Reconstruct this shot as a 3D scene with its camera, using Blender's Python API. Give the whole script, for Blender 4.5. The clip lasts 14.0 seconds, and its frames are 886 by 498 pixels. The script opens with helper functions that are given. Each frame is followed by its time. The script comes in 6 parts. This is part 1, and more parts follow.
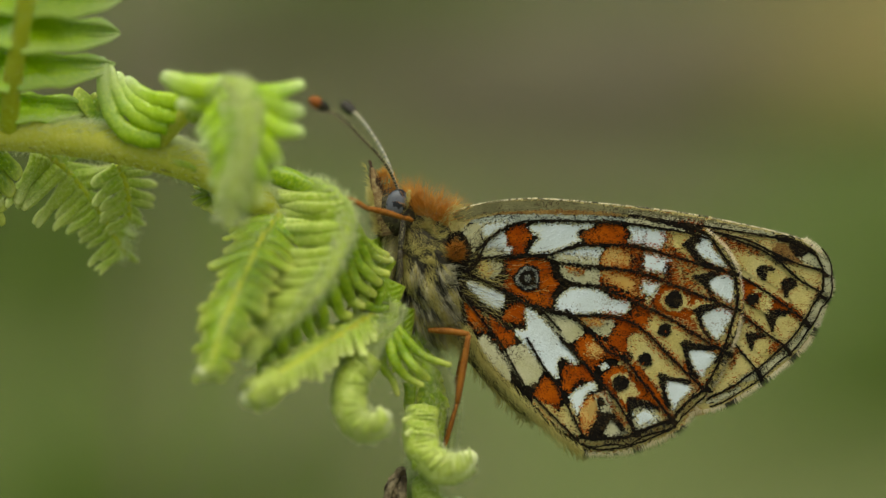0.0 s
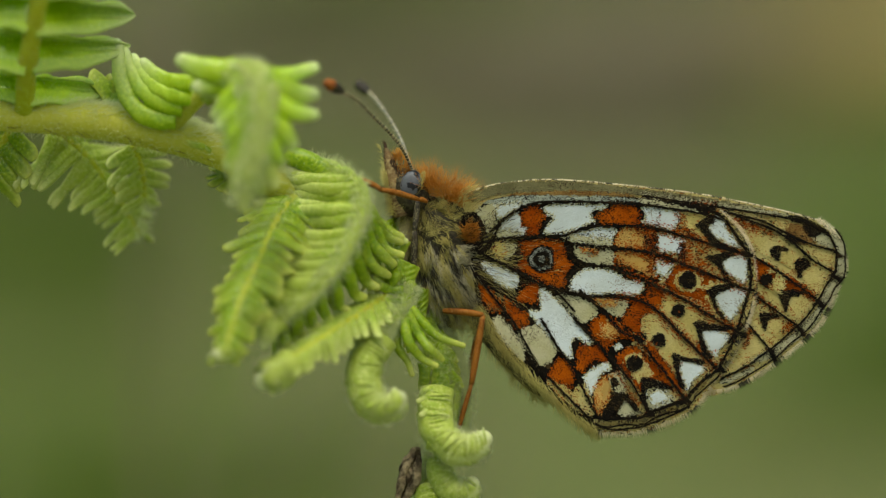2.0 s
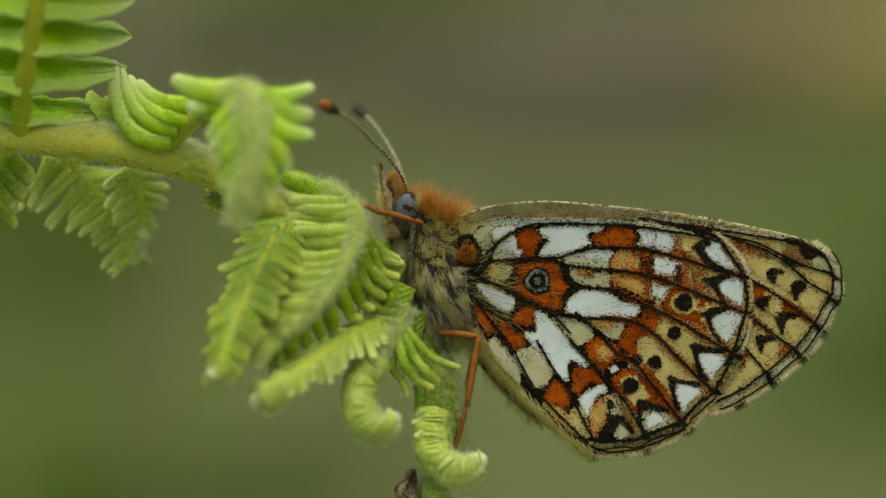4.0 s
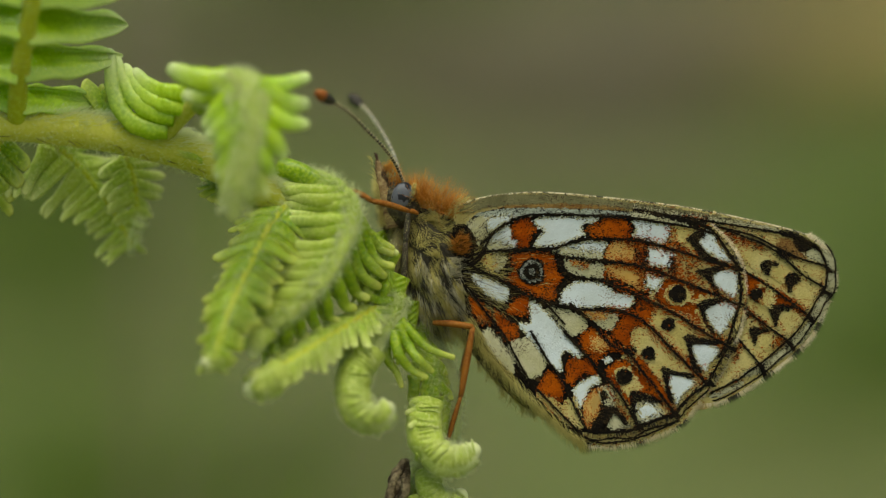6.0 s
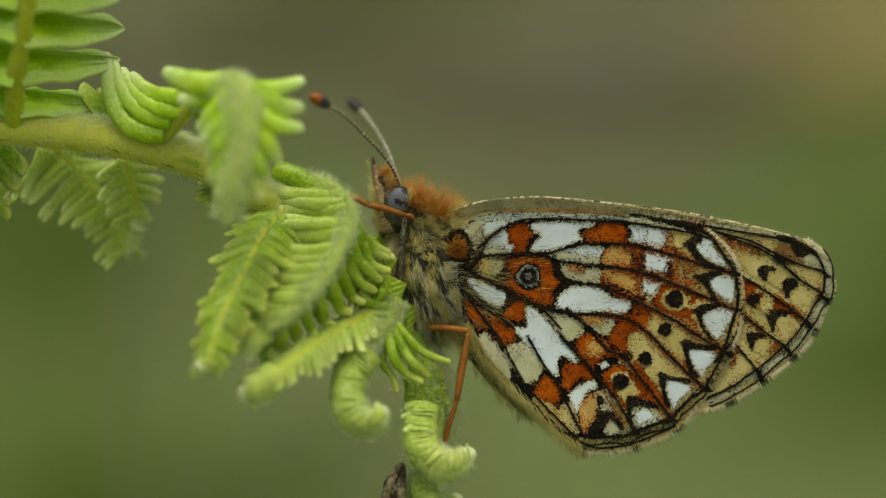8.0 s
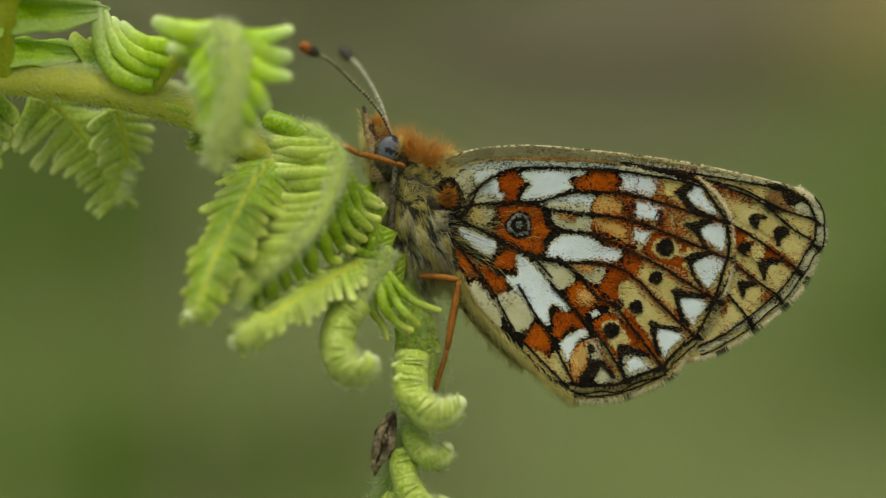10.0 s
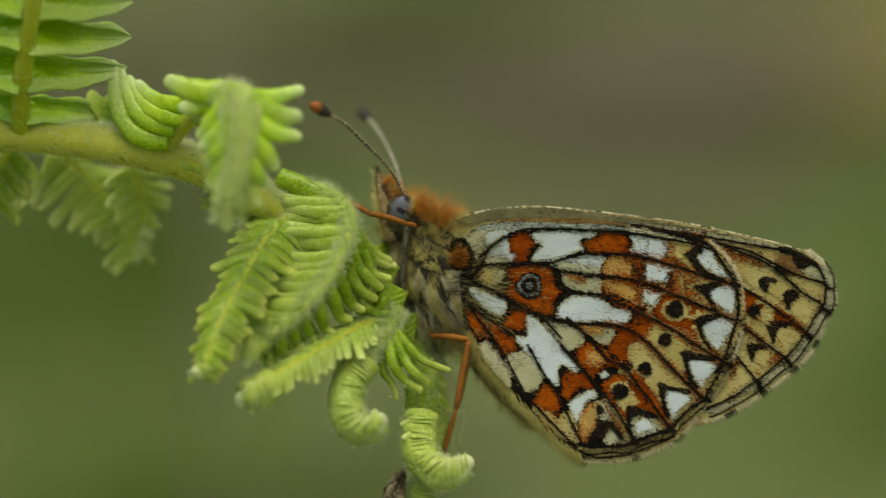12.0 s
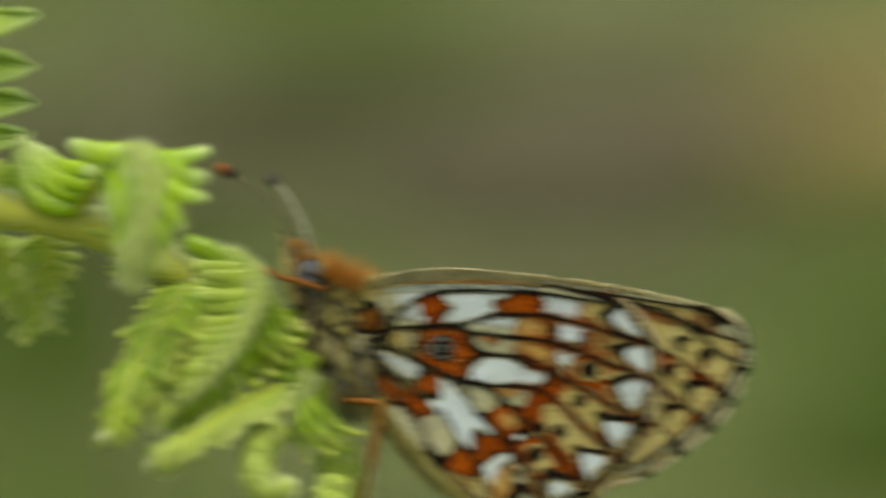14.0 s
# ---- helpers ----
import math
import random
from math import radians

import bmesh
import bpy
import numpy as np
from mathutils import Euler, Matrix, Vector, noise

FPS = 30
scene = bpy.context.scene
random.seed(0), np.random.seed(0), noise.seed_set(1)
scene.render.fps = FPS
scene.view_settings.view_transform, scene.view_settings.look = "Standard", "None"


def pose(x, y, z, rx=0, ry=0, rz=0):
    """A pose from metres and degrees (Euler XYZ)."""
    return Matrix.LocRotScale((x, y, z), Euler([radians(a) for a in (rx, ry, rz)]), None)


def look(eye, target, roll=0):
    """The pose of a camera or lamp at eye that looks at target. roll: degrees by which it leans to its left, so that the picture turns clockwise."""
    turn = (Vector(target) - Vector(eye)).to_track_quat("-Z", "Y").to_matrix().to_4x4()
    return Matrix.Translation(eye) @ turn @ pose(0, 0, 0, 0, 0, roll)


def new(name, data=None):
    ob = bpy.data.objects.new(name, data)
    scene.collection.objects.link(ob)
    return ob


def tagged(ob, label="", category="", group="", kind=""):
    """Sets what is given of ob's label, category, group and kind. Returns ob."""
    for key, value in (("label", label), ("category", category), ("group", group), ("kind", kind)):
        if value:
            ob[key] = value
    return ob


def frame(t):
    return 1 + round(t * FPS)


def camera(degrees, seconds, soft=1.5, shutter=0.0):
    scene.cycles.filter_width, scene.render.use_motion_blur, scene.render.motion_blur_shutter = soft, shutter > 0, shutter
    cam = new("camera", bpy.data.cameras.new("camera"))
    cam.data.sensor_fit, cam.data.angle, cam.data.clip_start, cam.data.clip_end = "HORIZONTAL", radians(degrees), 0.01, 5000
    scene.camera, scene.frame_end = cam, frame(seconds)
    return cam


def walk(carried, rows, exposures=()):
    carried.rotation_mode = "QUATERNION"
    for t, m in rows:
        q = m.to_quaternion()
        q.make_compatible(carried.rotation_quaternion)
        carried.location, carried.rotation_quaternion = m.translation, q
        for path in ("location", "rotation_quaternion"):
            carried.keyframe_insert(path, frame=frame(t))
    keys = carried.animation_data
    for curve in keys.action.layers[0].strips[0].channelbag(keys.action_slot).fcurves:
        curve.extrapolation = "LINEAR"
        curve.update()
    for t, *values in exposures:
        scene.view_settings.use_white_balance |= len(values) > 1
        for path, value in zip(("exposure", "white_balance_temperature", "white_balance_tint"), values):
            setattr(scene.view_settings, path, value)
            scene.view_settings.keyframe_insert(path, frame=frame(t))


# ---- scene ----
# Millimetre-scale subject: a small fritillary resting on a bracken frond tip, filmed with a hand-held macro lens.
MM = 0.001
TILT = 78.0          # the lens looks 12 degrees below level
EYE = (0.0, 0.0, 0.49)
REACH = 0.2          # distance from the lens to the wing

cam = camera(13.2, 14.0, soft=1.15, shutter=0.6)
cam.data.dof.use_dof = True
cam.data.dof.focus_distance = REACH
cam.data.dof.aperture_fstop = 13.0


def aim(turn, nod):
    return pose(*EYE, TILT + nod, 0, turn)


walk(cam, [
    (0, aim(0.00, 0.00)), (0.5, aim(0.05, -0.05)), (1, aim(0.11, -0.09)), (1.5, aim(0.16, -0.14)),
    (2, aim(0.21, -0.19)), (2.5, aim(0.19, -0.14)), (3, aim(0.18, -0.10)), (3.2, aim(0.17, -0.08)),
    (5.5, aim(0.00, -0.27)), (6, aim(0.00, -0.30)), (6.5, aim(0.00, -0.34)), (7, aim(0.00, -0.25)),
    (7.2, aim(0.00, -0.21)), (9.3, aim(0.00, -0.04)), (9.5, aim(0.00, 0.00)), (9.7, aim(0.04, -0.04)),
    (9.8, aim(0.13, -0.19)), (9.9, aim(0.21, -0.34)), (10, aim(0.59, -0.63)), (10.2, aim(0.61, -0.63)),
    (10.5, aim(0.63, -0.63)), (11, aim(0.66, -0.55)), (11.1, aim(1.01, -0.15)), (11.2, aim(1.35, 0.25)),
    (11.3, aim(1.52, 0.30)), (11.5, aim(1.86, 0.38)), (11.8, aim(1.40, 0.25)), (12, aim(1.10, 0.17)),
    (12.2, aim(0.76, 0.02)), (12.5, aim(0.25, -0.21)), (12.7, aim(0.25, -0.33)), (13, aim(0.25, -0.51)),
    (13.2, aim(0.15, -0.30)), (13.5, aim(0.00, 0.00)), (13.6, aim(-0.04, 0.34)), (13.7, aim(-0.08, 0.68)),
    (13.8, aim(-0.08, 0.93)), (13.9, aim(-0.08, 1.18)), (13.967, aim(0.13, 1.18)), (14, aim(-0.12, 1.18)), (14.033, aim(-0.37, 1.18)),
], [(0, 0.03, 7200, -3), (2.2, -0.01, 7200, -3), (3, -0.06, 7200, -3), (6, -0.09, 7200, -3), (9.5, 0.01, 7200, -3), (10.0, 0.00, 7200, -3), (10.5, -0.06, 7200, -3), (11.5, -0.13, 7200, -3), (12.5, -0.13, 7200, -3), (14, 0.01, 7200, -3)])

# ---- light ----
world = bpy.data.worlds.new("overcast_sky")
scene.world = world
world.use_nodes = True
wn = world.node_tree.nodes
sky = wn.new("ShaderNodeTexSky")
sky.sky_type = "NISHITA"
sky.sun_disc = False
sky.sun_elevation = radians(58)
sky.sun_rotation = radians(150)
sky.air_density, sky.dust_density = 1.0, 4.0
wn["Background"].inputs["Strength"].default_value = 0.115
world.node_tree.links.new(sky.outputs[0], wn["Background"].inputs["Color"])

sun = new("sun", bpy.data.lights.new("sun", "SUN"))
sun.data.energy, sun.data.angle, sun.data.color = 2.7, radians(50), (1.0, 0.97, 0.9)
sun.matrix_world = look((-0.75, -0.2, 2.3), (0, 0, 0))


# ---- materials ----
def material(name, colour, second=None, third=None, scale=300.0, detail_scale=2500.0, rough=0.6, bump=0.2,
             bump_size=0.0001, specks=None, speck_amount=0.0, speck_scale=7000.0, stretch=(1, 1, 1), sheen=0.0,
             through_light=0.0, metal=0.0, vary=0.0, specular=0.3, odd=None, odd_share=0.0, scatter=0.0, rim=None, rim_share=0.6):
    """A procedural surface: two scales of colour, optional specks of another colour, fine relief."""
    m = bpy.data.materials.new(name)
    m.use_nodes = True
    nt = m.node_tree
    n, ln = nt.nodes, nt.links
    bsdf = n["Principled BSDF"]
    tc, mp = n.new("ShaderNodeTexCoord"), n.new("ShaderNodeMapping")
    mp.inputs["Scale"].default_value = stretch
    ln.new(tc.outputs["Object"], mp.inputs["Vector"])

    def noise_at(s, detail=3.0):
        k = n.new("ShaderNodeTexNoise")
        k.inputs["Scale"].default_value, k.inputs["Detail"].default_value = s, detail
        ln.new(mp.outputs[0], k.inputs["Vector"])
        return k

    def mix(fac, a, b):
        k = n.new("ShaderNodeMix")
        k.data_type = "RGBA"
        if isinstance(fac, float):
            k.inputs[0].default_value = fac
        else:
            ln.new(fac, k.inputs[0])
        for v, i in ((a, 6), (b, 7)):
            if isinstance(v, tuple):
                k.inputs[i].default_value = (*v, 1)
            else:
                ln.new(v, k.inputs[i])
        return k.outputs[2]

    def ramp(src, lo, hi):
        k = n.new("ShaderNodeMapRange")
        k.inputs[1].default_value, k.inputs[2].default_value = lo, hi
        ln.new(src, k.inputs[0])
        return k.outputs[0]

    second = second or tuple(c * 0.75 for c in colour)
    col = mix(ramp(noise_at(scale).outputs[0], 0.35, 0.65), colour, second)
    fine = noise_at(detail_scale, 4.0)
    if third:
        col = mix(ramp(fine.outputs[0], 0.42, 0.68), col, third)
    if specks:
        spots = noise_at(speck_scale, 1.0)
        col = mix(ramp(spots.outputs[0], 0.72 - speck_amount, 0.76 - speck_amount), col, specks)
    if scatter:
        geo, hs = n.new("ShaderNodeNewGeometry"), n.new("ShaderNodeHueSaturation")
        isle = geo.outputs["Random Per Island"]
        r = n.new("ShaderNodeMapRange")
        r.inputs[3].default_value, r.inputs[4].default_value = 1 - scatter, 1 + scatter
        ln.new(isle, r.inputs[0])
        ln.new(r.outputs[0], hs.inputs["Value"])
        ln.new(col, hs.inputs["Color"])
        col = hs.outputs[0]
        if odd:
            patchy = n.new("ShaderNodeMath")
            patchy.operation = "MULTIPLY_ADD"
            ln.new(noise_at(scale * 1.3, 2.0).outputs[0], patchy.inputs[0])
            patchy.inputs[1].default_value, patchy.inputs[2].default_value = 1.3, -0.65
            less = n.new("ShaderNodeMath")
            less.operation = "ADD"
            ln.new(patchy.outputs[0], less.inputs[0])
            white = n.new("ShaderNodeTexWhiteNoise")
            white.noise_dimensions = "1D"
            ln.new(isle, white.inputs["W"])
            ln.new(white.outputs["Value"], less.inputs[1])
            col = mix(ramp(less.outputs[0], 1 - odd_share - 0.02, 1 - odd_share), col, odd)
    cross = None
    if rim:
        along, across, cross = (n.new("ShaderNodeAttribute") for _ in range(3))
        along.attribute_name, across.attribute_name, cross.attribute_name = "along", "across", "veins"
        tip, edge, total = (n.new("ShaderNodeMath") for _ in range(3))
        tip.operation = edge.operation = "POWER"
        ln.new(along.outputs["Fac"], tip.inputs[0])
        tip.inputs[1].default_value = 3.2
        ln.new(across.outputs["Fac"], edge.inputs[0])
        edge.inputs[1].default_value = 6.0
        total.operation, total.use_clamp = "MULTIPLY_ADD", True
        ln.new(edge.outputs[0], total.inputs[0])
        total.inputs[1].default_value = 0.5
        ln.new(tip.outputs[0], total.inputs[2])
        share = n.new("ShaderNodeMath")
        share.operation = "MULTIPLY"
        ln.new(total.outputs[0], share.inputs[0])
        share.inputs[1].default_value = rim_share
        col = mix(share.outputs[0], col, rim)
    if vary:
        info, hsv = n.new("ShaderNodeObjectInfo"), n.new("ShaderNodeHueSaturation")
        ln.new(ramp(info.outputs["Random"], 0, 1), hsv.inputs["Value"])
        hsv.inputs["Value"].default_value = 1
        r = n.new("ShaderNodeMapRange")
        r.inputs[3].default_value, r.inputs[4].default_value = 1 - vary, 1 + vary
        ln.new(info.outputs["Random"], r.inputs[0])
        ln.new(r.outputs[0], hsv.inputs["Value"])
        ln.new(col, hsv.inputs["Color"])
        col = hsv.outputs[0]
    ln.new(col, bsdf.inputs["Base Color"])
    bsdf.inputs["Roughness"].default_value = rough
    bsdf.inputs["Metallic"].default_value = metal
    bsdf.inputs["Specular IOR Level"].default_value = specular
    if sheen:
        bsdf.inputs["Sheen Weight"].default_value = sheen
        bsdf.inputs["Sheen Roughness"].default_value = 0.5
    bp = n.new("ShaderNodeBump")
    bp.inputs["Strength"].default_value, bp.inputs["Distance"].default_value = bump, bump_size
    ln.new(fine.outputs[0], bp.inputs["Height"])
    if cross:
        wave, second_bump = n.new("ShaderNodeMath"), n.new("ShaderNodeBump")
        wave.operation = "SINE"
        ln.new(cross.outputs["Fac"], wave.inputs[0])
        second_bump.inputs["Strength"].default_value, second_bump.inputs["Distance"].default_value = 0.2, 0.00004
        ln.new(wave.outputs[0], second_bump.inputs["Height"])
        ln.new(second_bump.outputs[0], bp.inputs["Normal"])
    ln.new(bp.outputs[0], bsdf.inputs["Normal"])
    if through_light:
        tr, ms = n.new("ShaderNodeBsdfTranslucent"), n.new("ShaderNodeMixShader")
        ln.new(col, tr.inputs["Color"])
        ms.inputs[0].default_value = through_light
        ln.new(bsdf.outputs[0], ms.inputs[1])
        ln.new(tr.outputs[0], ms.inputs[2])
        ln.new(ms.outputs[0], n["Material Output"].inputs["Surface"])
    return m


M_DARK = material("dark_scales", (0.007, 0.006, 0.005), (0.012, 0.009, 0.006), None, 900, 9000, 0.8, 0.3, 0.00003, specular=0.04,
                  scatter=0.5, odd=(0.05, 0.033, 0.014), odd_share=0.04)
M_HAZE = material("haze_scales", (0.36, 0.4, 0.34), (0.28, 0.31, 0.24), None, 1500, 9000, 0.5, 0.3, 0.00003, specular=0.3,
                  scatter=0.3, odd=(0.02, 0.02, 0.02), odd_share=0.2)
M_PEARL = material("pearl_scales", (0.63, 0.7, 0.745), (0.55, 0.61, 0.62), None, 700, 9000, 0.4, 0.3, 0.00003, specular=0.4,
                   scatter=0.03, odd=(0.3, 0.29, 0.25), odd_share=0.002)
M_CREAM = material("cream_scales", (0.5, 0.48, 0.32), (0.41, 0.39, 0.22), None, 800, 9000, 0.6, 0.3, 0.00003, specular=0.15,
                   scatter=0.13, odd=(0.1, 0.08, 0.045), odd_share=0.03)
M_BUFF = material("buff_scales", (0.54, 0.46, 0.19), (0.45, 0.37, 0.125), None, 700, 9000, 0.65, 0.3, 0.00003, specular=0.12,
                  scatter=0.16, odd=(0.26, 0.12, 0.03), odd_share=0.04)
M_OCHRE = material("ochre_scales", (0.5, 0.33, 0.105), (0.44, 0.26, 0.065), None, 900, 6000, 0.65, 0.3, 0.00003, specular=0.12,
                   scatter=0.2, odd=(0.34, 0.1, 0.01), odd_share=0.22)
M_ORANGE = material("orange_scales", (0.36, 0.078, 0.005), (0.22, 0.036, 0.003), None, 900, 8000, 0.85, 0.3, 0.00003, specular=0.03,
                    scatter=0.28, odd=(0.05, 0.017, 0.006), odd_share=0.14)
M_GREY = material("grey_scales", (0.17, 0.17, 0.14), (0.24, 0.25, 0.22), None, 1600, 8000, 0.6, 0.3, 0.00003, specular=0.15,
                  scatter=0.4, odd=(0.02, 0.02, 0.02), odd_share=0.35)
M_COSTA = material("costal_scales", (0.2, 0.185, 0.09), (0.14, 0.13, 0.06), None, 900, 7000, 0.6, 0.3, 0.00003, specular=0.15,
                   scatter=0.2, odd=(0.07, 0.05, 0.025), odd_share=0.1)
M_BROWN = material("brown_scales", (0.2, 0.11, 0.03), (0.3, 0.19, 0.06), None, 700, 7000, 0.65, 0.3, 0.00003, specular=0.12,
                   scatter=0.3, odd=(0.12, 0.045, 0.012), odd_share=0.25)
M_UPPER = material("upperside_scales", (0.4, 0.14, 0.025), (0.32, 0.1, 0.02), (0.06, 0.03, 0.015), 300, 4000, 0.6, 0.4, 0.00003)
M_BODY = material("body_scales", (0.05, 0.042, 0.022), (0.02, 0.016, 0.01), (0.09, 0.08, 0.045), 1200, 6000, 0.7, 0.7, 0.00006)
M_FUR_PALE = material("pale_fur", (0.6, 0.53, 0.19), (0.42, 0.35, 0.1), None, 900, 4000, 0.6, 0.0)
M_FUR_GREY = material("grey_fur", (0.6, 0.56, 0.4), (0.44, 0.4, 0.26), None, 900, 4000, 0.6, 0.0)
M_FUR_BROWN = material("brown_fur", (0.06, 0.03, 0.014), (0.03, 0.018, 0.01), None, 900, 4000, 0.6, 0.0)
M_PALP = material("palp_scales", (0.24, 0.15, 0.06), (0.1, 0.055, 0.022), (0.36, 0.28, 0.13), 1500, 5000, 0.7, 0.4, 0.00005)
M_SPECK = material("speckled_leg", (0.03, 0.025, 0.02), (0.05, 0.04, 0.03), None, 900, 5000, 0.6, 0.4, 0.00003, specks=(0.4, 0.35, 0.2), speck_amount=0.14, speck_scale=15000)
M_BREAST = material("cream_breast", (0.4, 0.35, 0.19), (0.28, 0.24, 0.12), None, 900, 5000, 0.7, 0.5, 0.00006)
M_FUR_DARK = material("dark_fur", (0.05, 0.042, 0.03), (0.03, 0.025, 0.02), None, 900, 4000, 0.6, 0.0)
M_FUR_ORANGE = material("orange_fur", (0.6, 0.26, 0.03), (0.45, 0.16, 0.02), None, 900, 4000, 0.6, 0.0, through_light=0.2)
M_FRINGE = material("cream_fringe", (0.86, 0.77, 0.56), (0.76, 0.64, 0.42), None, 900, 4000, 0.6, 0.0)
M_LEG = material("leg_chitin", (0.27, 0.095, 0.01), (0.2, 0.06, 0.007), (0.33, 0.14, 0.03), 1500, 9000, 0.55, 0.5, 0.00003, specular=0.15)
M_EYE = material("compound_eye", (0.085, 0.09, 0.11), (0.13, 0.138, 0.165), None, 1200, 9000, 0.38, 0.3, 0.00002,
                 specks=(0.01, 0.01, 0.013), speck_amount=0.19, speck_scale=2400, specular=0.3)
M_PALE_SEG = material("antenna_pale", (0.5, 0.43, 0.24), None, None, 900, 5000, 0.6, 0.1)
M_CLUB_TIP = material("antenna_tip", (0.3, 0.09, 0.015), (0.2, 0.05, 0.01), None, 2000, 9000, 0.6, 0.4)
M_LEAF = material("young_bracken_leaf", (0.28, 0.44, 0.012), (0.14, 0.29, 0.006), (0.42, 0.55, 0.03), 450, 6000, 0.3, 0.3, 0.00005, specular=0.5,
                  rim=(0.78, 0.8, 0.2), rim_share=0.75, sheen=0.0, through_light=0.3, vary=0.2)
# Brighter leaf copy: light and the rolled edge's highlight are put into the colour
M_LEAF_BRIGHT = material("fresh_open_leaf", (0.48, 0.71, 0.014), (0.33, 0.57, 0.009), (0.58, 0.78, 0.035), 450, 6000, 0.24, 0.3, 0.00005, specular=0.7,
                   rim=(0.82, 0.9, 0.5), rim_share=0.7, through_light=0.25, vary=0.12)
M_PALE = material("pale_downy_leaf", (0.45, 0.58, 0.05), (0.3, 0.46, 0.018), (0.6, 0.7, 0.16), 450, 6000, 0.36, 0.3, 0.00005, specular=0.35,
                  rim=(0.8, 0.85, 0.35), rim_share=0.8, sheen=0.03, through_light=0.2, vary=0.14)
M_YOUNG = material("curled_young_leaf", (0.42, 0.52, 0.065), (0.3, 0.42, 0.03), (0.55, 0.63, 0.16), 450, 6000, 0.45, 0.3, 0.00005, rim=(0.74, 0.78, 0.45), rim_share=0.8,
                   sheen=0.12, through_light=0.12, vary=0.12)
M_RIB = material("bracken_midrib", (0.6, 0.65, 0.04), (0.52, 0.6, 0.025), (0.55, 0.66, 0.09), 300, 4000, 0.5, 0.4, 0.00008,
                 sheen=0.15, through_light=0.05)
M_STEM = material("bracken_stem", (0.72, 0.72, 0.09), (0.6, 0.63, 0.06), (0.76, 0.76, 0.18), 250, 5000, 0.5, 0.6, 0.0001,
                  sheen=0.08, through_light=0.3)
M_RACHIS = material("side_branch_rib", (0.56, 0.64, 0.03), (0.5, 0.5, 0.03), (0.6, 0.68, 0.07), 300, 4000, 0.5, 0.4, 0.00008, through_light=0.2)
# Tinted yellow-green for the leaf light that shines through the hairs
M_DOWN = material("white_down", (0.92, 0.95, 0.68), (0.86, 0.92, 0.56), None, 500, 5000, 0.5, 0.0, through_light=0.55)
M_BRISTLE = material("brown_bristle", (0.08, 0.04, 0.015), None, None, 500, 5000, 0.6, 0.0)
M_WITHER = material("withered_scale", (0.07, 0.045, 0.02), (0.02, 0.014, 0.008), (0.42, 0.33, 0.2), 700, 2200, 0.7, 1.0, 0.0003)
M_GROUND = material("meadow_ground", (0.106, 0.15, 0.038), (0.13, 0.146, 0.05), (0.094, 0.115, 0.036), 1.7, 40.0, 0.9, 0.5, 0.01)
M_GREEN = material("green_grass", (0.16, 0.25, 0.036), (0.135, 0.21, 0.03), None, 20, 200, 0.6, 0.0, through_light=0.3)
M_DRY = material("dry_grass", (0.64, 0.5, 0.22), (0.55, 0.42, 0.17), None, 20, 200, 0.7, 0.0, through_light=0.2)
M_DEAD = material("dead_bracken", (0.27, 0.24, 0.16), (0.23, 0.2, 0.13), None, 20, 200, 0.8, 0.0)


# ---- mesh helpers ----
def mesh_object(name, verts, faces, mat, parent=None, label="", smooth=True):
    """One mesh object; verts in millimetres of its thing's space."""
    me = bpy.data.meshes.new(name)
    me.from_pydata([(x * MM, y * MM, z * MM) for x, y, z in verts], [], faces)
    me.materials.append(mat)
    if smooth:
        me.polygons.foreach_set("use_smooth", [True] * len(me.polygons))
    me.update()
    ob = new(name, me)
    ob.parent = parent
    if label:
        tagged(ob, label)
    return ob


def spline(pts, steps=10, closed=False):
    """A smooth path through the points."""
    p = [Vector(q) for q in pts]
    n = len(p)
    out = []
    for i in range(n if closed else n - 1):
        a, b, c, d = ((p[(i + k) % n] if closed else p[min(max(i + k, 0), n - 1)]) for k in (-1, 0, 1, 2))
        for s in range(steps):
            t = s / steps
            out.append(0.5 * (2 * b + (c - a) * t + (2 * a - 5 * b + 4 * c - d) * t * t + (3 * b - a - 3 * c + d) * t ** 3))
    if not closed:
        out.append(p[-1])
    return out


def tube_data(path, radius, sides=8, flat=1.0, start=0):
    """Verts and faces of a tube along a path; radius is a number or a function of 0..1."""
    verts, faces = [], []
    n = len(path)
    ref = Vector((0, 0, 1))
    for i, q in enumerate(path):
        tan = (path[min(i + 1, n - 1)] - path[max(i - 1, 0)]).normalized()
        side = tan.cross(ref)
        if side.length < 1e-3:
            side = tan.cross(Vector((0, 1, 0)))
        side.normalize()
        up = side.cross(tan)
        r = radius(i / (n - 1)) if callable(radius) else radius
        for k in range(sides):
            a = 2 * math.pi * k / sides
            verts.append(q + side * (r * math.cos(a)) + up * (r * flat * math.sin(a)))
    for i in range(n - 1):
        for k in range(sides):
            a, b = i * sides + k, i * sides + (k + 1) % sides
            faces.append((start + a, start + b, start + b + sides, start + a + sides))
    faces.append(tuple(start + k for k in range(sides))[::-1])
    faces.append(tuple(start + (n - 1) * sides + k for k in range(sides)))
    return verts, faces


def tube(name, pts, radius, mat, parent, label="", sides=8, steps=8, flat=1.0):
    v, f = tube_data(spline(pts, steps), radius, sides, flat)
    return mesh_object(name, v, f, mat, parent, label)


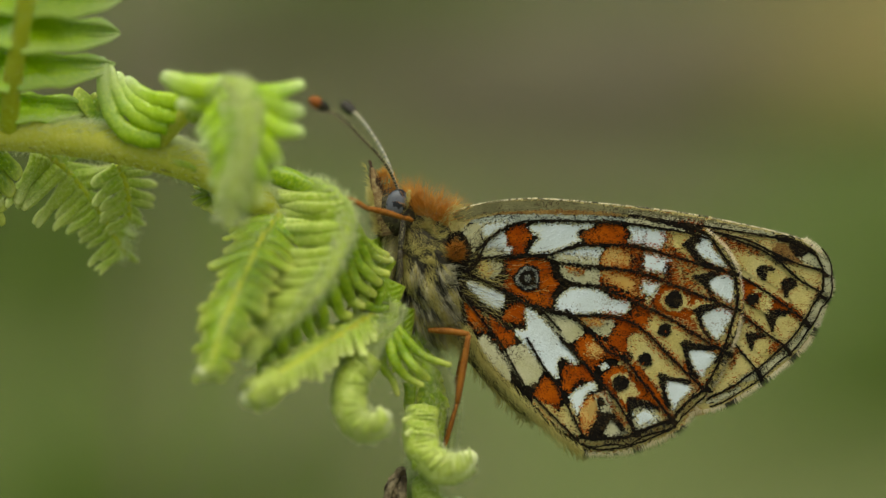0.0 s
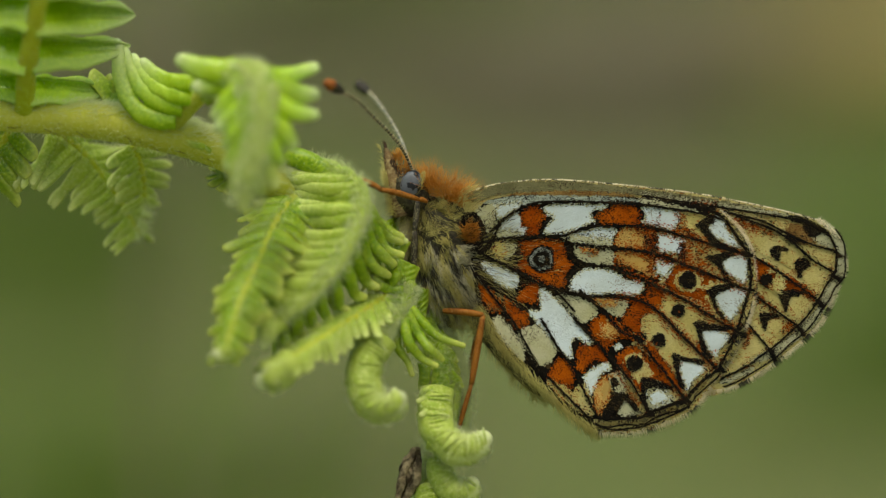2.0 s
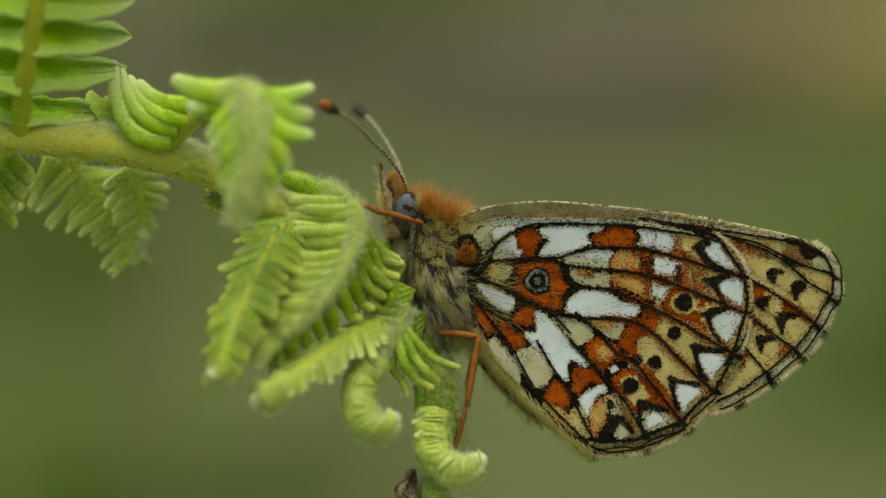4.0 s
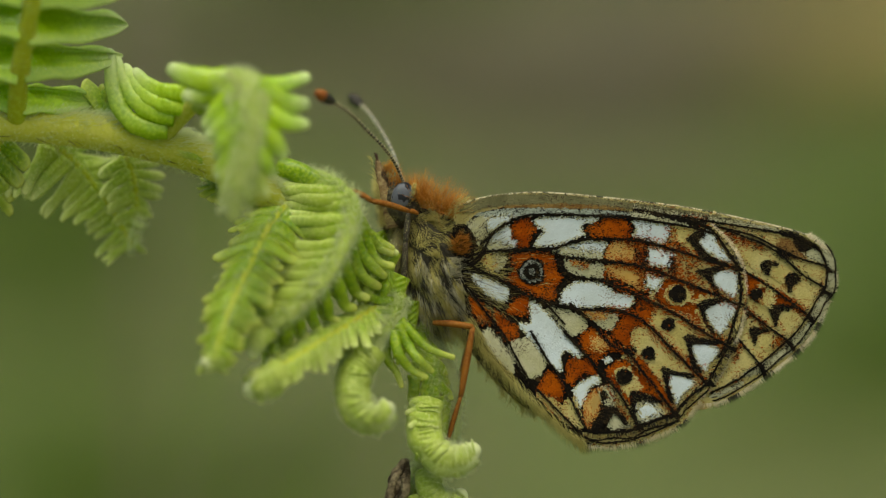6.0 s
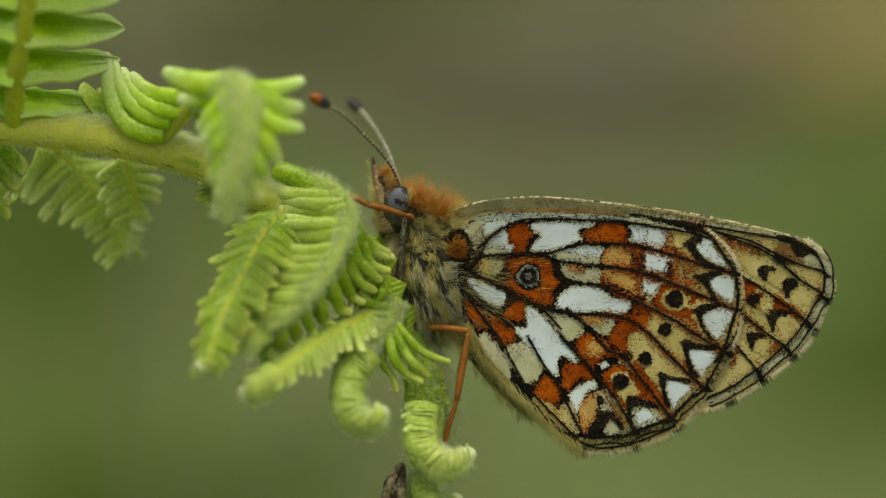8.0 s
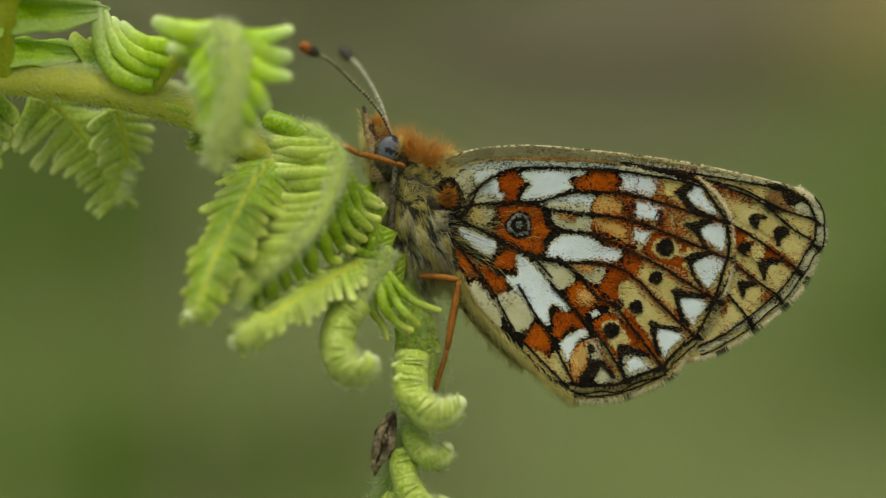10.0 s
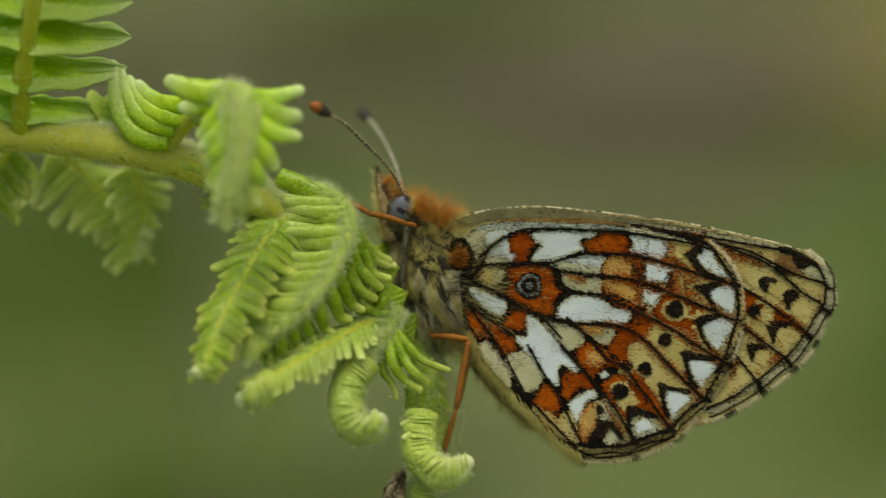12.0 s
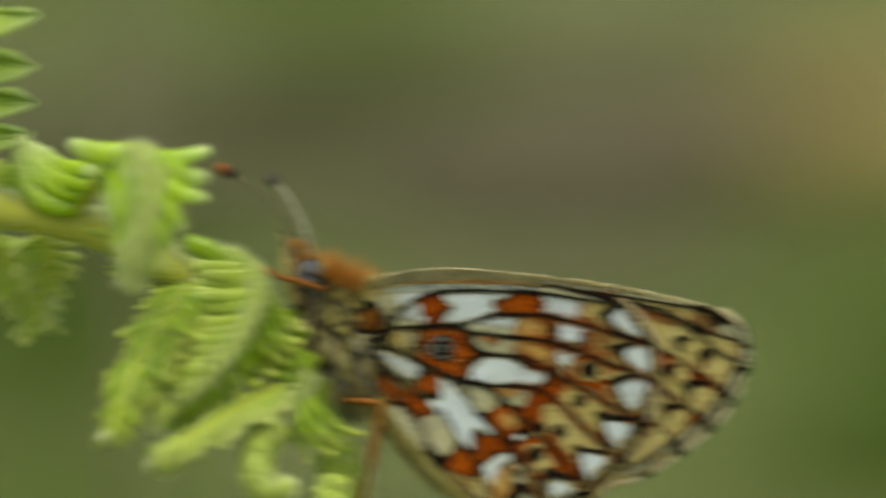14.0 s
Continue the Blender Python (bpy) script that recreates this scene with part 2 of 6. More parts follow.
def ellipsoid(name, centre, radii, mat, parent, label="", turn=0.0, rough=0.0, rings=18, segs=24):
    """A rounded body with a slightly uneven surface, turned about the line of sight."""
    verts, faces = [], []
    c, s = math.cos(radians(turn)), math.sin(radians(turn))
    for i in range(rings + 1):
        th = math.pi * i / rings
        for k in range(segs):
            ph = 2 * math.pi * k / segs
            d = Vector((math.sin(th) * math.cos(ph), math.cos(th), math.sin(th) * math.sin(ph)))
            q = 1 + rough * noise.noise(d * 2.3 + Vector(centre))
            x, y, z = d.x * radii[0] * q, d.y * radii[1] * q, d.z * radii[2] * q
            verts.append((centre[0] + c * x - s * y, centre[1] + s * x + c * y, centre[2] + z))
    for i in range(rings):
        for k in range(segs):
            a, b = i * segs + k, i * segs + (k + 1) % segs
            faces.append((a, b, b + segs, a + segs))
    return mesh_object(name, verts, faces, mat, parent, label)


def strands(name, roots, mat, parent, label="", width=0.012, bend=0.25):
    """Many fine tapered hairs. roots: (place, direction, length) in millimetres."""
    rnd = random.Random(len(roots))
    verts, faces = [], []
    for p, d, length in roots:
        p, d = Vector(p), Vector(d).normalized()
        side = d.cross(Vector((rnd.uniform(-1, 1), rnd.uniform(-1, 1), rnd.uniform(-1, 1)))).normalized()
        other = d.cross(side)
        b = len(verts)
        sag = side * length * rnd.uniform(-bend, bend)
        for s, w in ((0, 1.0), (0.5, 0.75)):
            q = p + d * length * s + sag * s * s
            for k in range(3):
                a = 2.0944 * k
                verts.append(q + (side * math.cos(a) + other * math.sin(a)) * width * w)
        verts.append(p + d * length + sag)
        for k in range(3):
            j = (k + 1) % 3
            faces.append((b + k, b + j, b + 3 + j, b + 3 + k))
            faces.append((b + 3 + k, b + 3 + j, b + 6))
    ob = mesh_object(name, verts, faces, mat, parent, label)
    return tagged(ob, kind="stuff")


# ---- the butterfly ----
def thing(name, label, category, group=""):
    return tagged(new(name), label, category, group)


butterfly = thing("butterfly", "orange, black and pearl fritillary with closed wings on a fern", "butterfly")


def wing_height(x, y):
    """The gentle camber and pleats of the wing, in millimetres towards the lens."""
    r = math.hypot(x - 0.4, y + 1.8)
    a = math.atan2(y + 1.8, x - 0.4)
    return 0.3 * math.sin(min(r, 22) / 22 * math.pi) + 0.02 * math.sin(a * 34) * min(r / 8, 1)


def ragged(pts, amount=0.06, step=0.05, seed=0, closed=True):
    """The outline through the points, rounded a little and frayed like rows of scales."""
    path = spline([(x, y, 0) for x, y in pts], 6, closed)
    rnd = random.Random(seed)
    out = []
    n = len(path)
    for i in range(n):
        a, b = path[i], path[(i + 1) % n]
        k = max(1, int((b - a).length / step))
        for s in range(k):
            q = a.lerp(b, s / k)
            out.append((q.x + rnd.uniform(-amount, amount), q.y + rnd.uniform(-amount, amount)))
    return out


def sheet(name, outline, level, mat, parent, label="", thick=0.025, side=1):
    """A thin layer of wing with real thickness over an outline, following the wing's camber."""
    bm = bmesh.new()
    top = [bm.verts.new((x * MM, y * MM, 0)) for x, y in outline]
    edges = [bm.edges.new((top[i], top[(i + 1) % len(top)])) for i in range(len(top))]
    bmesh.ops.triangle_fill(bm, use_beauty=True, edges=edges, normal=(0, 0, 1))
    if len(outline) > 200:
        bmesh.ops.subdivide_edges(bm, edges=[e for e in bm.edges if e.calc_length() > 1.2 * MM], cuts=2, use_grid_fill=True)
        bmesh.ops.triangulate(bm, faces=[f for f in bm.faces if len(f.verts) > 3])
    for v in bm.verts:
        v.co.z = (level + wing_height(v.co.x / MM, v.co.y / MM)) * MM
    for f in bm.faces:
        if f.normal.z < 0:
            f.normal_flip()
    got = bmesh.ops.extrude_face_region(bm, geom=bm.faces[:])
    for v in got["geom"]:
        if isinstance(v, bmesh.types.BMVert):
            v.co.z -= thick * MM
    bmesh.ops.recalc_face_normals(bm, faces=bm.faces[:])
    me = bpy.data.meshes.new(name)
    bm.to_mesh(me)
    bm.free()
    me.materials.append(mat)
    ob = new(name, me)
    ob.parent = parent
    if label:
        tagged(ob, label)
    return ob


patch_count = [0]


def inside(px, py, poly):
    """Signed distance of points to an outline: positive within."""
    a = np.array(poly)
    c = np.roll(a, -1, 0)
    odd = np.zeros(len(px), bool)
    best = np.full(len(px), 9.0)
    for (x0, y0), (x1, y1) in zip(a, c):
        cross = (y0 > py) != (y1 > py)
        odd ^= cross & (px < (x1 - x0) * (py - y0) / ((y1 - y0) or 1e-9) + x0)
        ex, ey = x1 - x0, y1 - y0
        t = np.clip(((px - x0) * ex + (py - y0) * ey) / max(ex * ex + ey * ey, 1e-9), 0, 1)
        best = np.minimum(best, np.hypot(px - x0 - t * ex, py - y0 - t * ey))
    return np.where(odd, best, -best)


def scale_rows(poly, level, seed, fray, gap=0.043, cover=1.0, grow=0.018):
    """Shingled wing scales over an outline: verts and faces. They point away from the wing's root and fray at the edge."""
    rng = np.random.default_rng(seed)
    a = np.array(poly)
    lo, hi = a.min(0) - 0.15, a.max(0) + 0.15
    gx, gy = np.meshgrid(np.arange(lo[0], hi[0], gap), np.arange(lo[1], hi[1], gap))
    px = gx.ravel() + rng.uniform(-0.45, 0.45, gx.size) * gap
    py = gy.ravel() + rng.uniform(-0.45, 0.45, gx.size) * gap
    lump = np.array([noise.noise(Vector((x * 5, y * 5, seed))) for x, y in zip(px, py)])
    keep = inside(px, py, poly) + rng.normal(0, fray * 0.55, len(px)) + lump * fray * 1.3 > -grow
    keep &= rng.random(len(px)) < cover
    px, py = px[keep], py[keep]
    ang = np.arctan2(py + 1.8, px - 0.4) + rng.normal(0, 0.12, len(px))
    dx, dy = np.cos(ang), np.sin(ang)
    ln, wd = gap * rng.uniform(1.4, 2.0, len(px)), gap * rng.uniform(0.45, 0.65, len(px))
    z0 = np.array([wing_height(x, y) for x, y in zip(px, py)]) + level
    lift = rng.uniform(0.003, 0.014, len(px))
    tilt = rng.normal(0, 0.003, len(px))
    quad = []
    for s, u in ((-0.5, -0.8), (-0.5, 0.8), (0.5, 1.0), (0.5, -1.0)):
        quad.append(np.stack([px + dx * ln * s - dy * wd * u, py + dy * ln * s + dx * wd * u, z0 + (lift if s > 0 else 0 * lift) + tilt * u], 1))
    v = np.stack(quad, 1).reshape(-1, 3)
    f = np.arange(len(v)).reshape(-1, 4)
    return v, f, inside(px, py, poly)


def patch(name, mat, pts, parent, level, fray=0.06, label="", cored=True, cover=1.0):
    """A coloured field of the wing: a thin sheet, with overlapping scales on it that fray at its rim."""
    patch_count[0] += 1
    outline = ragged(pts, 0.0, 0.12, patch_count[0])
    v, f, depth = scale_rows(outline, level, patch_count[0], fray, cover=cover, grow=0.045 if mat is M_DARK else 0.03)
    rng = np.random.default_rng(patch_count[0] + 5000)
    rimmed, reach, share = {M_PEARL: (M_CREAM, 0.13, 0.7), M_ORANGE: (M_DARK, 0.13, 0.4), M_BUFF: (M_ORANGE, 0.18, 0.14), M_OCHRE: (M_ORANGE, 0.2, 0.4), M_CREAM: (M_DARK, 0.1, 0.22)}.get(mat, (None, 0, 0))
    slots = np.zeros(len(f), int)
    if rimmed:
        slots[rng.random(len(f)) < share * np.clip(1.25 - depth / reach, 0, 1)] = 1
        if mat is M_PEARL:
            slots[rng.random(len(f)) < 0.35 * np.clip(1 - depth / 0.09, 0, 1)] = 2

    def coloured(ob):
        if rimmed:
            ob.data.materials.append(rimmed)
            ob.data.materials.append(M_DARK)
            ob.data.polygons.foreach_set("material_index", slots.tolist() + [0] * (len(ob.data.polygons) - len(slots)))
        return ob

    if not cored:
        return coloured(mesh_object(name, v.tolist(), f.tolist(), mat, parent, label, False))
    n = len(outline)
    core = []
    area = sum(outline[i][0] * outline[(i + 1) % n][1] - outline[(i + 1) % n][0] * outline[i][1] for i in range(n))
    turn = 1 if area > 0 else -1
    for i in range(n):
        (ax, ay), (bx, by) = outline[i - 1], outline[(i + 1) % n]
        d = math.hypot(bx - ax, by - ay) or 1
        core.append((outline[i][0] - (by - ay) / d * 0.02 * turn, outline[i][1] + (bx - ax) / d * 0.02 * turn))
    base = len(v)
    top = [(x, y, level - 0.008 + wing_height(x, y)) for x, y in core]
    low = [(x, y, z - 0.02) for x, y, z in top]
    ring = list(range(base, base + n))
    faces = f.tolist()
    faces.append(ring if turn > 0 else ring[::-1])
    for i in range(n):
        k = (i + 1) % n
        faces.append((base + i, base + k, base + n + k, base + n + i)[::-turn])
    return coloured(mesh_object(name, v.tolist() + top + low, faces, mat, parent, label, False))


def dot(cx, cy, r, parent, level, mat=None, name="dark_dot", squash=1.0):
    pts = [(cx + r * math.cos(a) * (1 + 0.15 * math.sin(3 * a + cx)), cy + squash * r * math.sin(a)) for a in (k * math.pi / 4 for k in range(8))]
    return patch(name, mat or M_DARK, pts, parent, level, 0.05)


def vein(pts, parent, level, width=0.07, name="vein", dusting=False):
    """A raised vein under an uneven row of dark scales."""
    patch_count[0] += 1
    rng = random.Random(patch_count[0])
    path = [Vector((q.x, q.y, level - 0.05 + wing_height(q.x, q.y))) for q in spline([(x, y, 0) for x, y in pts], 8)]
    v, f = tube_data(path, lambda s: width * 0.6, 6, 0.6)
    for a, b in zip(path, path[1:]):
        way = (b - a).normalized()
        side = Vector((-way.y, way.x, 0))
        lump = 1 + 0.5 * noise.noise(a * 2.3)
        for k in range(int((b - a).length / 0.011) + 1):
            stray = 2.9 if rng.random() < 0.2 else 0.65
            q = a.lerp(b, rng.random()) + side * rng.gauss(0, stray) * width * lump
            d = (way + side * rng.gauss(0, 0.35)) * rng.uniform(0.03, 0.06)
            w = Vector((-d.y, d.x, 0)).normalized() * rng.uniform(0.012, 0.022)
            z = Vector((0, 0, 0.05 + rng.uniform(0, 0.012)))
            n = len(v)
            v += [q - d - w + z, q - d + w + z, q + d + w + z * 1.15, q + d - w + z * 1.15]
            f.append((n, n + 1, n + 2, n + 3))
    ob = mesh_object(name, v, f, M_DARK, parent, "", False)
    if dusting:
        v, f = [], []
        for a, b in zip(path[len(path) // 4:], path[len(path) // 4 + 1:]):
            way = (b - a).normalized()
            side = Vector((-way.y, way.x, 0))
            for k in range(int((b - a).length / 0.012) + 1):
                q = a.lerp(b, rng.random())
                q += side * rng.gauss(0, 0.19 + 0.12 * noise.noise(q * 0.9))
                d = (way + side * rng.gauss(0, 0.3)) * rng.uniform(0.03, 0.055)
                w = Vector((-d.y, d.x, 0)).normalized() * rng.uniform(0.014, 0.024)
                z = Vector((0, 0, 0.02 + rng.uniform(0, 0.012)))
                n = len(v)
                v += [q - d - w + z, q - d + w + z, q + d + w + z * 1.3, q + d - w + z * 1.3]
                f.append((n, n + 1, n + 2, n + 3))
        tagged(mesh_object("orange_dusting", v, f, M_ORANGE, parent, "rusty scales along a vein", False), kind="stuff")
    return ob


def far_side(ob, z):
    """The same part mirrored to the far side of the body."""
    me = ob.data.copy()
    for v in me.vertices:
        v.co.z = z * MM - v.co.z
    me.flip_normals()
    other = new(ob.name.split(".")[0], me)
    other.parent = ob.parent
    return other


# Forewing: only its leading edge and tip show past the hindwing
FORE = -0.16
fore_outline = ragged([(0.1, 1.4), (1.3, 1.8), (2.83, 2.04), (4.75, 2.12), (7.85, 1.86), (12.28, 1.3), (16.41, 0.44), (18.57, -0.18), (19.39, -0.86), (19.83, -1.74), (19.89, -2.72), (19.36, -3.87), (18.74, -5.17), (18.0, -6.12), (16.8, -7.1), (15.3, -8.1), (13.9, -8.78), (11.98, -9.0), (6.38, -5.87), (1.36, -2.33)], 0.02)
forewing = sheet("forewing", fore_outline, FORE, M_BUFF, butterfly, "buff and brown underside of the forewing", 0.05)
HIND = 0.02
hind_outline = ragged([(0.47, -1.51), (0.65, 0.32), (1.51, 1.15), (3.42, 1.33), (6.38, 1.21), (9.33, 1.15), (11.69, 0.86), (13.4, 0.38), (14.29, -0.41), (14.94, -1.45), (15.14, -2.33), (15.17, -3.81), (14.94, -5.05), (14.4, -6.17), (13.81, -7.41), (12.72, -8.68), (11.69, -9.86), (9.62, -10.77), (8.15, -10.95), (6.91, -10.95), (5.19, -9.65), (3.42, -8), (1.95, -6.32), (0.83, -4.4)], 0.02)
hindwing = sheet("hindwing", hind_outline, HIND, M_DARK, butterfly, "pearl, cream and orange hindwing underside with black veins", 0.05)
v, f, _ = scale_rows(hind_outline[::3], HIND + 0.012, 901, 0.03, 0.065)
tagged(mesh_object("ground_layer", v.tolist(), f.tolist(), M_DARK, hindwing, "black-brown ground scales", False), kind="stuff")
v, f, _ = scale_rows(fore_outline[::3], FORE + 0.012, 902, 0.03, 0.065)
tagged(mesh_object("ground_layer", v.tolist(), f.tolist(), M_BUFF, forewing, "buff ground scales", False), kind="stuff")
far_fore = far_side(forewing, -2.0)
far_hind = far_side(hindwing, -2.0)
for w in (far_fore, far_hind):
    w.data.materials[0] = M_UPPER

ON = HIND + 0.075       # level of the coloured fields
OVER = HIND + 0.125     # level of marks that lie on the fields


def field(kind, pts, over=0, fray=0.05):
    mats = {"pearl": M_PEARL, "cream": M_CREAM, "buff": M_BUFF, "ochre": M_OCHRE, "orange": M_ORANGE, "dark": M_DARK, "grey": M_GREY, "haze": M_HAZE, "brown": M_BROWN}
    return patch(kind + "_spot", mats[kind], pts, hindwing, (ON, OVER, OVER + 0.05, OVER + 0.03)[over], 0.2 if over < 0 else fray * {"orange": 2.4, "buff": 1.8, "ochre": 2.0}.get(kind, 1), "", 0 <= over < 2, 0.5 if over < 0 and kind == "orange" else 1.0)


patch("outer_ground", M_BUFF, [(11.3, 0.3), (12.4, 0.25), (13.3, 0.05), (14.1, -0.75), (14.65, -1.7), (14.85, -3.3), (14.4, -5.3), (13.6, -6.95), (12.6, -8.1), (11.6, -9.2), (9.7, -10.0), (8.8, -10.05), (8.5, -8.9),
                             (8.3, -7.4), (9.0, -6.2), (9.4, -5.0), (10.1, -3.6), (10.9, -2.2), (11.3, -1.0)], hindwing, HIND + 0.04, 0.12, "", False)
field("cream", [(0.74, 0.56), (1.06, 0.8), (1.56, 0.94), (2.36, 0.89), (3.16, 0.89), (2.57, 0.5), (2.01, 0.12), (1.53, -0.24), (1.39, -0.5), (1.18, -0.09), (0.92, 0.27)])
field("pearl", [(1.98, 0.89), (3.22, 0.92), (2.63, 0.56), (2.13, 0.24), (1.77, 0.3)], -1)
field("pearl", [(1.71, -0.59), (2.01, -0.15), (2.48, 0.27), (2.86, 0.41), (3.1, 0.15), (3.1, -0.21), (3.45, -0.35), (3.31, -0.65), (2.86, -0.71), (2.15, -0.74)])
field("cream", [(1.71, -0.65), (2.01, -0.5), (2.86, -0.56), (2.86, -0.74), (2.15, -0.77)], -1)
field("orange", [(3.07, 0.5), (3.45, 0.71), (3.9, 0.74), (4.01, 0.5), (4.25, 0.3), (4.25, 0.06), (4.01, -0.15), (3.93, -0.5), (3.81, -0.68), (3.45, -0.68), (3.36, -0.5), (3.51, -0.35), (3.16, -0.15), (3.16, 0.15)], 1)
field("pearl", [(4.25, 0.74), (4.55, 0.86), (5.46, 0.89), (6.23, 0.89), (6.73, 0.89), (7.53, 0.86), (7.53, 0.71), (7.23, 0.59), (6.85, 0.5), (6.73, 0.27), (6.94, 0), (6.73, -0.09), (6.05, -0.38), (5.25, -0.59), (4.66, -0.68), (4.25, -0.59), (4.37, -0.3), (4.75, 0.15), (4.66, 0.3), (4.37, 0.44)])
field("orange", [(7.08, 0.27), (7.44, 0.44), (7.82, 0.65), (8.12, 0.86), (8.83, 0.8), (9.18, 0.59), (9.27, 0.3), (9.12, 0), (9.21, -0.21), (8.62, -0.21), (7.64, -0.15), (7.17, -0.03)])
field("pearl", [(9.36, 0.68), (9.83, 0.71), (10.63, 0.53), (11.3, 0.35), (11.36, 0), (11.16, -0.32), (10.95, -0.56), (10.36, -0.44), (9.56, -0.21), (9.39, -0.06), (9.56, 0.21)])
field("pearl", [(5.25, -0.83), (5.84, -0.59), (6.64, -0.44), (7.44, -0.38), (7.97, -0.44), (7.97, -0.68), (7.79, -0.97), (7.73, -1.3), (7.23, -1.27), (6.73, -1.18), (6.05, -1.09), (5.55, -1.03)])
field("cream", [(5.31, -0.83), (6.05, -0.68), (7.02, -0.89), (7.73, -1.09), (7.23, -1.27), (6.05, -1.09)], -1)
field("ochre", [(7.97, -1.06), (8.35, -0.44), (9.03, -0.44), (9.95, -0.65), (10.15, -0.86), (9.95, -1.24), (10.09, -1.65), (9.03, -1.51), (8.09, -1.33)])
field("orange", [(9.3, -0.6), (10.0, -0.75), (10.05, -1.6), (9.4, -1.5), (9.6, -1.0)], -1)
field("cream", [(10.21, -0.71), (10.89, -0.8), (11.63, -1.06), (11.48, -1.39), (11.42, -1.86), (10.89, -1.71), (10.21, -1.68), (10.09, -1.39), (10.21, -1.06)])
field("pearl", [(10.22, -0.75), (11.01, -0.85), (11.6, -1.12), (11.45, -1.8), (10.8, -1.68), (10.2, -1.6)], 1)
field("dark", [(9.72, -0.8), (10.1, -0.95), (9.98, -1.25), (10.08, -1.6), (9.85, -1.5), (9.65, -1.2)], -1)
field("dark", [(11.45, -1.3), (11.62, -1.5), (11.5, -2.1), (11.35, -1.9)], -1)
field("cream", [(5.84, -1.39), (6.35, -1.45), (6.85, -1.59), (7.44, -1.53), (7.88, -1.68), (7.82, -2.1), (7.73, -2.33), (7.02, -2.24), (6.43, -2.13), (6.14, -1.98), (5.9, -1.68)])
field("ochre", [(6.23, -1.45), (6.85, -1.59), (6.88, -1.74), (6.43, -1.62)], -1)
field("ochre", [(8.12, -1.68), (8.83, -1.62), (9.62, -1.89), (10.01, -2.1), (9.98, -2.39), (10.12, -2.69), (9.92, -2.92), (9.21, -2.63), (8.53, -2.33), (8.03, -2.13)])
field("orange", [(9.62, -1.98), (10.07, -2.13), (9.92, -2.51), (10.04, -2.83), (9.68, -2.69), (9.8, -2.3)], -1)
field("orange", [(8, -2.04), (8.24, -2.07), (8.21, -2.42), (8, -2.33)], -1)
field("cream", [(10.15, -2.3), (10.63, -2.3), (10.89, -2.45), (10.68, -2.77), (10.57, -2.98), (10.15, -2.77), (10.04, -2.66)])
field("pearl", [(10.1, -2.2), (10.6, -2.25), (10.85, -2.45), (10.55, -2.95), (10.12, -2.75)], -1)
field("pearl", [(5.55, -3.36), (5.84, -2.86), (6.23, -2.57), (6.64, -2.48), (7.64, -2.57), (8.53, -3.04), (9.42, -3.28), (9.27, -3.78), (8.83, -3.93), (7.82, -3.78), (7.02, -3.87), (6.23, -3.81), (5.64, -3.63)])
field("orange", [(3.07, -1.09), (3.87, -0.97), (5.05, -1.03), (5.31, -1.39), (5.4, -1.89), (5.64, -2.27), (5.46, -2.69), (5.31, -3.19), (5.14, -3.48), (4.55, -3.28), (3.87, -2.92), (3.16, -2.57), (2.77, -2.39), (3.1, -1.98), (3.16, -1.59)])
field("cream", [(1.71, -1.3), (2.27, -1.09), (2.72, -1.18), (2.77, -1.48), (2.51, -1.77), (2.13, -1.92), (1.77, -1.68)])
field("buff", [(1.56, -1.33), (2.07, -1.15), (2.13, -1.89), (1.77, -1.74)], -1)
field("pearl", [(0.97, -2.24), (1.27, -2.13), (1.86, -2.33), (2.57, -2.63), (2.92, -2.86), (2.86, -3.28), (2.57, -3.57), (2.13, -3.36), (1.56, -2.98)])
field("orange", [(2.86, -3.87), (3.36, -3.34), (3.87, -3.19), (3.96, -3.48), (3.87, -3.96), (3.75, -4.22), (3.36, -4.16), (2.86, -4.13)])
field("orange", [(0.92, -3.28), (1.39, -3.57), (1.86, -4.07), (1.98, -4.58), (1.56, -4.46), (1.06, -3.96)])
field("orange", [(2.13, -3.98), (2.54, -4.28), (3.28, -4.87), (3.34, -5.28), (2.83, -5.52), (2.48, -5.22), (2.27, -4.69)])
field("orange", [(1, -3.39), (1.59, -3.81), (1.89, -4.34), (1.77, -4.69), (1.24, -4.34)])
field("pearl", [(4.04, -3.45), (4.6, -3.81), (5.25, -4.46), (5.93, -5.28), (6.67, -6.23), (6.46, -6.46), (5.99, -6.11), (5.64, -6.32), (5.67, -7.17), (5.25, -7), (4.46, -6.11), (3.57, -4.93), (3.48, -4.63), (4.01, -4.58), (3.98, -3.96)])
field("cream", [(4.93, -3.87), (5.96, -3.98), (6.73, -4.37), (7.02, -4.72), (6.85, -4.99), (6.52, -5.17), (6.17, -5.28), (5.49, -4.6)])
field("cream", [(6.97, -4.1), (7.53, -4.1), (8.53, -4.22), (8.47, -4.6), (8.21, -4.99), (7.85, -4.9), (7.29, -4.49)])
field("ochre", [(6.91, -4.1), (7.64, -4.13), (7.97, -4.34), (7.64, -4.49), (7.41, -4.37)], -1)
field("orange", [(6.58, -5.55), (7.29, -4.93), (7.85, -5.22), (8.26, -5.61), (8.29, -5.96), (7.85, -6.29), (7.41, -6.61), (6.91, -6.17)])
field("ochre", [(7.14, -5.55), (7.64, -5.34), (8.09, -5.73), (7.73, -6.05), (7.29, -6.02)], -1)
field("orange", [(8.35, -5.17), (8.85, -4.37), (9.53, -4.37), (9.89, -4.72), (9.42, -4.9), (9.21, -5.17), (9.27, -5.73), (9.09, -6.02), (8.71, -5.61), (8.41, -5.46)])
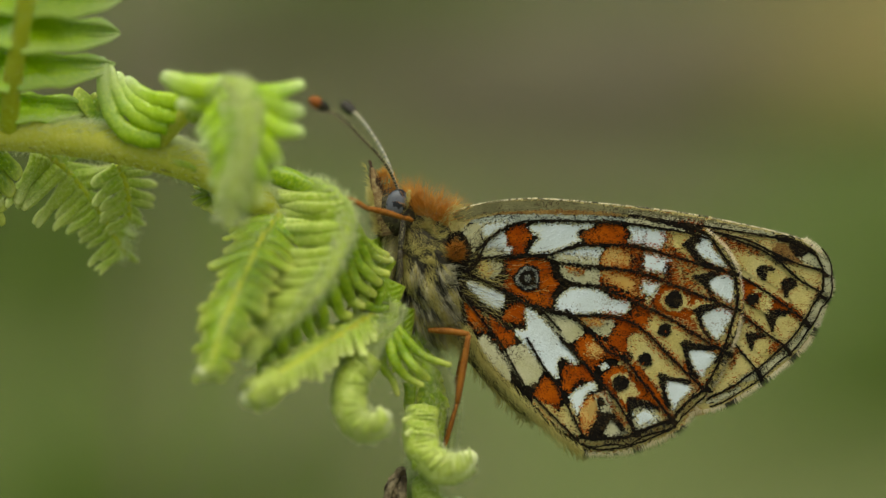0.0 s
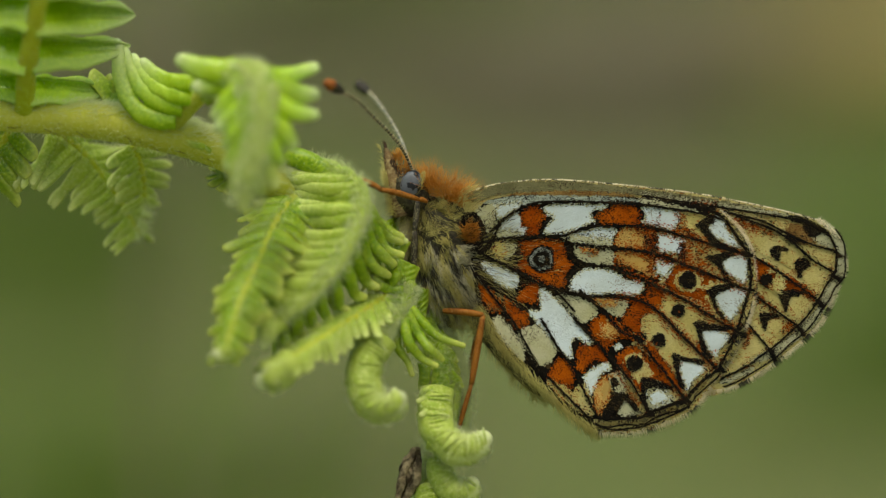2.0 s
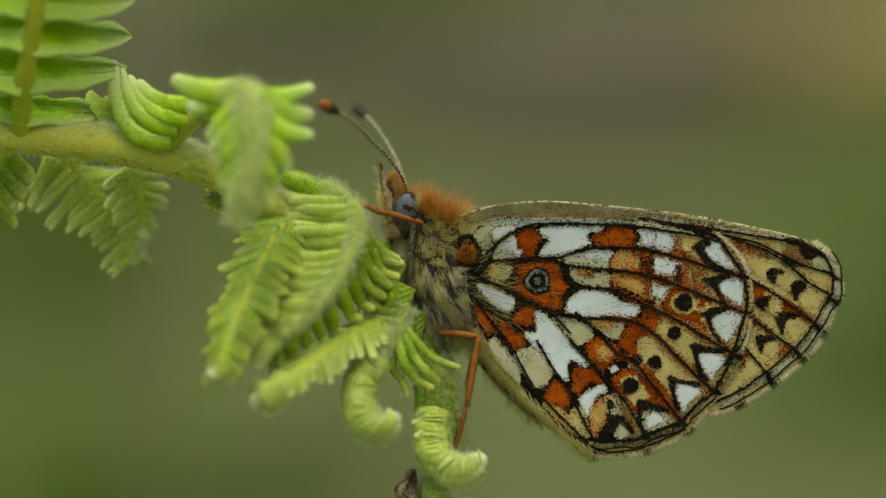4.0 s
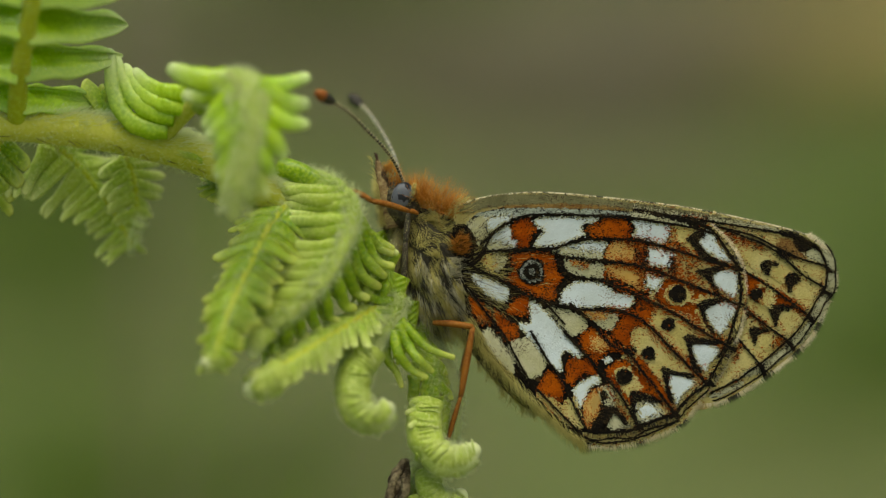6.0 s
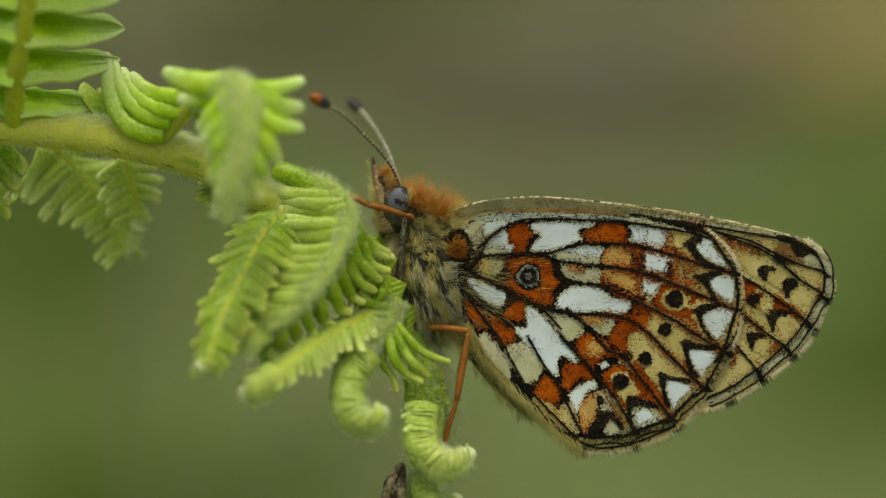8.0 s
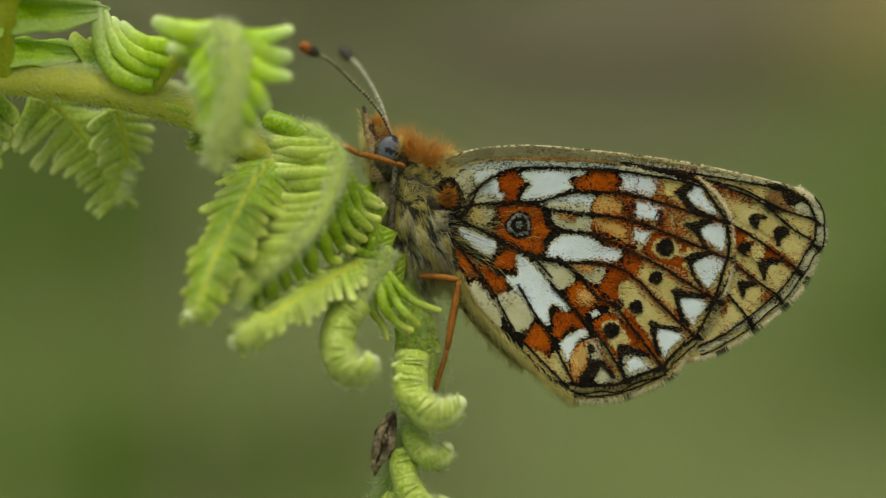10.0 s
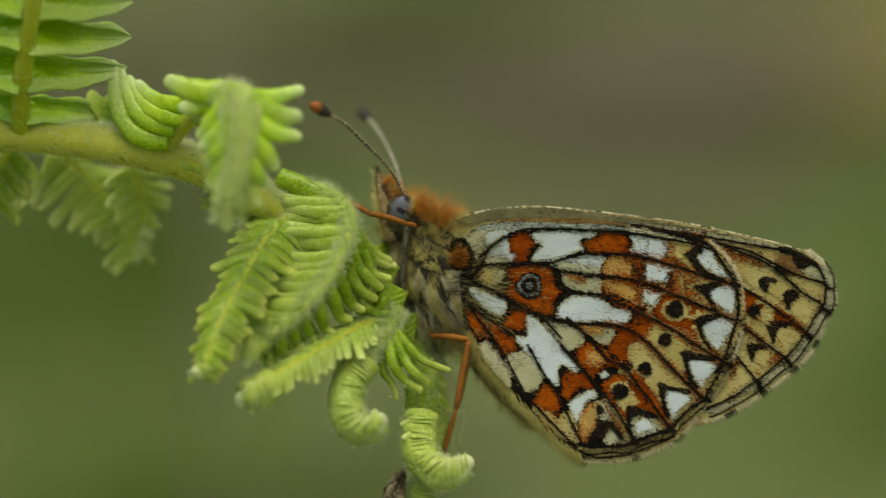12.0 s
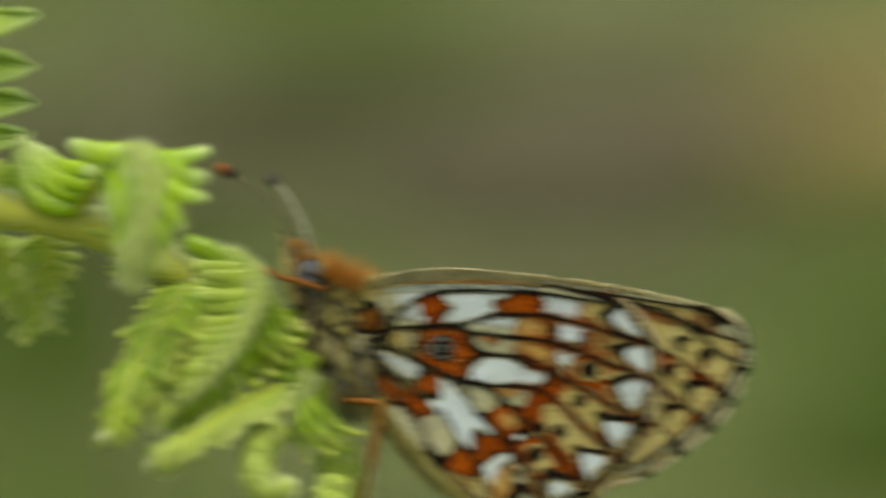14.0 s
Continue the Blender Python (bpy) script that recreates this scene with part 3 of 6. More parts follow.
field("orange", [(9.53, -3.93), (9.89, -3.36), (10.39, -3.6), (10.45, -4.04), (10.33, -4.49), (10.09, -4.66), (9.65, -4.49)])
field("pearl", [(7.85, -6.58), (8.09, -6.43), (8.26, -6.52), (8.21, -6.67), (7.97, -6.76)])
field("orange", [(6.02, -6.61), (6.23, -6.52), (6.97, -6.58), (7.35, -6.91), (7.35, -7.35), (6.73, -7.29), (6.17, -7.85), (5.9, -7.41)])
field("orange", [(4.6, -7.64), (4.93, -7.14), (5.28, -7.29), (5.73, -7.85), (5.73, -8.32), (5.4, -8.65), (4.84, -8.41), (4.43, -8.09)])
field("pearl", [(6.23, -8.15), (6.85, -7.64), (7.41, -7.38), (7.64, -7.53), (7.64, -7.79), (7.17, -7.97), (6.97, -8.32), (6.67, -9.03), (6.46, -8.88), (6.29, -8.41)])
field("cream", [(2.83, -5.87), (3.54, -5.46), (4.19, -5.64), (4.75, -6.32), (4.84, -6.76), (4.49, -7.35), (3.87, -7.5), (3.42, -6.82)])
field("cream", [(1.51, -5.17), (1.95, -4.96), (2.39, -5.46), (3.13, -6.58), (3.07, -7.23), (2.3, -6.46), (1.8, -5.87)])
field("buff", [(5.61, -9.03), (6.05, -8.59), (6.29, -8.65), (6.52, -9.21), (6.73, -10.09), (6.17, -9.89), (5.73, -9.45)])
field("buff", [(4.31, -8.29), (4.9, -8.47), (5.43, -8.77), (5.93, -9.65), (6.08, -9.98), (5.25, -9.36)])
field("ochre", [(6.85, -8.65), (7.53, -8.09), (7.97, -7.97), (8.09, -8.41), (7.7, -8.59), (7.7, -9.03), (7.29, -9.65), (7.02, -10.09), (6.85, -9.65)])
field("cream", [(7.59, -8.26), (7.97, -8.03), (8.26, -8.32), (8.29, -8.91), (7.91, -8.97), (8.03, -8.47)], -1)
field("orange", [(7.97, -7.97), (8.53, -8.65), (9.09, -9.53), (8.97, -9.62), (8.41, -8.91)], -1)
field("cream", [(8.29, -9.53), (8.47, -9.33), (8.77, -9.59), (9.21, -10.04), (8.85, -10.15), (8.21, -10.21), (8.09, -9.89)])
field("orange", [(7.97, -7.17), (8.41, -6.73), (8.97, -6.61), (9.53, -7.08), (10.21, -7.73), (10.89, -8.88), (10.21, -8.41), (9.42, -8.32), (9.21, -8.88), (8.77, -8.32), (8.21, -7.73)])
field("buff", [(8.47, -7.29), (8.77, -7), (9.15, -7.02), (9.42, -7.41), (9.77, -7.91), (9.65, -8.21), (9.33, -8.21), (9.09, -8.41), (8.77, -7.97)], 1)
field("buff", [(9.53, -5.46), (10.21, -5.17), (10.89, -5.55), (11.78, -6.41), (12.46, -7.23), (11.78, -7.29), (11.22, -6.97), (10.89, -7.08), (10.83, -7.41), (11.13, -7.85), (11.28, -8.83), (10.66, -8.21), (10.09, -7.29), (9.77, -6.29)])
field("orange", [(9.53, -6.52), (9.89, -6.61), (10.33, -7.23), (10.89, -7.97), (11.22, -8.71), (10.89, -8.53), (10.21, -7.73), (9.77, -7.08)], 1)
field("orange", [(11.33, -7.41), (11.22, -7.85), (11.3, -8.77), (11.16, -8.53)], 1)
field("buff", [(10.21, -4.78), (10.45, -4.16), (11.01, -3.93), (11.78, -4.16), (12.46, -4.37), (13.46, -5.4), (12.9, -5.34), (12.34, -5.46), (12.25, -5.96), (12.63, -7.08), (12.25, -6.73), (11.33, -5.9), (10.77, -5.22)])
field("orange", [(12.34, -6.41), (12.69, -7.08), (12.96, -7.35), (12.63, -7.14)], -1)
field("orange", [(10.63, -3.04), (11.01, -2.51), (11.69, -2.45), (12.49, -2.77), (13.4, -3.1), (14.2, -3.36), (12.87, -3.57), (12.75, -3.78), (13.02, -4.43), (13.61, -5.22), (14.2, -5.81), (13.02, -4.96), (11.95, -4.22), (10.74, -3.57)])
field("buff", [(11.13, -2.92), (11.69, -2.72), (12.22, -2.92), (12.46, -3.31), (12.07, -3.66), (11.42, -3.63), (11.16, -3.34)], 1)
field("buff", [(12.6, -3.57), (13.02, -3.31), (13.81, -3.31), (14.08, -3.39), (13.02, -3.54)], -1)
field("buff", [(12.75, -4.04), (13.13, -4.69), (13.61, -5.28), (13.28, -5.17), (12.87, -4.49)], -1)
field("buff", [(11.48, 0.27), (12.07, 0.27), (12.6, 0.15), (12.22, -0.27), (12.49, -0.71), (13.02, -1.24), (12.34, -0.97), (11.63, -0.71), (11.48, -0.32)])
field("orange", [(11.25, 0.35), (11.57, 0.18), (11.57, -0.18), (11.42, -0.65), (11.3, -0.32)], -1)
field("orange", [(11.54, -0.44), (12.22, -0.8), (12.22, -0.97), (11.63, -0.8)], -1)
field("buff", [(11.69, -1.18), (12.6, -1.39), (13.81, -1.68), (12.87, -1.92), (13.34, -2.45), (13.81, -3.19), (12.75, -2.72), (11.54, -2.24), (11.54, -1.65)])
field("orange", [(11.48, -1.18), (11.9, -1.21), (12.07, -1.77), (12.75, -2.18), (13.02, -2.57), (12.49, -2.51), (11.54, -2.18)], -1)
field("orange", [(12.22, -1.39), (12.75, -1.62), (12.6, -1.77), (12.22, -1.68)], -1)
field("pearl", [(12.87, -0.44), (13.13, 0.09), (13.55, 0.09), (13.73, -0.38), (14.2, -1.06), (14.52, -1.51), (14.08, -1.39), (13.55, -1.12), (13.13, -0.86)], 1)
field("pearl", [(13.55, -2.24), (13.87, -1.98), (14.79, -1.92), (14.88, -2.57), (14.76, -3.31), (14.34, -3.19), (13.87, -2.83), (13.61, -2.57)], 1)
field("pearl", [(13.13, -4.04), (13.55, -3.72), (14.08, -3.57), (14.85, -3.63), (14.73, -4.16), (14.4, -4.69), (14.14, -5.11), (13.93, -5.28), (13.61, -4.96), (13.34, -4.58)], 1)
field("pearl", [(12.4, -5.84), (12.63, -5.73), (13.25, -5.79), (13.93, -6.11), (13.64, -6.52), (13.4, -6.79), (13.19, -7.17), (12.81, -6.85), (12.57, -6.41)], 1)
field("pearl", [(11.22, -7.47), (11.57, -7.35), (12.25, -7.53), (12.63, -7.79), (12.34, -8.09), (12.01, -8.41), (11.69, -8.83), (11.39, -8.41), (11.28, -7.97)], 1)
field("cream", [(9.53, -9.03), (9.83, -8.77), (10.33, -8.77), (10.95, -9.39), (10.45, -9.65), (9.77, -10.04), (9.59, -9.77), (9.47, -9.45)], 1)
field("pearl", [(9.65, -9.21), (10.01, -8.85), (10.45, -8.97), (10.71, -9.39), (10.21, -9.59), (9.83, -9.77)], -1)
field("dark", [(12.22, -0.32), (12.75, 0.09), (13.16, 0.15), (13.08, -0.15), (12.81, -0.32), (12.87, -0.65), (13.28, -1.12), (13.81, -1.39), (14.34, -1.68), (13.81, -1.59), (13.13, -1.33), (12.6, -0.71), (12.4, -0.38)], 2)
field("dark", [(12.81, -1.98), (13.4, -1.86), (14.08, -1.68), (13.99, -1.92), (13.61, -2.13), (13.46, -2.3), (13.73, -2.83), (13.93, -3.25), (13.55, -2.92), (13.28, -2.39)], 2)
field("dark", [(12.75, -3.72), (13.28, -3.51), (14.08, -3.39), (13.99, -3.54), (13.4, -3.78), (13.13, -3.98), (13.19, -4.43), (13.4, -4.9), (13.61, -5.22), (13.28, -4.84), (13.02, -4.31), (12.93, -3.9)], 2)
field("dark", [(12.07, -5.4), (12.34, -5.34), (12.9, -5.49), (13.58, -5.61), (13.93, -5.67), (13.58, -5.79), (12.57, -5.73), (12.4, -5.9), (12.51, -6.41), (12.69, -6.85), (12.96, -7.23), (12.57, -7.02), (12.34, -6.41), (12.25, -5.84)], 2)
field("dark", [(10.89, -7.02), (11.22, -7.08), (11.57, -7.23), (12.34, -7.35), (12.51, -7.53), (11.78, -7.41), (11.28, -7.35), (11.16, -7.64), (11.28, -8.21), (11.45, -8.77), (11.22, -8.53), (11.07, -7.73), (10.95, -7.41)], 2)
field("dark", [(9.27, -8.32), (9.53, -8.26), (10.21, -8.47), (10.66, -8.65), (10.77, -8.83), (10.09, -8.71), (9.65, -8.71), (9.47, -8.97), (9.47, -9.45), (9.59, -9.89), (9.39, -9.53), (9.27, -8.88)], 2)
field("dark", [(7.23, -10.21), (7.59, -9.65), (7.73, -9.45), (7.73, -9.15), (7.64, -8.97), (7.97, -9.03), (8.41, -9.09), (8.77, -9.45), (9.09, -9.89), (8.85, -9.83), (8.47, -9.39), (8.21, -9.47), (8.09, -9.77), (7.73, -9.89), (7.53, -10.27)], 2)
field("dark", [(9.09, -5.9), (9.53, -6.05), (9.42, -6.29), (9.03, -6.29)], 2)
field("dark", [(7.73, -8.29), (7.94, -8.32), (7.97, -8.53), (7.79, -8.56)], 2)
field("buff", [(9.45, -10.48), (10.51, -9.95), (11.69, -9.53), (12.57, -8.41), (13.4, -7.64), (13.46, -8), (12.57, -8.94), (11.92, -9.83), (10.51, -10.48), (9.62, -10.77)])
field("buff", [(6.97, -10.54), (8.15, -10.6), (9.33, -10.54), (9.45, -10.83), (8.09, -11.01), (7.08, -10.92)])
field("buff", [(13.34, 0.42), (13.92, -0.2), (14.56, -1.08), (14.95, -1.75), (15.18, -2.26), (15.26, -3.1), (15.2, -3.8), (14.88, -4.8), (14.4, -5.85), (14.04, -6.62), (13.74, -7.3), (13.61, -7.23), (13.93, -6.43), (14.4, -5.55), (14.79, -4.43), (15.02, -3.63), (15.08, -2.83), (14.99, -2.04), (14.76, -1.51), (14.23, -0.68), (13.61, 0.15)], 1)
field("haze", [(1.18, 1), (1.68, 1.15), (2.36, 1.24), (3.87, 1.33), (5.84, 1.27), (7.82, 1.21), (9.12, 1.06), (8.83, 0.97), (6.85, 1.03), (4.84, 1.09), (4.16, 1.06), (3.66, 0.92), (3.16, 0.89), (2.36, 0.94), (1.56, 0.97)])
field("cream", [(9.24, 1.06), (9.83, 1.06), (10.89, 0.8), (12.22, 0.47), (11.95, 0.47), (10.74, 0.62), (9.56, 0.86)])
field("dark", [(0.12, 0.38), (0.71, 0.38), (1.06, -0.12), (1.12, -0.8), (0.83, -1.39), (0.35, -1.45), (0, -0.5)], 2)

for cx, cy, r in ((11.75, -3.15, 0.42), (11.23, -4.74, 0.3), (10.20, -6.25, 0.3), (8.90, -7.45, 0.38)):
    dot(cx, cy, r, hindwing, OVER + 0.06)
dot(*(4.13, -1.95), 0.66, hindwing, OVER)
dot(*(4.13, -1.95), 0.54, hindwing, OVER + 0.03, M_GREY, "grey_ring")
dot(*(4.13, -1.95), 0.4, hindwing, OVER + 0.06)
dot(*(4.13, -1.95), 0.12, hindwing, OVER + 0.09, M_GREY, "grey_dot")

vein([(0.77, -1.59), (1.39, -1.3), (1.98, -0.09), (2.86, 0.59), (3.87, 0.97), (5.46, 1.03), (6.85, 0.97), (8.83, 0.89), (10.42, 0.65)], hindwing, OVER + 0.06, 0.05)
vein([(7.7, 0.92), (9.03, 0.86), (10.36, 0.68), (11.69, 0.47), (13.02, 0.18), (13.61, -0.03)], hindwing, OVER + 0.06, 0.05)
vein([(0.89, -1.59), (1.68, -0.94), (2.86, -0.83), (3.87, -0.8), (5.14, -0.77), (6.23, -0.44), (7.23, -0.27)], hindwing, OVER + 0.06, 0.055)
vein([(7.29, -0.3), (8.5, -0.27), (9.83, -0.38), (11.69, -0.89), (13.28, -1.42), (14.88, -1.86)], hindwing, OVER + 0.06, 0.075, dusting=True)
vein([(5.05, -0.89), (5.84, -1.18), (6.85, -1.3)], hindwing, OVER + 0.06, 0.06)
vein([(6.76, -1.33), (8.09, -1.45), (9.83, -1.71), (11.69, -2.39), (13.4, -3.1), (14.99, -3.78)], hindwing, OVER + 0.06, 0.075, dusting=True)
vein([(5.46, -1.3), (5.84, -1.98), (6.85, -2.33)], hindwing, OVER + 0.06, 0.06)
vein([(7.17, -2.3), (8.09, -2.54), (9.42, -3.13), (11.28, -4.04), (13.02, -5.11), (14.34, -5.9)], hindwing, OVER + 0.06, 0.075, dusting=True)
vein([(0.89, -1.59), (1.86, -2.1), (3.07, -2.69), (4.16, -3.34), (5.46, -3.66), (6.23, -3.9)], hindwing, OVER + 0.06, 0.05)
vein([(5.28, -3.72), (6.85, -3.96), (8.29, -3.98), (9.42, -4.28), (10.33, -4.9), (11.33, -5.96), (12.34, -6.97), (13.25, -7.79)], hindwing, OVER + 0.06, 0.075, dusting=True)
vein([(6.05, -3.6), (7.17, -4.6), (8.29, -5.84), (9.09, -6.17), (9.77, -7.08), (10.66, -8.21), (11.57, -9.45)], hindwing, OVER + 0.06, 0.075, dusting=True)
vein([(4.04, -3.28), (4.84, -3.66), (5.84, -4.75)], hindwing, OVER + 0.06, 0.045)
vein([(5.73, -5.05), (7.17, -6.61), (7.97, -7.53), (8.77, -8.53), (9.65, -10.15)], hindwing, OVER + 0.06, 0.06)
vein([(4.04, -5.05), (4.93, -6.61), (5.73, -7.73), (6.29, -8.97), (6.91, -10.21)], hindwing, OVER + 0.06, 0.055)
vein([(0.62, -2.63), (1.95, -4.4), (2.83, -5.58), (3.87, -7.5), (5.19, -8.97), (6.67, -10.45)], hindwing, OVER + 0.06, 0.05)
vein([(6.91, -10.27), (7.41, -10.39), (8.21, -10.33), (9.09, -10.33), (9.65, -10.09), (10.45, -9.77), (11.45, -9.45), (11.9, -8.97), (12.46, -8.41), (13.25, -7.85), (13.58, -7.29), (14.14, -6.29), (14.58, -5.49)], hindwing, OVER + 0.06, 0.085)
vein([(13.81, -6.49), (14.34, -5.64), (14.73, -4.43), (14.99, -3.63), (15.05, -2.83), (14.96, -2.04), (14.73, -1.51), (14.2, -0.71), (13.61, 0.09), (12.87, 0.53)], hindwing, OVER + 0.06, 0.085)
vein([(6.91, -10.66), (7.29, -10.83), (7.97, -10.92), (9.09, -10.8), (9.89, -10.57), (10.77, -10.21), (11.78, -9.77)], hindwing, OVER + 0.06, 0.04)
vein([(9.53, -10.21), (9.77, -10.04), (9.89, -10.27)], hindwing, OVER + 0.06, 0.14)
vein([(11.33, -9.59), (11.63, -9.45), (11.78, -9.65)], hindwing, OVER + 0.06, 0.16)
vein([(13.25, -7.97), (13.46, -7.79), (13.58, -8.03)], hindwing, OVER + 0.06, 0.15)
vein([(14.26, -5.96), (14.58, -5.96), (14.76, -6.17)], hindwing, OVER + 0.06, 0.15)
vein([(14.88, -3.75), (15.05, -3.72), (15.23, -3.75)], hindwing, OVER + 0.06, 0.14)
vein([(14.73, -1.86), (14.99, -1.86), (15.14, -1.95)], hindwing, OVER + 0.06, 0.12)

FON = FORE + 0.075
FOVER = FORE + 0.125


def fore_field(kind, pts, over=0, fray=0.05):
    mats = {"cream": M_CREAM, "buff": M_BUFF, "ochre": M_OCHRE, "orange": M_ORANGE, "dark": M_DARK, "brown": M_BROWN, "costa": M_COSTA}
    return patch(kind + "_field", mats[kind], pts, forewing, (FON, FOVER, FOVER + 0.05, FOVER + 0.03)[over], 0.17 if over < 0 else fray, "", over == 0, 0.6 if over < 0 and kind == "orange" else 1.0)


fore_field("costa", [(0.3, 1.42), (1.2, 1.74), (1.86, 1.92), (2.86, 2.04), (4.84, 2.07), (6.85, 1.92), (10.51, 1.45), (12.81, 1.09), (15.29, 0.56), (12.81, 0.89), (10.51, 1.21), (8.83, 1.39), (6.85, 1.53), (4.84, 1.59), (3.16, 1.56), (1.86, 1.45), (0.7, 1.15)])
fore_field("brown", [(2.48, 1.39), (3.66, 1.51), (5.84, 1.56), (7.82, 1.45), (8.83, 1.33), (8.83, 1.27), (7.64, 1.33), (5.84, 1.42), (3.87, 1.39)])
fore_field("cream", [(9.3, 1.48), (11.69, 1.15), (14.34, 0.74), (17, 0.24), (16.74, 0.18), (14.34, 0.53), (11.69, 0.92)])
fore_field("buff", [(12.6, 0.59), (13.81, 0.53), (14.88, 0.35), (15.94, 0.18), (17, -0.09), (16.85, -0.18), (15.67, 0), (14.34, 0.21), (13.28, 0.41)])
fore_field("orange", [(11.95, 0.89), (12.75, 0.86), (13.28, 0.71), (12.6, 0.68)], -1)
fore_field("buff", [(14.34, 0.09), (15.67, -0.03), (16.85, -0.27), (17, -0.47), (16.2, -0.59), (15.53, -0.47), (14.88, -0.21)])
fore_field("orange", [(14.2, 0.09), (15.14, -0.21), (16.32, -0.83), (15.94, -0.8), (14.88, -0.44)], -1)
fore_field("buff", [(14.99, -0.59), (15.67, -0.68), (16.47, -1.15), (17.53, -1.98), (17.92, -2.18), (17.44, -2.3), (17.39, -2.66), (16.59, -2.21), (15.53, -1.71), (15.05, -1.12)])
fore_field("brown", [(17, -0.32), (17.8, -0.44), (18.45, -0.97), (18.18, -1.36), (17.53, -1.27), (17, -0.92)])
fore_field("cream", [(18.3, -0.86), (18.71, -0.71), (19.19, -1.06), (19.36, -1.53), (18.83, -1.39), (18.39, -1.12)])
fore_field("buff", [(17.92, -1.45), (18.71, -1.45), (19.51, -1.98), (19.45, -2.77), (18.83, -2.33), (18.06, -1.8)])
fore_field("buff", [(17.86, -2.45), (18.3, -2.39), (19.27, -2.86), (18.77, -3.51), (18.57, -4.04), (18.06, -3.51), (17.8, -2.98)])
fore_field("orange", [(15.26, -2.18), (15.79, -2.3), (16.85, -2.83), (17.92, -3.63), (18.39, -4.16), (17.53, -3.9), (16.74, -3.78), (15.94, -3.57), (15.32, -3.1)])
fore_field("buff", [(16.12, -3.31), (16.47, -3.13), (16.85, -3.31), (16.59, -3.78), (16.2, -3.63)], -1)
fore_field("buff", [(15.94, -2.66), (16.59, -2.8), (17, -3.1), (16.59, -3.01)], -1)
fore_field("buff", [(17, -4.04), (17.8, -4.04), (18.24, -4.34), (17.95, -4.9), (17.53, -5.37), (17.12, -4.99), (16.85, -4.43)])
fore_field("orange", [(17.89, -3.51), (18.39, -4.13), (18.18, -4.22), (17.95, -3.9)], -1)
fore_field("buff", [(15.26, -4.04), (15.67, -4.16), (16.32, -4.69), (16.85, -5.02), (16.2, -5.02), (15.67, -5.22), (15.41, -4.69)])
fore_field("orange", [(15.29, -3.93), (15.73, -4.16), (16.32, -4.63), (16.2, -4.84), (15.53, -4.43)], -1)
fore_field("buff", [(15.94, -5.37), (16.47, -5.17), (17.33, -5.46), (17, -5.9), (16.32, -6.05), (15.94, -5.76)])
fore_field("orange", [(16.85, -5.49), (17.33, -5.46), (17.06, -5.87), (16.74, -5.9)], -1)
fore_field("buff", [(15.14, -5.64), (15.94, -6.49), (15.67, -6.97), (14.99, -7.11), (14.46, -7.05), (14.73, -6.17)])
fore_field("orange", [(14.88, -5.76), (15.14, -5.9), (14.88, -6.55), (14.67, -6.7)], -1)
fore_field("buff", [(13.75, -7.75), (14.4, -7.25), (15.1, -7.2), (15.0, -7.65), (14.2, -8.05), (13.55, -8.3)])
fore_field("cream", [(13.5, -8.42), (14.3, -8.14), (15.05, -7.75), (15.1, -7.95), (14.2, -8.4), (13.5, -8.6)])
fore_field("cream", [(19.36, -0.86), (19.83, -1.27), (20.07, -1.86), (19.75, -1.95), (19.57, -1.51)])
fore_field("cream", [(19.63, -2.18), (20.1, -2.27), (20.04, -3.07), (19.72, -3.01), (19.51, -2.72)])
fore_field("cream", [(19.19, -3.48), (19.63, -3.25), (19.63, -3.84), (19.01, -4.55), (18.77, -4.25)])
fore_field("cream", [(18.06, -5.25), (18.65, -4.69), (18.92, -4.69), (18.39, -5.64), (17.89, -5.9), (17.62, -5.67)])
fore_field("cream", [(17.12, -6.14), (17.65, -5.81), (17.8, -6.11), (16.85, -6.82), (16.47, -7.11), (16.2, -6.85)])
fore_field("cream", [(15.14, -7.32), (16.12, -6.91), (16.26, -7.23), (15.67, -7.41), (15.05, -7.53)])
fore_field("dark", [(16.12, -1.71), (16.32, -1.51), (16.79, -1.51), (17, -1.68), (16.59, -1.74), (16.53, -2.18), (16.29, -2.04)], 1)
fore_field("dark", [(17.44, -2.3), (17.92, -2.13), (18.15, -2.45), (17.8, -2.72), (17.65, -3.07), (17.5, -2.77)], 1)
fore_field("dark", [(16.59, -3.84), (17.39, -3.78), (17.92, -3.9), (17.27, -4.04), (17, -4.31), (16.91, -4.84), (16.74, -4.43)], 1)
fore_field("dark", [(15.58, -4.96), (16.2, -4.99), (16.47, -5.11), (15.94, -5.28), (15.79, -5.79), (15.64, -5.37)], 1)
fore_field("dark", [(17.92, -0.44), (18.39, -0.56), (18.83, -0.71), (18.39, -0.94), (18.12, -0.86)], 1)
fore_field("dark", [(17.27, 0.15), (18.06, -0.06), (18.92, -0.59), (19.19, -0.92), (18.71, -0.68), (17.92, -0.32), (17.27, -0.09)], 1)
fore_field("dark", [(17, -0.86), (17.39, -0.92), (17.65, -1.24), (17.18, -1.18)], -1)
vein([(9.42, 1.27), (11.69, 0.92), (13.81, 0.56), (15.94, 0.21), (17.92, -0.18), (19.04, -0.68)], forewing, FOVER + 0.06, 0.05)
vein([(9.03, 1.15), (10.74, 0.92), (12.75, 0.65), (13.81, 0.35), (15.67, -0.12), (17, -0.8), (18.3, -1.39), (19.45, -1.68)], forewing, FOVER + 0.06, 0.05)
vein([(14.34, 0.15), (16.2, -0.56), (17.27, -1.24), (18.3, -2.18), (19.45, -2.86)], forewing, FOVER + 0.06, 0.05)
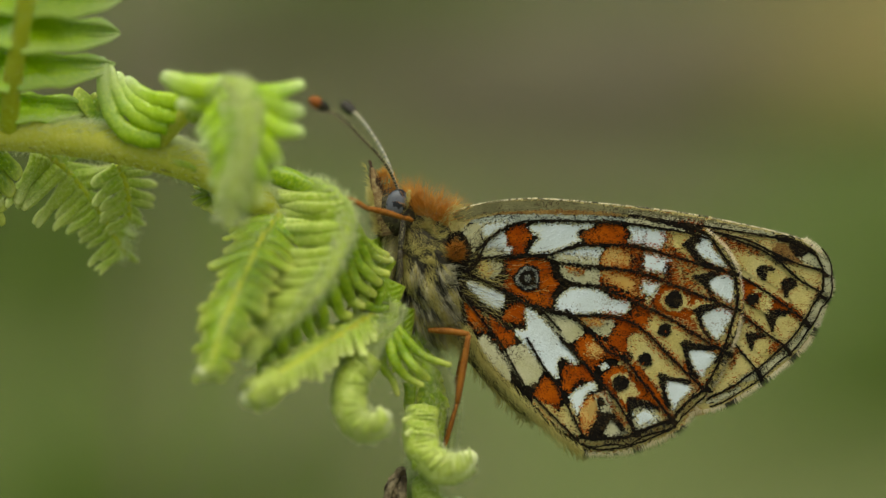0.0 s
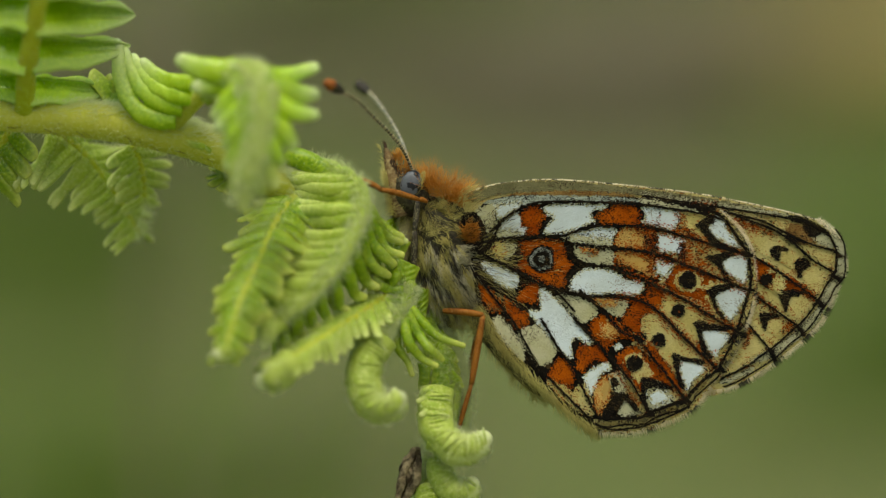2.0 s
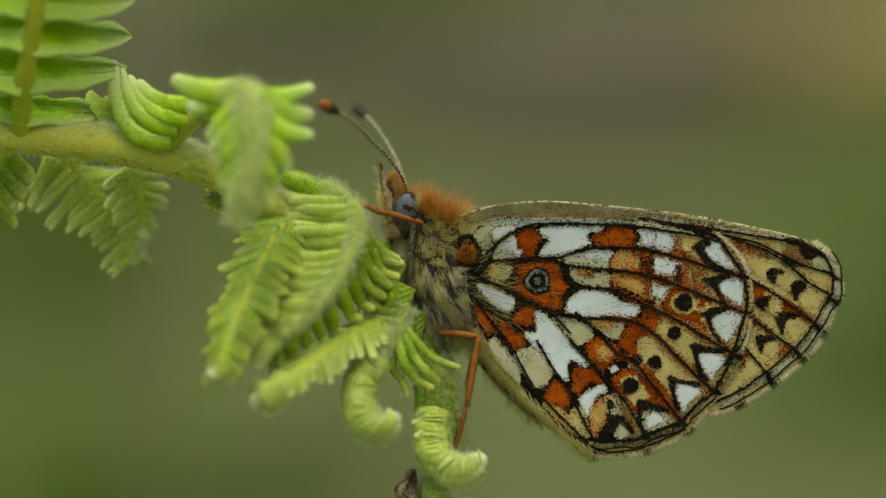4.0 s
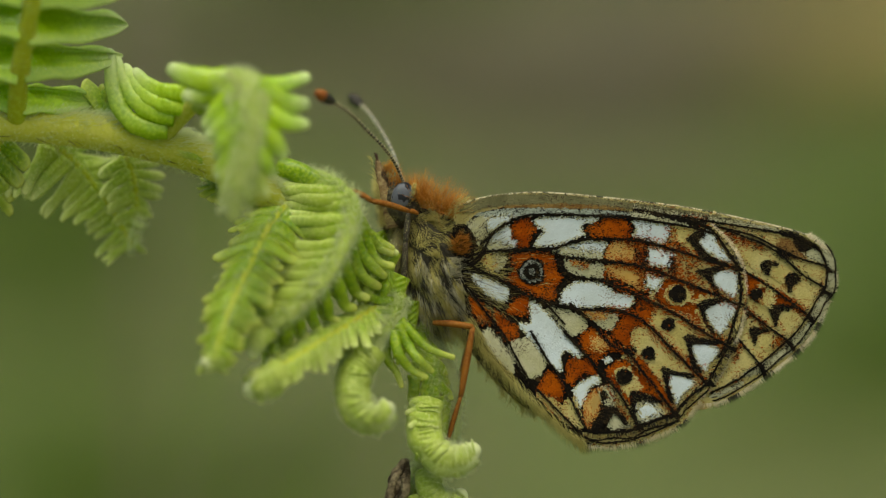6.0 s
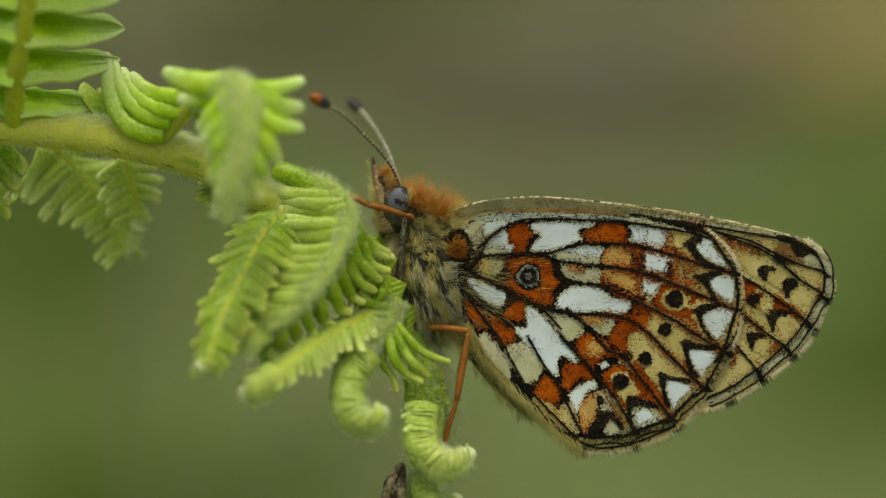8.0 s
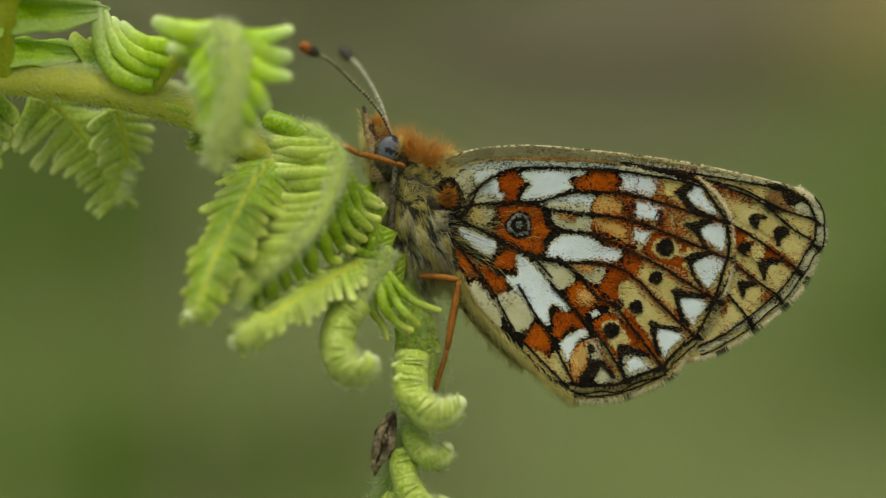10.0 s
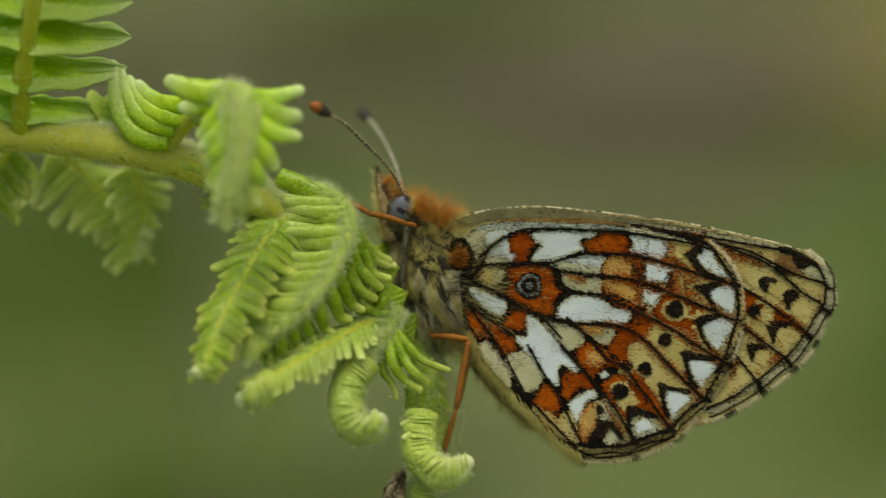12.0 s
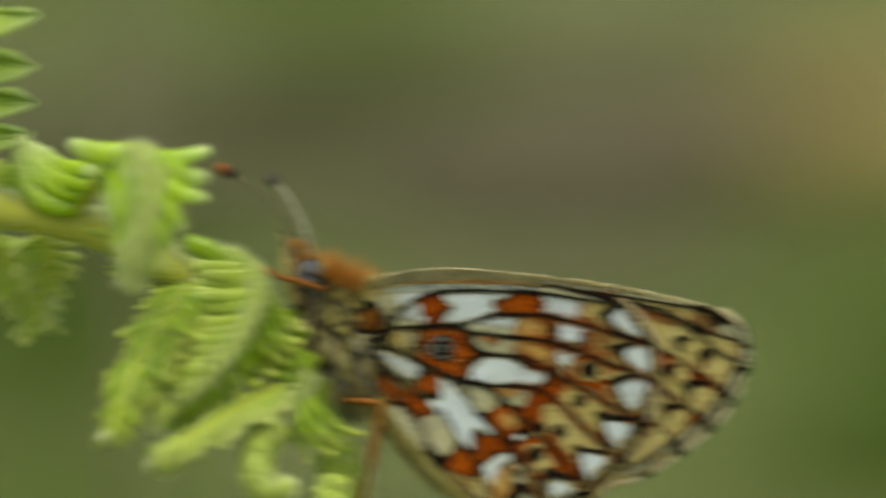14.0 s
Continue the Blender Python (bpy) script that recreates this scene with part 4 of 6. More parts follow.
vein([(14.88, -1.77), (16.2, -2.57), (17.53, -3.51), (18.83, -4.49)], forewing, FOVER + 0.06, 0.05)
vein([(14.99, -3.78), (16.2, -4.69), (17.65, -5.76)], forewing, FOVER + 0.06, 0.05)
vein([(14.88, -5.49), (15.67, -6.43), (16.2, -7.02)], forewing, FOVER + 0.06, 0.05)
vein([(13.4, -8.35), (14.1, -8.05), (14.9, -7.65), (15.5, -7.2), (16.2, -6.73), (17, -6.05), (17.92, -5.22), (18.65, -4.19), (19.01, -3.54), (19.45, -2.98), (19.6, -2.3), (19.51, -1.51), (19.1, -0.71)], forewing, FOVER + 0.06, 0.045)
vein([(19.45, -1.74), (19.72, -1.95), (19.83, -2.07)], forewing, FOVER + 0.06, 0.11)
vein([(19.3, -2.92), (19.57, -3.13), (19.75, -3.25)], forewing, FOVER + 0.06, 0.13)
vein([(18.51, -4.31), (18.77, -4.58), (18.95, -4.69)], forewing, FOVER + 0.06, 0.16)
vein([(17.53, -5.7), (17.77, -5.99), (17.86, -6.17)], forewing, FOVER + 0.06, 0.16)
vein([(16.03, -6.88), (16.26, -7.29), (16.35, -7.47)], forewing, FOVER + 0.06, 0.16)
dot(*(15.88, -3.19), 0.3, forewing, FOVER + 0.03)


def outside(pts, gap, scallop=0.0, waves=6):
    """The line that runs beside a path at a distance, bowing out between the vein ends."""
    path = spline([(x, y, 0) for x, y in pts], 10)
    out = []
    for i, q in enumerate(path):
        tan = (path[min(i + 1, len(path) - 1)] - path[max(i - 1, 0)]).normalized()
        far = gap + scallop * abs(math.sin(math.pi * waves * i / (len(path) - 1)))
        out.append((q.x + tan.y * far, q.y - tan.x * far))
    return out[::4]


fore_margin = [(13.4, -8.35), (14.1, -8.05), (14.9, -7.65), (16.2, -6.73), (17, -6.05), (17.92, -5.22), (18.65, -4.19), (19.01, -3.54), (19.45, -2.98), (19.6, -2.3), (19.51, -1.51), (19.1, -0.71)]
vein(outside(fore_margin, 0.42, 0.08), forewing, FOVER + 0.07, 0.018)
hind_margin = [(6.91, -10.27), (7.41, -10.39), (8.21, -10.33), (9.09, -10.33), (9.65, -10.09), (10.45, -9.77), (11.45, -9.45), (11.9, -8.97), (12.46, -8.41), (13.25, -7.85)]
vein(outside(hind_margin, 0.3, 0.08, 4), hindwing, OVER + 0.07, 0.02)


def margin_fringe(pts, parent, z, length, dark_at, mixed=0.0, pale_mat=None):
    """Scales that stand out from a wing's edge, cream with black tufts at the vein ends."""
    path = spline([(x, y, 0) for x, y in pts], 40)
    rnd = random.Random(len(pts))
    pale, dark = [], []
    for i in range(len(path) - 1):
        a, b = path[i], path[i + 1]
        tan = (b - a).normalized()
        out = Vector((tan.y, -tan.x, 0))
        for k in range(int((b - a).length / 0.012) + 1):
            q = a.lerp(b, rnd.random())
            where = (q.x, q.y, z + wing_height(q.x, q.y) + rnd.uniform(-0.03, 0.05))
            d = out + tan * rnd.uniform(-0.3, 0.3) + Vector((0, 0, rnd.uniform(-0.15, 0.25)))
            near = min((Vector((cx, cy, 0)) - q).length for cx, cy in dark_at) if dark_at else 9
            (dark if near < rnd.uniform(0.15, 0.45) or (mixed and noise.noise(q * 4) + rnd.uniform(-0.35, 0.35) > 0.3 - mixed) else pale).append((where, d, length * rnd.uniform(0.6, 1.1)))
    strands("fringe", pale, pale_mat or M_FRINGE, parent, "cream fringe scales", 0.014, 0.1)
    if dark:
        strands("fringe", dark, M_FUR_DARK, parent, "black fringe scales", 0.016, 0.1)


margin_fringe([(0.1, 1.43), (1.3, 1.83), (2.83, 2.07), (4.75, 2.15), (7.85, 1.89), (12.28, 1.33), (16.41, 0.47), (18.62, -0.12)][::-1], forewing, FORE, 0.1, [], 0.16)
margin_fringe([(18.57, -0.18), (19.39, -0.86), (19.83, -1.74), (19.89, -2.72), (19.4, -3.9), (18.82, -5.2), (18.0, -6.12), (16.8, -7.1), (15.3, -8.1), (13.9, -8.78), (11.98, -9.0)][::-1], forewing, FORE, 0.38, [(19.75, -1.95), (19.72, -3.22), (18.89, -4.69), (17.93, -6.2), (16.45, -7.5), (14.64, -8.5)])
margin_fringe([(13.4, 0.38), (14.29, -0.41), (14.94, -1.45), (15.14, -2.33), (15.17, -3.81), (14.94, -5.05), (14.4, -6.17), (13.81, -7.41), (12.72, -8.68)][::-1], hindwing, HIND, 0.3, [(15.17, -3.66), (14.49, -6.02)])
margin_fringe([(12.72, -8.68), (11.69, -9.86), (9.62, -10.77), (8.15, -10.95), (6.91, -10.95)][::-1], hindwing, HIND, 0.52, [(11.75, -9.71), (9.56, -10.6), (6.85, -10.83)])
margin_fringe([(6.73, -10.36), (8.15, -10.42), (9.56, -10.27), (10.66, -9.77), (11.75, -9.33), (12.57, -8.24), (13.64, -7.41), (14.29, -6.05), (14.64, -4.63), (14.91, -3.34), (14.76, -1.8), (14.08, -0.53), (13.34, 0.15)], hindwing, ON + 0.02, 0.36, [], 0.1, M_BUFF)

# Head, body, antennae and legs
thorax = ellipsoid("thorax", (-0.95, -1.75, -1), (1.55, 3.1, 1.5), M_BODY, butterfly, "thorax with olive and black fur", 8, 0.08)
abdomen = ellipsoid("abdomen", (1.72, -5.90, -1), (0.8, 4.2, 0.8), M_BODY, butterfly, "slender furry abdomen between the wings", 38, 0.05)
head = ellipsoid("head", (-2.73, 1.57, -0.9), (1.05, 1.35, 1.2), M_BODY, butterfly, "small furry head", 15, 0.08)
eye = ellipsoid("eye", (-2.64, 2.0, 0.02), (0.56, 0.78, 0.42), M_EYE, head, "grey compound eye with dark blotches", -20, 0.0, 24, 32)
ellipsoid("eye", (-2.68, 2.00, -1.8), (0.5, 0.68, 0.4), M_EYE, head, "grey compound eye with dark blotches", -20, 0.0)


def antenna(pts, base_r, tip_r, tip_mat, shaft_mat=M_FUR_DARK, band_mat=M_PALE_SEG):
    """A ringed feeler ending in a two-coloured club."""
    path = spline(pts, 14)
    total = len(path)
    rings = 40
    shaft, pale = [], []
    sv, sf = tube_data(path, lambda s: base_r * 0.85, 8)
    ob = mesh_object("antenna", sv, sf, shaft_mat, butterfly, "thin black and white ringed antenna")
    pv, pf = [], []
    for k in range(rings):
        a = int(k / rings * (total - 1))
        q0, q1 = path[a], path[min(a + 1, total - 1)]
        step = (path[-1] - path[0]).length / rings * 0.3
        d = (q1 - q0).normalized()
        v, f = tube_data([q0 - d * step * 0.5, q0, q0 + d * step * 0.5], lambda s: base_r * (1.0 + 0.12 * math.sin(s * 3.14)), 8, 1.0, len(pv))
        pv += v
        pf += f
    tagged(mesh_object("ring_bands", pv, pf, band_mat, ob, "pale rings"), kind="stuff")
    d = (path[-1] - path[-3]).normalized()
    club = [path[-1] - d * 0.15, path[-1] + d * 0.3, path[-1] + d * 0.75]
    v, f = tube_data(spline(club, 8), lambda s: base_r + (tip_r - base_r) * math.sin(min(1, s * 1.5 + 0.1) * 1.57), 10)
    mesh_object("club", v, f, M_FUR_DARK, ob, "black club")
    end = [path[-1] + d * (0.62 + 0.55 * s / 8) for s in range(9)]
    v, f = tube_data(end, lambda s: max(0.02, tip_r * 1.04 * math.sqrt(max(0, 1 - (s * 0.98) ** 2.2))), 10)
    mesh_object("club_tip", v, f, tip_mat, ob)
    return ob


antenna([(-2.57, 2.78, -0.4), (-2.98, 3.69, 0.2), (-3.58, 4.52, 1.1), (-4.44, 5.40, 2.2), (-5.40, 6.36, 3.2), (-6.25, 6.86, 3.9)], 0.09, 0.3, M_CLUB_TIP)
antenna([(-2.68, 3.00, -1.4), (-3.04, 4.21, -2.2), (-3.60, 5.37, -3.4), (-4.35, 6.53, -4.8), (-4.82, 7.01, -5.6)], 0.11, 0.3, M_FUR_DARK, M_GREY, M_FUR_GREY)


def leg(joints, radii, mat=M_LEG):
    """A jointed leg: each segment swells towards its end."""
    ob = None
    for i in range(len(joints) - 1):
        a, b = Vector(joints[i]), Vector(joints[i + 1])
        path = [a.lerp(b, s / 8) + Vector((0, 0.05 * math.sin(s / 8 * 3.14), 0)) for s in range(9)]
        r = radii[i]
        v, f = tube_data(path, lambda s, r=r: r * (0.75 + 0.35 * math.sin(s * 3.0)), 8)
        if ob is None:
            ob = mesh_object("leg", v, f, mat, butterfly, "thin orange-brown jointed leg")
        else:
            mesh_object("leg_segment", v, f, mat, ob)
    rnd = random.Random(3)
    spines = []
    for i in range(1, len(joints) - 1):
        a, b = Vector(joints[i]), Vector(joints[i + 1])
        for k in range(90):
            out = Vector((rnd.uniform(-1, 1), rnd.uniform(-1, 1), rnd.uniform(-1, 1))).normalized()
            spines.append((a.lerp(b, rnd.random()) + out * radii[i] * 0.8, (b - a).normalized() + out * 0.8, rnd.uniform(0.15, 0.3)))
    strands("spines", spines, M_BRISTLE, ob, "", 0.011)
    return ob


leg([(-1.83, 1.09, 0.5), (-2.29, 1.23, 0.8), (-4.22, 1.76, 1.4), (-5.34, 2.32, 1.2), (-6.72, 3.04, 0.2)], [0.12, 0.15, 0.15, 0.12])
leg([(-1.06, -4.60, 0.4), (1.00, -4.82, 1), (0.35, -8.42, 1.1), (-0.32, -10.74, 0.6)], [0.17, 0.17, 0.12])
leg([(-0.82, -5.0, -1), (1.0, -5.0, -1.6), (0.3, -8.4, -1.8), (-0.3, -10.6, -1.3)], [0.16, 0.16, 0.12])
leg([(-2.30, 1.15, 0.3), (-2.48, -0.41, 0.25), (-2.57, -2.78, -0.2)], [0.15, 0.17], M_SPECK)
ellipsoid("breast", (-2.90, -0.62, -0.8), (0.42, 1.7, 0.4), M_BREAST, thorax, "cream underside of the thorax", -4, 0.1)
breast_at = (-2.89, -0.62)

# Fur
def cloud(n, centre, radii, flow, length, seed, turn=0.0, front=True, spread=0.5):
    rnd = random.Random(seed)
    out = []
    c, s = math.cos(radians(turn)), math.sin(radians(turn))
    while len(out) < n:
        d = Vector((rnd.gauss(0, 1), rnd.gauss(0, 1), rnd.gauss(0, 1))).normalized()
        if front and d.z < -0.35:
            continue
        x, y, z = d.x * radii[0], d.y * radii[1], d.z * radii[2]
        p = Vector((centre[0] + c * x - s * y, centre[1] + s * x + c * y, centre[2] + z))
        nrm = Vector((c * d.x - s * d.y, s * d.x + c * d.y, d.z))
        way = Vector(flow) + nrm * 0.45 + noise.noise_vector(p * 1.1) * 0.9 + Vector((rnd.uniform(-1, 1), rnd.uniform(-1, 1), rnd.uniform(-1, 1))) * spread
        out.append((p, way, length * rnd.uniform(0.55, 1.15)))
    return out


def tufts(count, hairs, centre, radii, turn, seed, rule):
    """Fur in locks whose hairs lean together; rule gives each lock's colour, flow and length from its place."""
    rnd = random.Random(seed)
    found = {}
    c, s = math.cos(radians(turn)), math.sin(radians(turn))
    for k in range(count):
        d = Vector((rnd.gauss(0, 1), rnd.gauss(0, 1), abs(rnd.gauss(0, 1)) - 0.3)).normalized()
        x, y, z = d.x * radii[0], d.y * radii[1], d.z * radii[2]
        p = Vector((centre[0] + c * x - s * y, centre[1] + s * x + c * y, centre[2] + z))
        colour, flow, long = rule(p, rnd)
        long *= rnd.uniform(0.7, 1.25)
        flow = Vector(flow) + d * 0.35 + noise.noise_vector(p * 1.2) * 0.6
        end = p + flow.normalized() * long
        for h in range(hairs):
            root = p + Vector((rnd.gauss(0, 0.13), rnd.gauss(0, 0.13), rnd.gauss(0, 0.08)))
            way = end + Vector((rnd.gauss(0, 0.1), rnd.gauss(0, 0.1), rnd.gauss(0, 0.1))) - root
            found.setdefault(colour, []).append((root, way, way.length * rnd.uniform(0.6, 1.1)))
    return found


def coat_rule(p, rnd):
    """Olive above, black towards the wing root with a pale grey lock on it, grey-buff hanging below."""
    if (p - Vector((0.1, -1.7, p.z))).length < 0.55:
        return "grey", (1.0, 0.1, 0.3), 0.7
    if p.x > -0.75 and -1.3 < p.y < 1.2 and rnd.random() < 0.75:
        return "dark", (0.6, -0.5, 0.1), 0.55
    if p.y > -1.0:
        return ("olive" if rnd.random() < 0.82 else "dark"), (0.25, -0.5, 0.25), 0.75
    kind = noise.noise(p * 1.7) + rnd.uniform(-0.35, 0.35)
    return ("dark" if kind < -0.2 else "grey" if kind < 0.12 else "olive"), (0.4, -0.85, 0.15), 1.25


body = (-0.94, -1.74)
coat = tufts(760, 12, (*body, -1.0), (1.5, 3.05, 1.45), 8, 1, coat_rule)
for colour, mat, words in (("olive", M_FUR_PALE, "olive-buff fur"), ("grey", M_FUR_GREY, "pale grey fur"), ("dark", M_FUR_DARK, "black fur")):
    strands(colour + "_fur", coat[colour], mat, thorax, words, 0.0135)
strands("breast_fur", cloud(420, (*breast_at, -0.8), (0.42, 1.7, 0.4), (-0.2, -0.8, 0.2), 0.4, 12, -4), M_FUR_PALE, thorax, "pale breast fur", 0.009)
root_at = (0.18, 0.92)
strands("olive_fur", cloud(420, (*root_at, -0.3), (0.6, 1.0, 0.4), (0.9, 0.25, 0.25), 0.7, 13, -20, True, 0.4), M_FUR_PALE, thorax, "olive fur at the wing root", 0.009)
shoulder = (0.47, -0.44)
ring = cloud(500, (*shoulder, -0.1), (0.55, 0.75, 0.25), (0.5, 0.1, 0.5), 0.5, 8, 0, True, 0.8)
strands("brown_fur", [h for h in ring if (h[0] - Vector((*shoulder, h[0].z))).length > 0.35], M_FUR_BROWN, thorax, "brown shoulder fur", 0.011)
core = (0.35, -0.56)
strands("orange_fur", cloud(420, (*core, 0.2), (0.36, 0.46, 0.2), (0.6, 0.3, 0.6), 0.5, 9, 0, True, 0.7), M_FUR_ORANGE, thorax, "orange shoulder fur", 0.011)
nape = (-0.94, 1.45)
strands("orange_fur", cloud(850, (*nape, -0.9), (1.4, 0.3, 0.8), (0.35, 0.85, 0.1), 1.6, 3, -24, True, 0.75), M_FUR_ORANGE, thorax, "rusty orange fur", 0.014)
face = (-2.77, 1.45)
facial = cloud(1300, (*face, -1.0), (1.05, 1.55, 1.0), (-0.5, -0.5, 0.1), 0.5, 4, 10)
strands("face_fur", [h for h in facial if noise.noise(h[0] * 2.2) > 0.05], M_FUR_PALE, head, "pale facial hair", 0.01)
strands("face_fur", [h for h in facial if noise.noise(h[0] * 2.2) <= 0.05], M_FUR_BROWN, head, "dark brown facial hair", 0.01)
behind = (-2.21, 2.04)
strands("eye_rim", cloud(220, (*behind, 0.05), (0.13, 0.62, 0.2), (0.3, 0.3, 0.8), 0.22, 6, -22), M_FUR_PALE, head, "pale scales round the eye", 0.018)
strands("crown_fur", cloud(420, (-3.05, 2.75, -0.7), (0.4, 0.8, 0.5), (-0.1, 1.0, 0.2), 0.6, 16, 20, True, 0.5), M_FUR_ORANGE, head, "orange-brown fur between palps and eye", 0.012)
flank = (1.83, -6.02)
strands("abdomen_fur", cloud(1800, (*flank, -0.7), (0.8, 4.2, 0.75), (0.35, -0.55, 0.0), 0.7, 5, 38), M_FUR_PALE, abdomen, "pale fur", 0.011)


def palp(z):
    path = [(*(-3.13, 0.38), z), (*(-3.42, 1.65), z + 0.1), (*(-3.72, 2.98), z + 0.1), (*(-3.96, 4.07), z)]
    ob = tube("palp", path, lambda s: 0.46 * (1.04 - s ** 2.6), M_PALP, butterfly, "upright hairy palp with a dark brown tip", 10)
    rnd = random.Random(7)
    pale, dark = [], []
    for q in spline(path, 60):
        for k in range(8):
            high = q.y > 2.6
            if not high or rnd.random() < 0.04:
                d = Vector((rnd.uniform(-1.0, -0.2), rnd.uniform(0.0, 0.7), rnd.uniform(-0.3, 0.4)))
                pale.append((q + Vector((-0.25, 0, rnd.uniform(0, 0.3))), d, 0.55 * rnd.uniform(0.5, 1.1)))
            else:
                d = Vector((rnd.uniform(-0.5, 0.1), 1.0, rnd.uniform(-0.2, 0.3)))
                thin = max(0.08, min(1, (4.1 - q.y) / 1.2))
                dark.append((q + Vector((rnd.uniform(-0.25, 0.2) * thin, 0, 0.2 * thin)), d, 0.3 * rnd.uniform(0.6, 1.1)))
            if q.y < 3.2 and k < 2:
                dark.append((q + Vector((rnd.uniform(0.0, 0.3), 0, 0.25)), (rnd.uniform(-0.2, 0.4), 1, 0.3), 0.4 * rnd.uniform(0.6, 1.1)))
    strands("palp_hair", pale, M_FUR_PALE, ob, "pale yellow bristles", 0.01)
    strands("palp_hair", dark, M_FUR_BROWN, ob, "dark brown bristles", 0.013)


palp(-0.6)
palp(-1.5)

# Golden hairs over the wing base and along the inner margin
rnd = random.Random(11)
base_hair, base_dark = [], []
for k in range(1100):
    x, y = rnd.uniform(-0.2, 2.6 if k < 800 else 5.0), rnd.gauss(-1.9, 1.3)
    if x < 0.2 - y * 0.15 or y < -4.5 or y > 0.9:
        continue
    d = Vector((1.0, (y + 1.9) * 0.35 + rnd.uniform(-0.35, 0.35), rnd.uniform(0.0, 0.35)))
    (base_hair if rnd.random() < 0.55 else base_dark).append(((x, y, ON + wing_height(x, y) - 0.02), d, rnd.uniform(0.4, 1.0)))
strands("base_hair", base_hair, M_FUR_PALE, hindwing, "pale hair at the wing base", 0.008)
strands("base_hair", base_dark, M_FUR_DARK, hindwing, "dark hair at the wing base", 0.009)
inner = spline([(*p, 0) for p in ((0.92, -4.4), (1.95, -6.17), (3.42, -7.79), (5.19, -9.56), (6.82, -10.83))], 30)
edge_hair = []
for q in inner:
    for k in range(12):
        edge_hair.append(((q.x + rnd.uniform(-0.35, 0.1), q.y + rnd.uniform(-0.2, 0.2), rnd.uniform(-0.2, 0.25) + wing_height(q.x, q.y)),
                          (0.35 + rnd.uniform(-0.3, 0.3), -0.8, rnd.uniform(-0.1, 0.2)), rnd.uniform(0.5, 1.0)))
strands("margin_hair", edge_hair, M_FUR_PALE, hindwing, "pale hair on the inner margin", 0.011)

# ---- the fern ----
fern = thing("fern_frond", "fresh green bracken frond tip with uncurling leaflets on an arching stem", "fern")

def leaflet(start, way, face, length, width, curl, parent, roll=0.9, name="leaflet", mat=M_LEAF, seed=0, tip=0.68, flip=0.0):
    """One thick lobe: an arched finger with rolled-down edges and fine cross veins. face: its upper side; tip: where it starts to round off."""
    way, face = Vector(way).normalized(), Vector(face).normalized()
    side = face.cross(way).normalized()
    face = way.cross(side)
    n, m = 14, 10
    verts, faces, along, across = [], [], [], []
    p, d, up = Vector(start), way.copy(), face.copy()
    step = length / n
    bend, back = Matrix.Rotation(curl / n, 3, side), Matrix.Rotation(-flip / n, 3, side)
    thick = 0.1 * width + 0.04
    for i in range(n + 1):
        s = i / n
        end = max(0.0, (s - tip) / (1.02 - tip))
        w = width * 0.5 * ((1 + 0.3 * max(0, 1 - s * 4)) * math.sqrt(max(0.0, 1 - end ** (2.0 if tip > 0.5 else 1.6))) + 0.02)
        wob = 0.08 * width * noise.noise(Vector((seed * 3.7, s * 3, 0.5)))
        top, low = [], []
        for j in range(m + 1):
            a = (-1 + 2 * j / m) * 1.45 * roll
            u, h = math.sin(a) / math.sin(1.45 * roll), (math.cos(a) - 1) * 0.5 * width * min(1, 1.6 * w / width + 0.2)
            groove = -0.07 * width * math.exp(-(a * 3.5) ** 2)
            q = p + side * (u * w + wob * 0.5) + up * (h * roll + groove + wob)
            top.append(q)
            low.append(q - up * thick * (1 - 0.7 * abs(u) ** 3))
            along.append(s)
            across.append(abs(u))
        verts += top + low[::-1]
        along += [s] * (m + 1)
        across += [0.0] * (m + 1)
        p = p + d * step
        turn = back if flip and s > 0.6 else bend
        d, up = (turn @ d).normalized(), (turn @ up).normalized()
    ring = 2 * (m + 1)
    for i in range(n):
        for j in range(ring):
            a, b = i * ring + j, i * ring + (j + 1) % ring
            faces.append((a, b, b + ring, a + ring))
    faces.append(tuple(range(ring))[::-1])
    faces.append(tuple(n * ring + j for j in range(ring)))
    ob = mesh_object(name, verts, faces, mat, parent)
    for key, values in (("along", along), ("across", across), ("veins", [(s * length + 0.15 * c * width) / 0.3 * 6.283 for s, c in zip(along, across)])):
        ob.data.attributes.new(key, "FLOAT", "POINT").data.foreach_set("value", values)
    return ob


